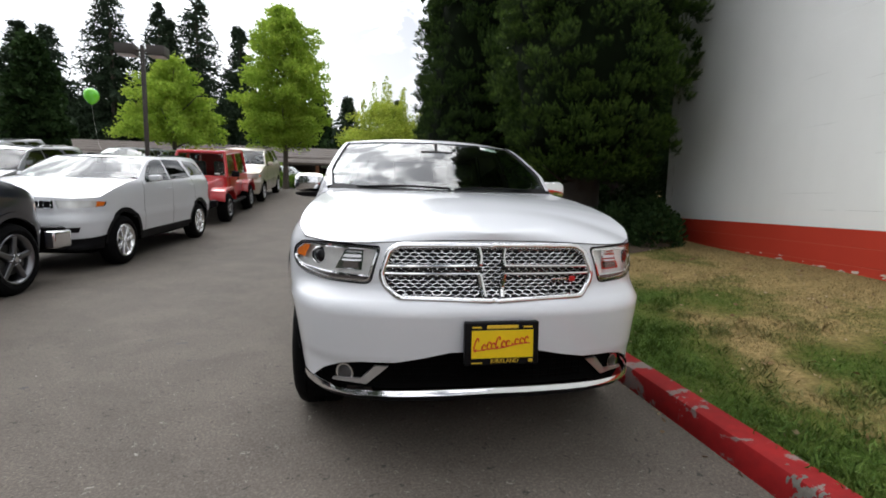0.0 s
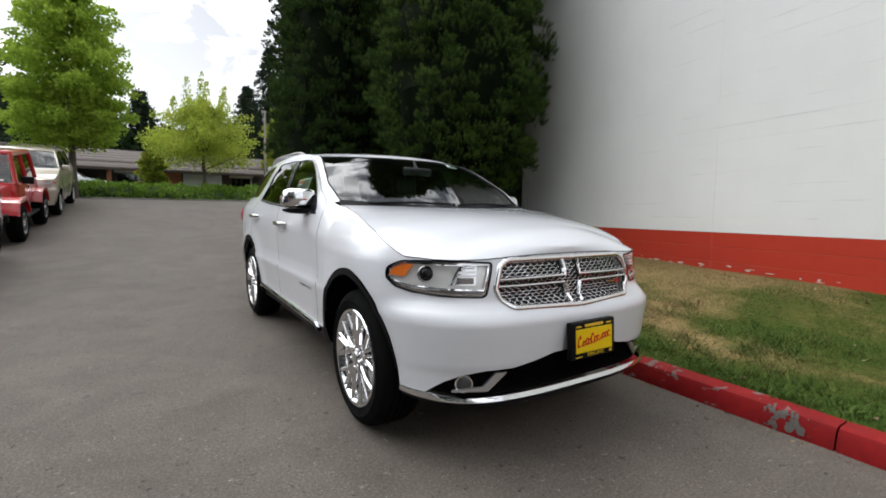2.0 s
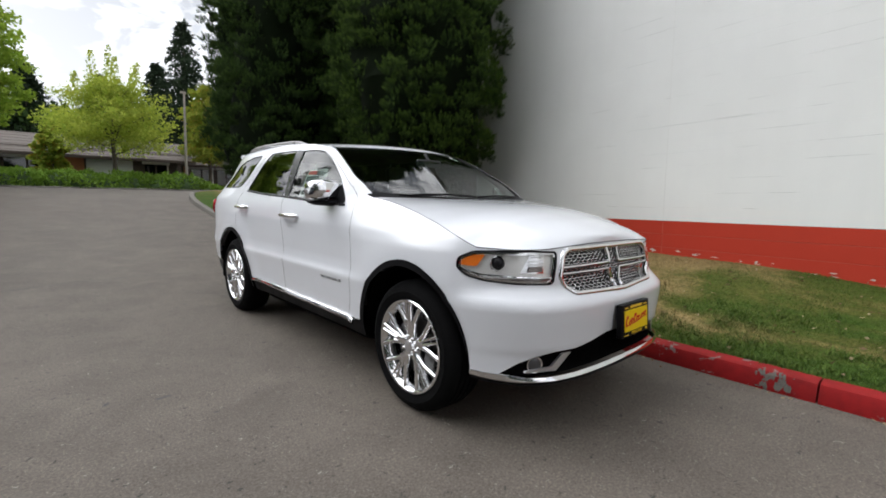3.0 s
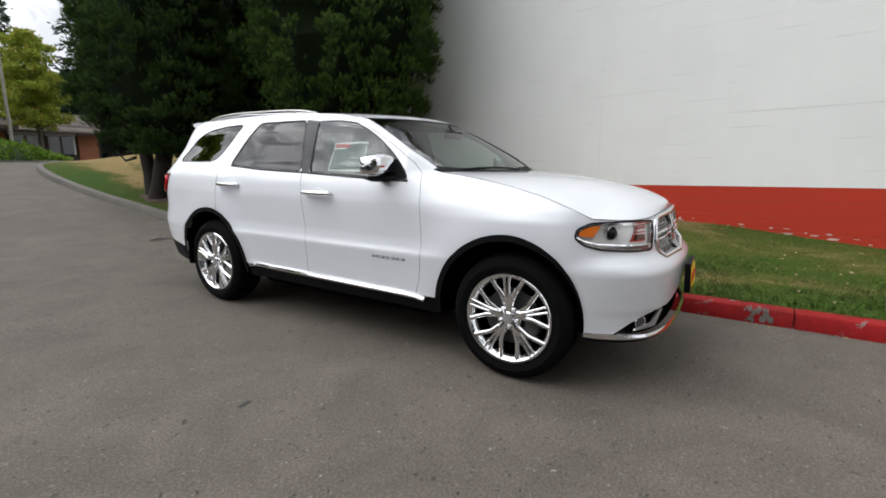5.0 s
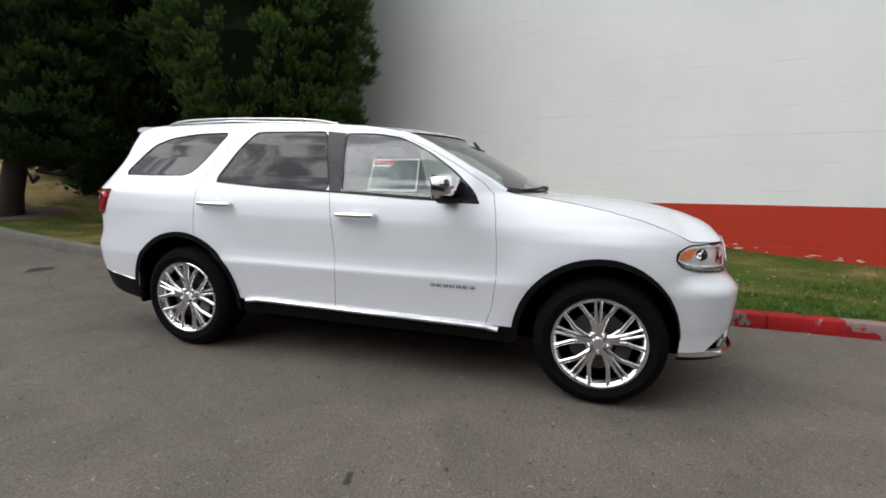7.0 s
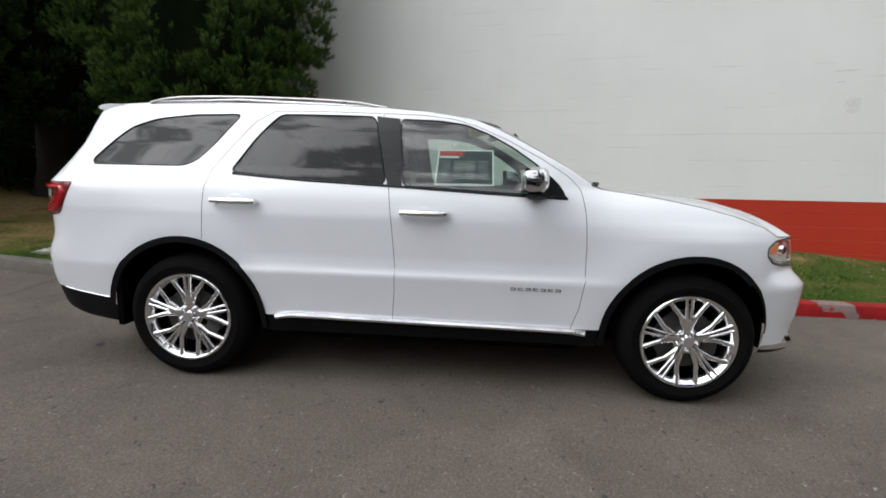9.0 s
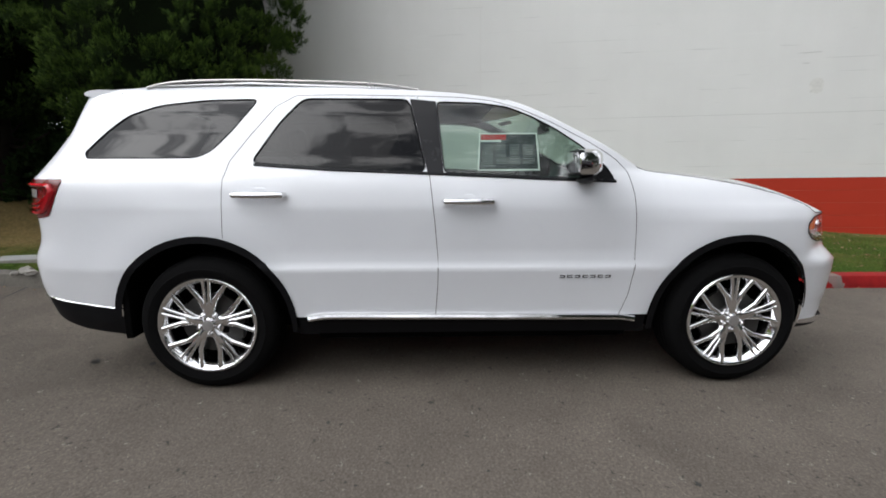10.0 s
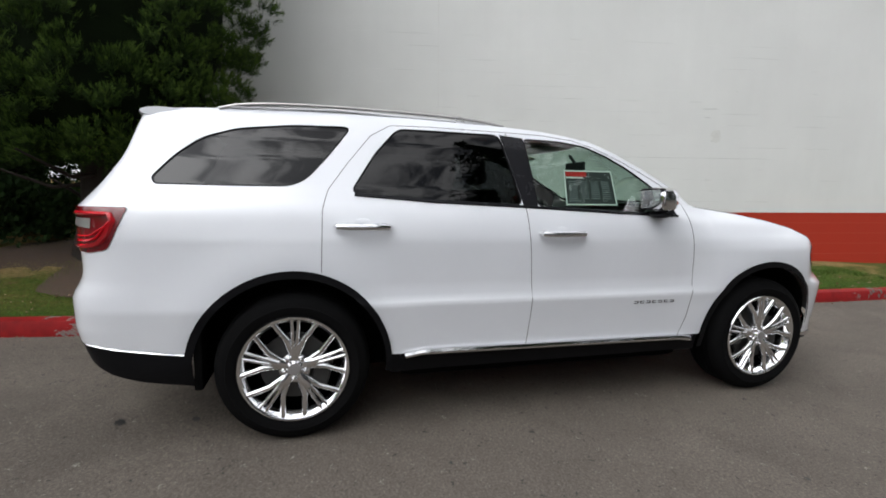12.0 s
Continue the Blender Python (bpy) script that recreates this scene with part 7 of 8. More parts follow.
            part("shut_line", bm, SHADOW_GAP, body)
        for hy, hz in ((1.55, 1.07), (2.62, 1.1)):
            bm = bmesh.new()
            pts = [sh.at(sy(wy(hy + d)), wz(hz), o) for d, o in ((-0.1, 0.004), (-0.08, 0.03), (0.08, 0.03), (0.1, 0.004))]
            add_tube(bm, [(p.x * sign, p.y, p.z) for p in pts], 0.012, 6)
            part("door_handle", bm, CHROME if bright else paint, body)
        bm = bmesh.new()
        add_box(bm, (min(0.9 * sign, 1.1 * sign) * hw / 0.96, wy(0.9), wz(1.2)), (max(0.9 * sign, 1.1 * sign) * hw / 0.96, wy(1.02), wz(1.32)), 0.04, 3)
        part("door_mirror", bm, paint if not bright else BLACK_TRIM, car)
        bm = bmesh.new()
        add_tube(bm, [(p.x * sign, p.y, p.z) for p in (sh.at(sy(wy(y)), wz(z), 0.003) for y, z in ((0.76, 1.192), (1.7, 1.226), (2.7, 1.27)))], 0.009, 5)
        part("belt_moulding", bm, CHROME if bright else BLACK_TRIM, car)
        for ay in (0, wb):
            bm = bmesh.new()
            rows = []
            for k in range(17):
                a = math.pi * k / 16
                py, pz = ay + (ra - 0.07) * math.cos(a), r_tyre + (ra - 0.07) * math.sin(a)
                rows.append([(x * sign, py, pz) for x in (sh.at(sy(py), pz).x - 0.03, hw * 0.55)])
            vs = add_grid(bm, rows)
            bm.faces.new([r[1] for r in vs])
            part("wheel_well", bm, LINER, car)
            wheel(car, ay, sign, 0.4 + ay, style, r_tyre, rim, 0.24, -(hw - 0.02), finish)
    front_edge = [sh.at(s, float(np.interp(s, ts, tz))) for s in np.linspace(0.02, sy(wy(0.55)), 30)]
    y0, y1 = front_edge[0].y, wy(0.42)
    bm = bmesh.new()
    add_grid(bm, arch_rows(front_edge, [(y0 + (y1 - y0) * k * k, max(e.z, wz(1.02 + 0.22 * (k * k) ** 0.7))) for k, e in zip(np.linspace(0, 1, 30), front_edge)], 12, 2.4))
    part("bonnet", bm, paint, car, angle=70)
    edge, mid = [], []
    for k in range(11):
        t = k / 10
        y = 0.6 + 0.74 * t
        e = sh.at(sy(wy(y)), float(np.interp(sy(wy(y)), ts, tz)))
        edge.append((e.x - 0.03, e.y, e.z + 0.004))
        mid.append((wy(0.39 + 0.71 * t), wz(1.236 + 0.406 * t)))
    bm = bmesh.new()
    add_grid(bm, arch_rows(edge, mid, 12, 2.0))
    part("windscreen", bm, CLEAR, car, turn=False)
    for sign in (-1, 1):
        bm = bmesh.new()
        rows = []
        for e in edge:
            o = sh.at(sy(e[1]), float(np.interp(sy(e[1]), ts, tz)))
            rows.append([(o.x * sign, o.y, o.z), ((o.x - 0.015) * sign, o.y - 0.004, o.z + 0.009), ((e[0] - 0.004) * sign, e[1], e[2] - 0.003)])
        add_grid(bm, rows)
        part("windscreen_pillar", bm, paint, car)
    ys = np.linspace(1.335, 3.86, 20)
    edges, mids = [], []
    for k, y in enumerate(ys):
        e = sh.at(sy(wy(y)), float(np.interp(sy(wy(y)), ts, tz)))
        edges.append((e.x, e.y, e.z))
        yc = 1.095 + 2.765 * (k / 19) ** 1.2
        mids.append((wy(yc), wz(float(np.interp(yc, [1.09, 1.2, 1.6, 2.6, 3.4, 3.9], [1.646, 1.68, 1.716, 1.73, 1.71, 1.67])))))
    bm = bmesh.new()
    add_grid(bm, arch_rows(edges, mids, 12, 3.0))
    part("roof", bm, paint, car, angle=70)
    for sign in (-1, 1):
        bm = bmesh.new()
        add_tube(bm, [(0.63 * sign * hw / 0.96, wy(y), wz(z)) for y, z in ((1.9, 1.7), (2.1, 1.735), (3.0, 1.74), (3.4, 1.69))], 0.016, 6)
        part("roof_rail", bm, ALLOY_GREY if bright else BLACK_TRIM, car)
    bm = bmesh.new()
    add_grid(bm, [[(x * (0.62 + 0.2 * (1.65 - z)) * hw / 0.96, wy(y) - 0.06 * x * x, wz(z)) for x in np.linspace(-1, 1, 9)] for y, z in [(3.72, 1.65), (3.93, 1.3), (4.0, 1.2), (4.08, 0.6)]])
    part("tailgate", bm, paint, car)
    if slots:
        for k in range(slots):
            x = -0.42 + 0.84 * k / (slots - 1)
            bm = bmesh.new()
            pts = [Vector((x, sh.at(sx(abs(x)), wz(z), 0.001).y, wz(z))) for z in (0.87, 0.9, 0.935, 0.962)]
            for o in (-0.045, 0.045):
                add_tube(bm, [p + Vector((o, 0, 0)) for p in pts], 0.008, 5)
            add_tube(bm, [pts[-1] + Vector((o, 0, 0)) for o in (-0.045, 0, 0.045)], 0.008, 5)
            add_tube(bm, [pts[0] + Vector((o, 0, 0)) for o in (-0.045, 0, 0.045)], 0.008, 5)
            part("grille_slot", bm, CHROME, car)
    bm = bmesh.new()
    add_box(bm, (-0.72, wy(-0.5), 0.25), (0.72, wy(3.8), 0.5))
    part("underbody", bm, LINER, car)
    bm = bmesh.new()
    add_box(bm, (-0.75, wy(0.55), wz(0.95)), (0.75, wy(1.0), wz(1.17)), 0.05)
    part("dashboard", bm, CABIN_BLACK, car)
    for px in (-0.38, 0.38):
        for py in (1.75, 2.65):
            bm = bmesh.new()
            m = Matrix.Translation((px, wy(py), wz(0.72))) @ Matrix.Rotation(radians(-12), 4, "X")
            add_box(bm, (-0.24, -0.07, -0.2), (0.24, 0.07, 0.58), 0.06, 2, m)
            add_box(bm, (-0.12, -0.05, 0.62), (0.12, 0.05, 0.8), 0.04, 2, m)
            part("seat", bm, LEATHER, car)
    return car


def parked(x, y, wb, turn=0.0):
    """A place on the sloping lot for a car whose front axle is at x, y."""
    x, y = askew(x, y)
    a, b = ground_z(x, y), ground_z(x, y + wb)
    return Matrix.Translation((x, y, a)) @ Matrix.Rotation(turn, 4, "Z") @ Matrix.Rotation(math.atan2(b - a, wb), 4, "X")


wagon(parked(-5.24, 5.05, 2.915, radians(-2.5)), "silver-white sport utility vehicle with black lower cladding and bright wheels", SILVER_WHITE, 0.95, 2.915, 0.97, 0.97, 1.05, 0.86, 0.375, 0.24, "split", POLISHED, slots=7)
wagon(parked(-5.15, 14.1, 2.9), "pale tan van with grey wheels at the row's far end", TAN_PAINT, 0.8, 2.75, 0.95, 0.93, 1.0, 1.12, 0.345, 0.2, "five", ALLOY_GREY, TAN_PAINT)
m_truck = Matrix.Translation((-5.28, 2.99, ground_z(0, 2.99))) @ Matrix.Rotation(math.pi, 4, "Z")
truck = wagon(m_truck, "dark navy pickup-sized vehicle with grey five-spoke wheels", NAVY_PAINT, 0.86, 3.1, 1.2, 0.97, 1.06, 1.0, 0.4, 0.27, "five", DARK_ALLOY, NAVY_PAINT, bright=True)
bm = bmesh.new()
add_box(bm, (-0.9, -0.97, 0.4), (0.9, -0.78, 0.7), 0.03)
bumper = part("front_bumper", bm, BLACK_TRIM, truck)
for sign in (-1, 1):
    bm = bmesh.new()
    add_box(bm, (min(0.84 * sign, 0.965 * sign), -0.965, 0.44), (max(0.84 * sign, 0.965 * sign), -0.62, 0.66), 0.035, 3)
    part("bumper_end", bm, CHROME, bumper, "chrome bumper end")
wagon(parked(-8.9, 8.0, 2.9, radians(2)), "charcoal crossover parked behind the silver-white car", CHARCOAL, 0.95, 2.9, 1.0, 0.95, 1.05, 1.05, 0.36, 0.23, "split", ALLOY_GREY, bright=True)
wagon(parked(-13.0, 13.0, 2.9), "charcoal car seen over other parked cars", CHARCOAL, 0.95, 2.9, 1.0, 0.95, 1.0, 1.0, 0.36, 0.23, "split", ALLOY_GREY)
wagon(parked(-10.2, 16.5, 2.8), "white van seen over the roofs of parked cars", WHITE_PAINT, 0.9, 2.8, 1.0, 0.93, 0.95, 0.95, 0.34, 0.21, "five", ALLOY_GREY)
wagon(parked(-8.1, 16.5, 2.8), "white car seen over the red vehicle's roof", WHITE_PAINT, 0.9, 2.8, 1.0, 0.93, 0.95, 0.9, 0.34, 0.21, "five", ALLOY_GREY)
wagon(Matrix.Translation((*askew(-4.9, 30.2), 1.35)) @ Matrix.Rotation(radians(80), 4, "Z"), "white car parked before the low building", WHITE_PAINT, 0.9, 2.7, 1.0, 0.9, 0.9, 0.85, 0.32, 0.2, "five", ALLOY_GREY, group="cars by the low building")
wagon(Matrix.Translation((27.0, 35.5, 1.36)) @ Matrix.Rotation(radians(70), 4, "Z"), "dark grey car parked far off beyond the lawn", CHARCOAL, 0.9, 2.7, 1.0, 0.9, 0.9, 0.85, 0.32, 0.2, "five", ALLOY_GREY, group="cars by the low building")


def red_off_roader(place):
    """A short upright off-roader: flat bonnet, separate wings, upright screen, hard roof."""
    car = thing("off_road_vehicle", place, "bright red short off-road vehicle with black bumpers and flat wings", "car", "parked cars")
    P, wb, rt = RED_PAINT, 2.42, 0.385

    def solid(name, lo, hi, m=P, bevel=0.03, dad=None, mat=None):
        bm = bmesh.new()
        add_box(bm, lo, hi, bevel, 3, mat)
        return part(name, bm, m, dad or car)

    # tub with slightly leaning sides
    bm = bmesh.new()
    prof = [(0.66, 0.5), (0.72, 0.62), (0.73, 0.9), (0.715, 1.12), (0.66, 1.14)]
    rows = [[(x * s, y, z) for s, seq in ((-1, prof), (1, prof[::-1])) for x, z in seq] for y in (0.48, 0.6, 1.6, 2.7, 2.78)]
    vs = add_grid(bm, rows, True)
    bm.faces.new(list(reversed(vs[0])))
    bm.faces.new(vs[-1])
    part("tub", bm, P, car)
    bm = bmesh.new()
    rows = []
    for y, w, z in ((-0.5, 0.52, 1.03), (-0.42, 0.54, 1.07), (0.0, 0.58, 1.1), (0.5, 0.66, 1.13)):
        rows.append([(-w, y, 0.62), (-w, y, z - 0.05), (-w + 0.04, y, z), (-0.3, y, z + 0.02), (0.3, y, z + 0.02), (w - 0.04, y, z), (w, y, z - 0.05), (w, y, 0.62)])
    vs = add_grid(bm, rows)
    bm.faces.new(list(reversed(vs[0])))
    part("bonnet", bm, P, car)
    solid("grille_panel", (-0.52, -0.53, 0.62), (0.52, -0.49, 1.04), P, 0.02)
    for k in range(7):
        solid("grille_slot", (-0.27 + 0.083 * k, -0.537, 0.72), (-0.23 + 0.083 * k, -0.52, 0.98), BLACK_TRIM, 0.008)
    for sg in (-1, 1):
        bm = bmesh.new()
        add_lathe(bm, [(0.1, 0.02), (0.1, -0.02), (0.085, -0.025), (0.0, -0.03)], 20, Matrix.Translation((sg * 0.42, -0.53, 0.88)) @ Matrix.Rotation(math.pi / 2, 4, "Z"))
        part("headlamp", bm, LAMP_BOWL, car)
        # wings
        for y0, y1, nm in ((-0.48, 0.52, "front_wing"), (1.95, 2.88, "rear_wing")):
            bm = bmesh.new()
            pr = [(y0 - 0.02, 0.68), (y0 + 0.04, 0.86), (y0 + 0.22, 0.93), (y1 - 0.22, 0.93), (y1 - 0.02, 0.78), (y1 + 0.02, 0.62)]
            add_grid(bm, [[(sg * x, y, z + dz) for x, dz in ((0.55, 0.0), (0.9, 0.0), (0.925, -0.025), (0.92, -0.09), (0.86, -0.07), (0.55, -0.05))] for y, z in pr])
            part(nm, bm, P, car)
        solid("door", (min(sg * 0.72, sg * 0.745), 0.72, 0.56), (max(sg * 0.72, sg * 0.745), 1.68, 1.13), P, 0.012)
        solid("door_handle", (min(sg * 0.74, sg * 0.765), 1.5, 1.0), (max(sg * 0.74, sg * 0.765), 1.62, 1.03), BLACK_TRIM, 0.008)
        solid("side_step", (min(sg * 0.7, sg * 0.86), 0.55, 0.4), (max(sg * 0.7, sg * 0.86), 1.95, 0.46), BLACK_TRIM, 0.02)
        solid("door_mirror", (min(sg * 0.78, sg * 0.98), 0.74, 1.14), (max(sg * 0.78, sg * 0.98), 0.82, 1.3), BLACK_TRIM, 0.03)
        # hard top side: frame bars and dark panes
        lean = lambda y, z: sg * (0.7 - 0.1 * (z - 1.14) / 0.62)
        bm = bmesh.new()
        for seq in ([(0.62, 1.14), (0.86, 1.76)], [(1.68, 1.14), (1.68, 1.76)], [(2.72, 1.14), (2.68, 1.76)], [(0.86, 1.76), (2.68, 1.76)]):
            add_tube(bm, [(lean(y, z), y, z) for y, z in seq], 0.045, 6)
        part("top_frame", bm, P, car)
        for y0, y1, ya, yb, m in ((0.68, 1.65, 0.9, 1.65, CLEAR), (1.72, 2.7, 1.72, 2.66, PRIVACY)):
            bm = bmesh.new()
            q = [(y0, 1.14), (y1, 1.14), (yb, 1.73), (ya, 1.73)]
            bm.faces.new([bm.verts.new((lean(y, z), y, z)) for y, z in (q if sg > 0 else q[::-1])])
            part("window_pane", bm, m, car, turn=False)
        for ay in (0, wb):
            wheel(car, ay, sg, 0.3, "five", rt, 0.22, 0.26, -0.91, DARK_ALLOY)
    solid("hard_top", (-0.63, 0.84, 1.74), (0.63, 2.72, 1.83), P, 0.04)
    solid("tail_panel", (-0.6, 2.68, 1.12), (0.6, 2.74, 1.78), P, 0.03)
    bm = bmesh.new()
    bm.faces.new([bm.verts.new(p) for p in ((-0.66, 0.56, 1.15), (0.66, 0.56, 1.15), (0.58, 0.82, 1.75), (-0.58, 0.82, 1.75))])
    part("windscreen", bm, CLEAR, car, turn=False)
    solid("screen_base", (-0.7, 0.48, 1.1), (0.7, 0.6, 1.17), P, 0.02)
    solid("front_bumper", (-0.78, -0.78, 0.5), (0.78, -0.6, 0.66), BLACK_TRIM, 0.03)
    solid("rear_bumper", (-0.7, 2.86, 0.5), (0.7, 3.0, 0.66), BLACK_TRIM, 0.03)
    solid("chassis", (-0.5, -0.6, 0.38), (0.5, 2.86, 0.6), LINER, 0.02)
    solid("dashboard", (-0.6, 0.62, 0.95), (0.6, 0.9, 1.12), CABIN_BLACK, 0.03)
    for px in (-0.32, 0.32):
        solid("seat", (px - 0.2, 1.45, 0.8), (px + 0.2, 1.6, 1.5), LEATHER, 0.05)
    solid("windscreen_sticker", (0.4, 0.585, 1.2), (0.52, 0.6, 1.24), PAPER_WHITE, 0.002)
    return car


red_off_roader(parked(-5.2, 10.35, 2.42))

# ---- low building along the far side ----
SHAKE = plain("brown_shake_roof", (0.1, 0.082, 0.07), 0.95, vary=0.3, scale=3, fine=30, bump=0.6)
SIDING = plain("dark_brown_siding", (0.055, 0.04, 0.032), 0.8, vary=0.25)
BRICK = plain("orange_brown_brick", (0.3, 0.12, 0.06), 0.9, vary=0.25, scale=6, fine=20, bump=0.4, rand=0.15)
WHITE_DOOR = plain("pale_garage_door", (0.55, 0.58, 0.56), 0.5, vary=0.06)
FASCIA = plain("pale_fascia", (0.6, 0.6, 0.57), 0.6)
STEEL_POLE = plain("brown_painted_pole", (0.045, 0.037, 0.032), 0.5)
GALV = plain("weathered_pole", (0.3, 0.27, 0.24), 0.6, vary=0.2)
HOUSE_GLASS = window_glass("house_window", (0.25, 0.28, 0.3), ior=1.7)


def low_building(place, x0, x1, label, bays, group=""):
    """One storey under a wide shake roof; bays are (kind, from x, to x)."""
    b = thing("low_building", place, label, "building", group)
    bm = bmesh.new()
    add_box(bm, (x0, 1.0, 0), (x1, 9.0, 2.3))
    part("wall", bm, SIDING, b, smooth=False)
    bm = bmesh.new()
    prof = [(-0.2, 1.88), (4.3, 3.3), (9.8, 1.85)]
    add_grid(bm, [[(x, y, z) for y, z in prof] for x in np.linspace(x0 - 0.6, x1 + 0.6, 12)])
    add_grid(bm, [[(x, y, z - 0.14) for y, z in prof] for x in np.linspace(x0 - 0.6, x1 + 0.6, 12)])
    for xx in (x0 - 0.6, x1 + 0.6):
        add_grid(bm, [[(xx, y, z), (xx, y, z - 0.14)] for y, z in prof])
    roof = part("roof", bm, SHAKE, b, "brown shake roof")
    for k in range(7):
        bm = bmesh.new()
        y = 0.1 + 0.65 * k
        z = 1.88 + (y + 0.2) * 1.42 / 4.5
        add_box(bm, (x0 - 0.6, y, z + 0.004), (x1 + 0.6, y + 0.06, z + 0.022))
        part("shingle_course", bm, SHAKE, roof, smooth=False)
    bm = bmesh.new()
    add_box(bm, (x0 - 0.6, -0.25, 1.7), (x1 + 0.6, -0.2, 1.88), 0.01)
    part("gutter", bm, SIDING, b)
    for kind, a, c in bays:
        if kind == "garage":
            bm = bmesh.new()
            add_box(bm, (a, 0.93, 0), (c, 1.02, 1.75), 0.01)
            door = part("garage_door", bm, WHITE_DOOR, b, "pale panelled garage door")
            for k in range(4):
                bm = bmesh.new()
                add_box(bm, (a + 0.03, 0.915, 0.44 * k + 0.03), (c - 0.03, 0.935, 0.44 * k + 0.41), 0.008)
                part("panel", bm, WHITE_DOOR, door)
        elif kind == "brick":
            bm = bmesh.new()
            add_box(bm, (a, 0.86, 0), (c, 1.02, 2.1))
            panel = part("brick_panel", bm, BRICK, b, smooth=False)
        elif kind == "window":
            bm = bmesh.new()
            add_box(bm, (a - 0.1, 0.8, 1.6), (c + 0.1, 0.98, 1.8), 0.01)
            w = part("window", bm, FASCIA, b, "window bay under a pale header")
            n = max(2, int((c - a) / 0.75))
            for k in range(n):
                u, v = a + (c - a) * k / n, a + (c - a) * (k + 1) / n
                bm = bmesh.new()
                add_box(bm, (u + 0.05, 0.95, 0.5), (v - 0.05, 0.965, 1.58))
                part("pane", bm, HOUSE_GLASS, w, smooth=False)
                bm = bmesh.new()
                add_box(bm, (v - 0.05, 0.93, 0.45), (v + 0.05, 1.0, 1.6))
                part("window_frame", bm, FASCIA if k % 2 else SIDING, w, smooth=False)
        elif kind == "post":
            bm = bmesh.new()
            add_box(bm, (a - 0.12, 0.1, 0), (a + 0.12, 0.34, 1.86), 0.01)
            part("porch_post", bm, BRICK if c else SIDING, b)
    return b


low_building(ASKEW @ Matrix.Translation((0, 31.6, 1.35)), -34.0, 4.4, "long low brown building with a shake roof behind the hedge", [("window", -4.2, -2.2), ("post", -4.5, 1), ("brick", -1.95, -0.7), ("garage", -0.6, 1.7), ("window", 2.3, 3.6), ("post", 4.1, 0), ("brick", -8.6, -6.8), ("post", -6.4, 0), ("garage", -12.4, -9.6), ("window", -17, -14)])
low_building(ASKEW @ Matrix.Translation((0, 35.2, 1.35)), 4.9, 10.4, "low brown building wing with pale window headers", [("window", 5.7, 7.2), ("window", 7.5, 8.9), ("brick", 9.1, 10.2), ("post", 5.2, 1)])
low_building(Matrix.Translation((0, 43.0, 0.75)), 18.0, 46.0, "low building glimpsed beyond the end of the wall", [("garage", 29.0, 31.5), ("window", 33.0, 36.0)])


# ---- lamp post, thin pole, balloon, cross-road kerb ----
lamp_post = thing("lamp_post", pose(*askew(-7.2, 12.4), ground_z(0, 12.4)), "brown square lamp post with two shoebox lamp heads", "lamp post")
bm = bmesh.new()
add_box(bm, (-0.05, -0.05, -0.1), (0.05, 0.05, 4.75), 0.012)
part("pole", bm, STEEL_POLE, lamp_post)
bm = bmesh.new()
add_box(bm, (-0.24, -0.24, -0.05), (0.24, 0.24, 0.55), 0.04)
part("footing", bm, CONCRETE, lamp_post)
bm = bmesh.new()
add_tube(bm, [(-0.35, 0, 4.6), (0.35, 0, 4.6)], 0.035, 8)
part("cross_arm", bm, STEEL_POLE, lamp_post)
for sg in (-1, 1):
    bm = bmesh.new()
    add_box(bm, (min(sg * 0.16, sg * 0.66), -0.2, 4.45), (max(sg * 0.16, sg * 0.66), 0.2, 4.74), 0.03)
    head = part("lamp_head", bm, STEEL_POLE, lamp_post)
    bm = bmesh.new()
    add_box(bm, (min(sg * 0.2, sg * 0.62), -0.16, 4.43), (max(sg * 0.2, sg * 0.62), 0.16, 4.452), 0.004)
    part("diffuser", bm, FASCIA, head)
pole = thing("utility_pole", pose(*askew(3.42, 26.4), 1.3), "thin weathered pole at the end of the hedge", "pole")
bm = bmesh.new()
add_tube(bm, [(0, 0, -0.1), (0, 0, 2.6), (0.03, 0, 5.3)], [0.075, 0.065, 0.05], 10)
part("shaft", bm, GALV, pole)
bm = bmesh.new()
add_box(bm, (-0.16, -0.05, 5.22), (0.12, 0.05, 5.32), 0.02)
part("pole_cap", bm, GALV, pole)

GREEN_RUBBER = plain("lime_balloon", (0.16, 0.62, 0.03), 0.25, vary=0.04, coat=0.3)
balloon = thing("balloon", pose(*askew(-6.51, 8.45), 3.13), "lime green balloon on a thin string", "balloon")
bm = bmesh.new()
add_lathe(bm, [(0.0, 0.165), (0.05, 0.158), (0.1, 0.13), (0.138, 0.07), (0.145, 0.0), (0.128, -0.07), (0.085, -0.13), (0.04, -0.163), (0.012, -0.178), (0.02, -0.19)], 24, Matrix.Rotation(-math.pi / 2, 4, "Y"))
part("envelope", bm, GREEN_RUBBER, balloon)
bm = bmesh.new()
add_tube(bm, [(0, 0, -0.18), (0.03, 0.0, -0.6), (0.2, -0.2, -1.1), (0.81, -0.65, -1.47)], 0.0012, 4)
part("string", bm, PAPER_WHITE, balloon)

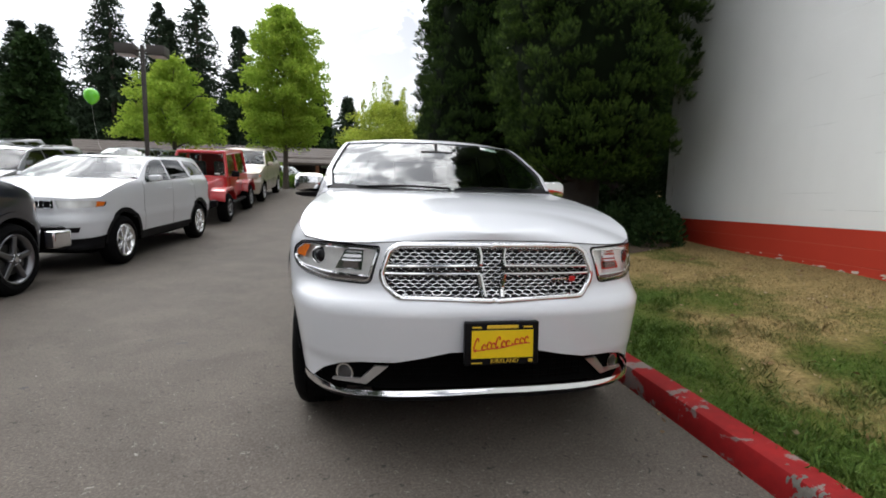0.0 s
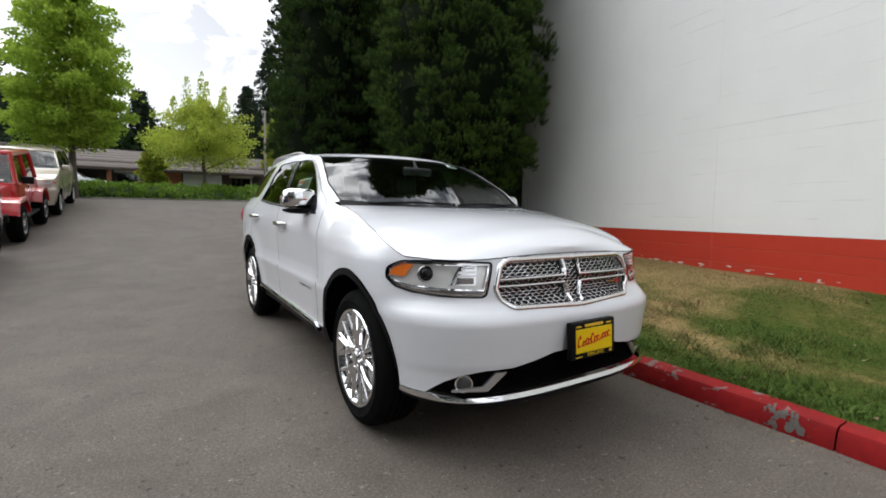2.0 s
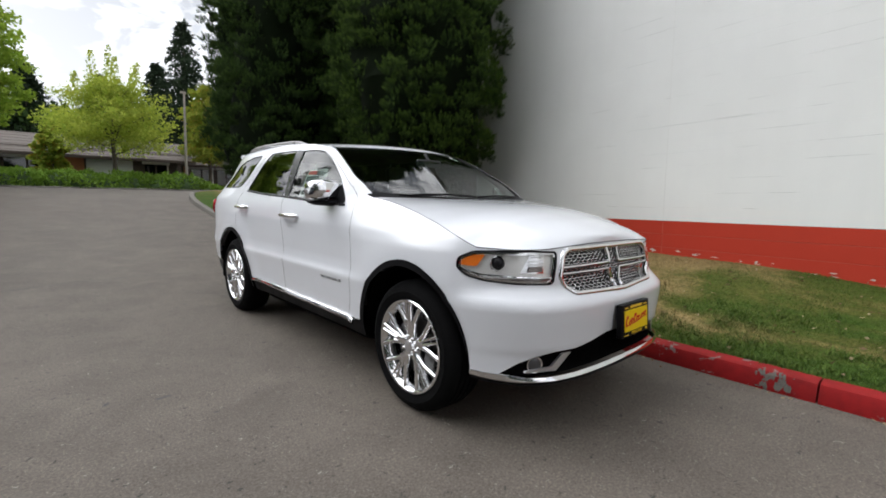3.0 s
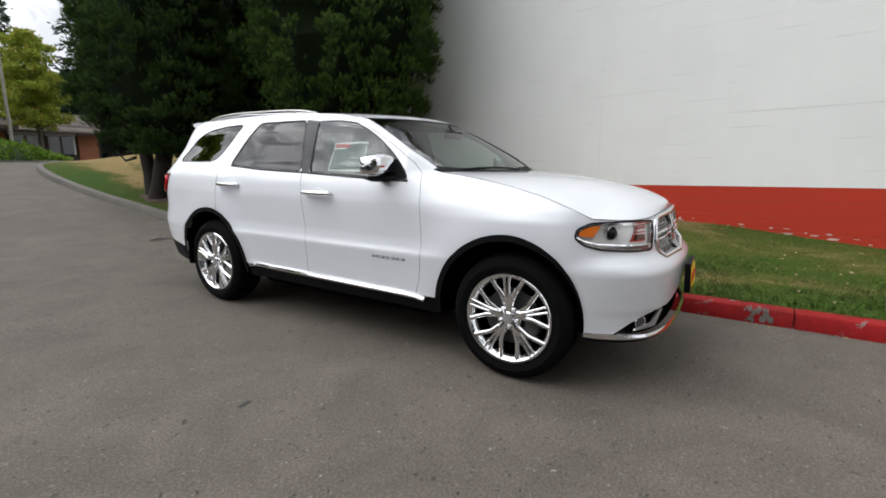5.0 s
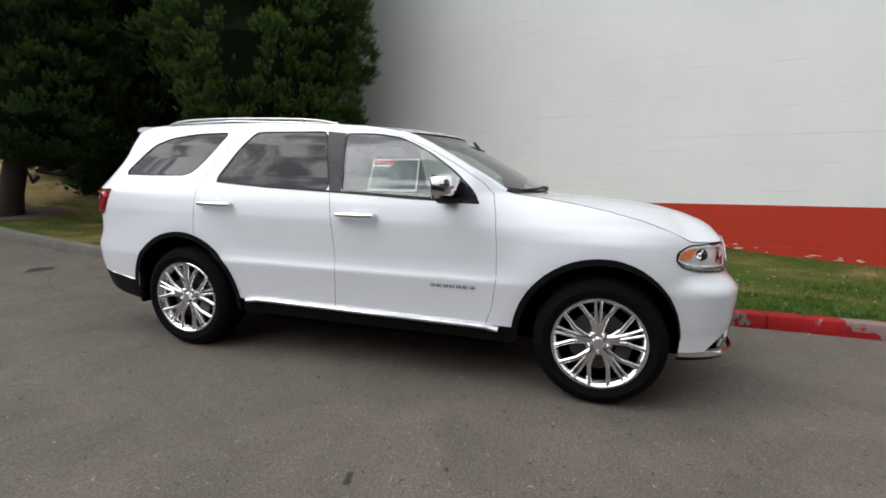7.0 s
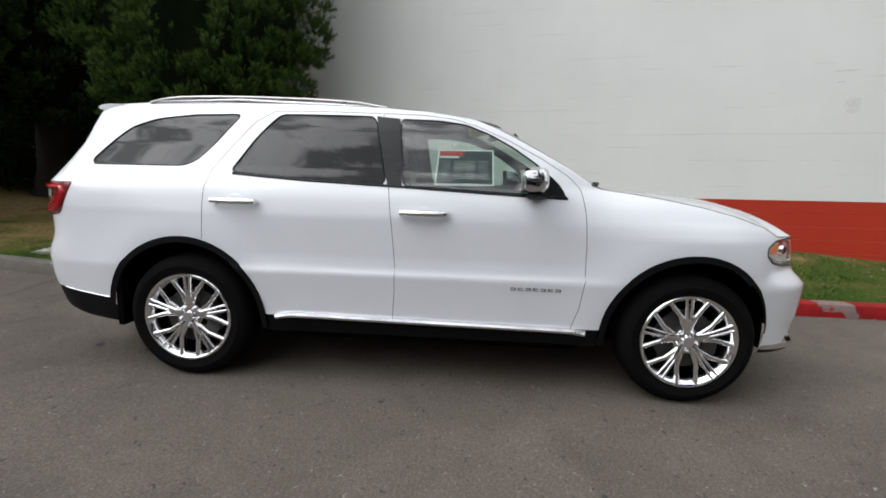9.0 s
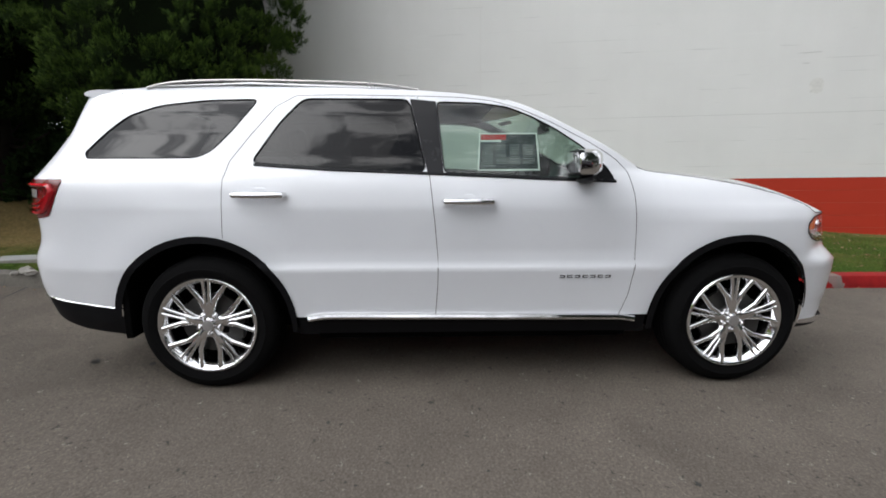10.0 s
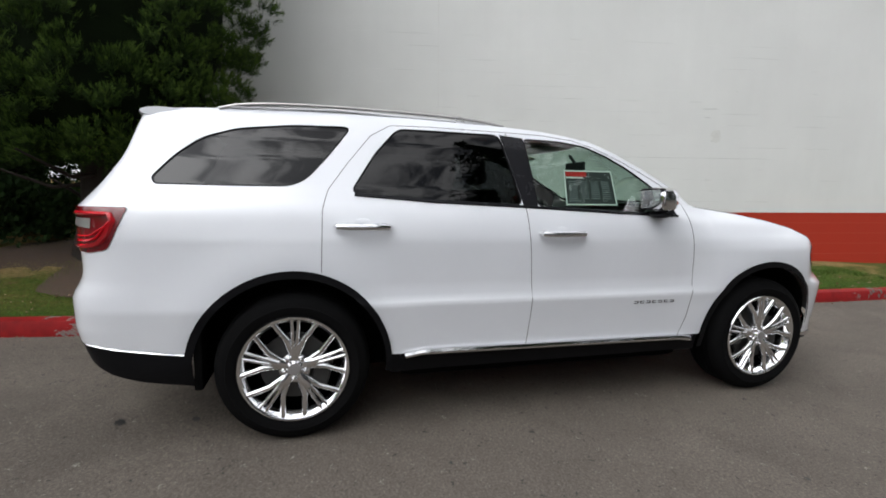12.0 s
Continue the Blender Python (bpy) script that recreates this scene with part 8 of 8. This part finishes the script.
far_kerb = tagged(part("hedge_kerb", (lambda b: (add_grid(b, [[(x, 22.45 + 0.012 * x, 1.2), (x, 22.45 + 0.012 * x, 1.36), (x, 22.6 + 0.012 * x, 1.37), (x, 22.6 + 0.012 * x, 1.2)] for x in np.linspace(-30, 4.6, 30)]), b)[1])(bmesh.new()), CONCRETE), "pale concrete kerb before the hedge", "kerb", kind="structure")
far_kerb.matrix_basis = ASKEW
rows = [[(x, y, ground_z(x, y) + 0.06 + 0.02 * math.sin(x)) for x in np.linspace(-34, 4.4, 40)] for y in (22.6, 24, 26, 28, 29.5)]
bm = bmesh.new()
add_grid(bm, rows)
tagged(part("verge", bm, LAWN), "grass verge round the hedge", "lawn", kind="structure").matrix_basis = ASKEW

# ---- tall trees behind the camera, seen in the windows ----
for x, y, h, r in ((-14.5, -6.5, 27, 5.0), (-13.0, -11.5, 26, 5.0), (-9.0, -15.5, 22, 4.6), (-20.0, -9.0, 24, 5.0)):
    fir(x, y, h, r, 31, 46, 0.0)

# ---- wall blocks: each proud of its joints, with a control joint ----
JOINT_Y = 0.9


def block_mesh(name, material, length, raked=0.0, d=0.003):
    bm = bmesh.new()
    a, h = length / 2, COURSE / 2 - raked
    fr_ = [(0.0, -a, -h + d), (0.0, a, -h + d), (0.0, a, h - d), (0.0, -a, h - d)]
    back = 0.0044 if raked > 0.002 else 0.0018 if d > 0.001 else 0.0002
    bk = [(back, -a, -h), (back, a, -h), (back, a, h), (back, -a, h)]
    f, b = [bm.verts.new(p) for p in fr_], [bm.verts.new(p) for p in bk]
    bm.faces.new(f[::-1])
    for k in range(4):
        bm.faces.new((f[k], f[(k + 1) % 4], b[(k + 1) % 4], b[k]))
    bmesh.ops.recalc_face_normals(bm, faces=bm.faces)
    me = bpy.data.meshes.new(name)
    bm.to_mesh(me)
    bm.free()
    me.materials.append(material)
    return me


white_me, red_me, flush_me = block_mesh("block", WALL_WHITE, BLOCK, 0.0009), block_mesh("block", WALL_RED, BLOCK, 0.0028), block_mesh("block", WALL_WHITE, BLOCK, 0.0, 0.0004)
rest = {0: ([], []), 1: ([], [])}
r_lo, r_hi = -6, int(TOP / COURSE)
for r in range(r_lo, r_hi):
    z = (r + 0.5) * COURSE
    red = r < 0
    shift = 0.5 * BLOCK * (r % 2)
    for half in (-1, 1):
        y = JOINT_Y + half * (0.005 + BLOCK / 2) - (shift if half < 0 else -shift)
        if shift:
            for q in (0,):
                yy = JOINT_Y + half * (0.005 + BLOCK / 4)
                vs_, fs_ = rest[int(red)]
                k = len(vs_)
                a, h, o = BLOCK / 4, COURSE / 2 - (0.0028 if red else 0.0), rng.uniform(-0.0003, 0.0003)
                vs_ += [(o, yy - a, z - h), (o, yy + a, z - h), (o, yy + a, z + h), (o, yy - a, z + h)]
                fs_.append((k + 3, k + 2, k + 1, k))
        while Y0 < y < Y1:
            o = rng.uniform(-0.0003, 0.0003)
            if -5.2 < y < 1.4 and -4 <= r < 13:
                # most joints of the white part are filled with paint, a few are open for a block or two
                open_joint = noise.noise((0.55 * y, 1.7 * r, 3.0)) > 0.2
                ob = new("block", red_me if red else white_me if open_joint else flush_me)
                ob.parent = wall_east
                ob.location = (o if red or open_joint else 0.0, y, z)
            else:
                vs_, fs_ = rest[int(red)]
                k = len(vs_)
                a, h = BLOCK / 2, COURSE / 2 - (0.0028 if red else 0.0)
                vs_ += [(o, y - a, z - h), (o, y + a, z - h), (o, y + a, z + h), (o, y - a, z + h)]
                fs_.append((k + 3, k + 2, k + 1, k))
            y += half * BLOCK
for red in (0, 1):
    ob = link("block_rest", *rest[red], WALL_RED if red else WALL_WHITE, wall_east, smooth=False)
    ob["kind"] = "stuff"
bm = bmesh.new()
add_box(bm, (0.001, JOINT_Y - 0.0045, 0.0), (0.006, JOINT_Y + 0.0045, TOP))
part("control_joint", bm, plain("sealant", (0.72, 0.72, 0.69), 0.8), wall_east, smooth=False)
# a round repair and pale paint losses along the foot of the wall
bm = bmesh.new()
vs = [bm.verts.new((-0.006, -4.33 + (0.105 + 0.02 * noise.noise((math.cos(a) * 2, math.sin(a) * 2, 5))) * math.cos(a), 1.42 + (0.12 + 0.025 * noise.noise((math.cos(a) * 2, math.sin(a) * 2, 9))) * math.sin(a))) for a in np.linspace(0, 2 * math.pi, 23)[:-1]]
bm.faces.new(vs)
tagged(part("wall_patch", bm, plain("rough_patch_mortar", (0.7, 0.7, 0.665), 0.9, vary=0.12, scale=22, fine=30, bump=1.0), wall_east), "rough round repair patch")
# hairline gaps where the paint has opened along the courses, a few bridged by a paler smear
GAP, SMEAR = plain("open_joint_shadow", (0.4, 0.4, 0.375), 0.9, vary=0.2), plain("paint_smear", (0.83, 0.835, 0.81), 0.7, vary=0.05)


def add_hairline(bm, y0, y1, z, thick, wave):
    n = max(4, int((y1 - y0) / 0.05))
    rows = []
    for k in range(n + 1):
        t = k / n
        y, w = y0 + (y1 - y0) * t, thick * (0.25 + 0.75 * math.sin(math.pi * t) ** 0.5) * (0.7 + 0.6 * abs(noise.noise((y0 * 7 + t * 6, z * 9, 1))))
        zz = z + wave * noise.noise((y * 3, z * 5, 2))
        rows.append([(-0.0021, y, zz - w / 2), (-0.0021, y, zz + w / 2)])
    add_grid(bm, rows)


dark_lines, pale_lines = bmesh.new(), bmesh.new()
add_hairline(dark_lines, -5.6, -1.1, 5 * COURSE, 0.0045, 0.004)
for k in range(120):
    z = COURSE * rng.integers(1, 16)
    y0 = rng.uniform(-7.0, 2.0)
    pale = rng.random() < 0.3
    add_hairline(pale_lines if pale else dark_lines, y0, y0 + rng.uniform(0.08, 0.75), z + rng.uniform(-0.002, 0.002), rng.uniform(0.002, 0.0045), 0.004)
# the outline of a square repair and the ragged rim of the round one
for y0, y1, z in ((-4.36, -4.02, 1.92), (-4.2, -4.08, 1.76), (-4.42, -4.28, 1.515), (-4.3, -4.24, 1.325), (-4.41, -4.36, 1.325)):
    add_hairline(dark_lines, y0, y1, z, 0.009, 0.012)
for bm, m, name in ((dark_lines, GAP, "open_joint"), (pale_lines, SMEAR, "paint_smear")):
    part(name, bm, m, wall_east)["kind"] = "stuff"
CHIP = plain("bare_block_face", (0.55, 0.5, 0.45), 0.9, vary=0.3, scale=20, bump=0.4)
for k in range(46):
    y = rng.uniform(-4.2, 3.2)
    wz_ = float(curve_at(WALL_FOOT, y)) - 0.985 - WALL_PITCH * y + rng.uniform(0.0, 0.07)
    n = 9
    w, h = rng.uniform(0.01, 0.06), rng.uniform(0.004, 0.014)
    bm = bmesh.new()
    bm.faces.new([bm.verts.new((-0.004, y + w * (0.6 + 0.6 * rng.random()) * math.cos(a), wz_ + h * (0.5 + rng.random()) * math.sin(a))) for a in np.linspace(0, 2 * math.pi, n + 1)[:-1]])
    part("paint_chip", bm, CHIP, wall_east)
bm = bmesh.new()
add_box(bm, (-0.05, Y0, TOP), (0.3, Y1 + 0.05, TOP + 0.12), 0.01)
part("coping", bm, FASCIA, wall_east)
bm = bmesh.new()
add_box(bm, (0.0, Y1 - 0.002, -1.3), (12.0, Y1 + 0.2, TOP))
add_box(bm, (11.8, Y0, -1.3), (12.0, Y1, TOP))
add_box(bm, (0.0, Y0 - 0.2, -1.3), (12.0, Y0, TOP))
tagged(part("wall_north", bm, WALL_WHITE, None, smooth=False), "white painted end and rear walls of the building", "wall", kind="structure").matrix_basis = WALL
bm = bmesh.new()
add_box(bm, (0.0, Y0, TOP - 0.15), (12.0, Y1, TOP - 0.02))
tagged(part("flat_roof", bm, CONCRETE, None, smooth=False), "flat roof of the block building", "roof", kind="structure").matrix_basis = WALL
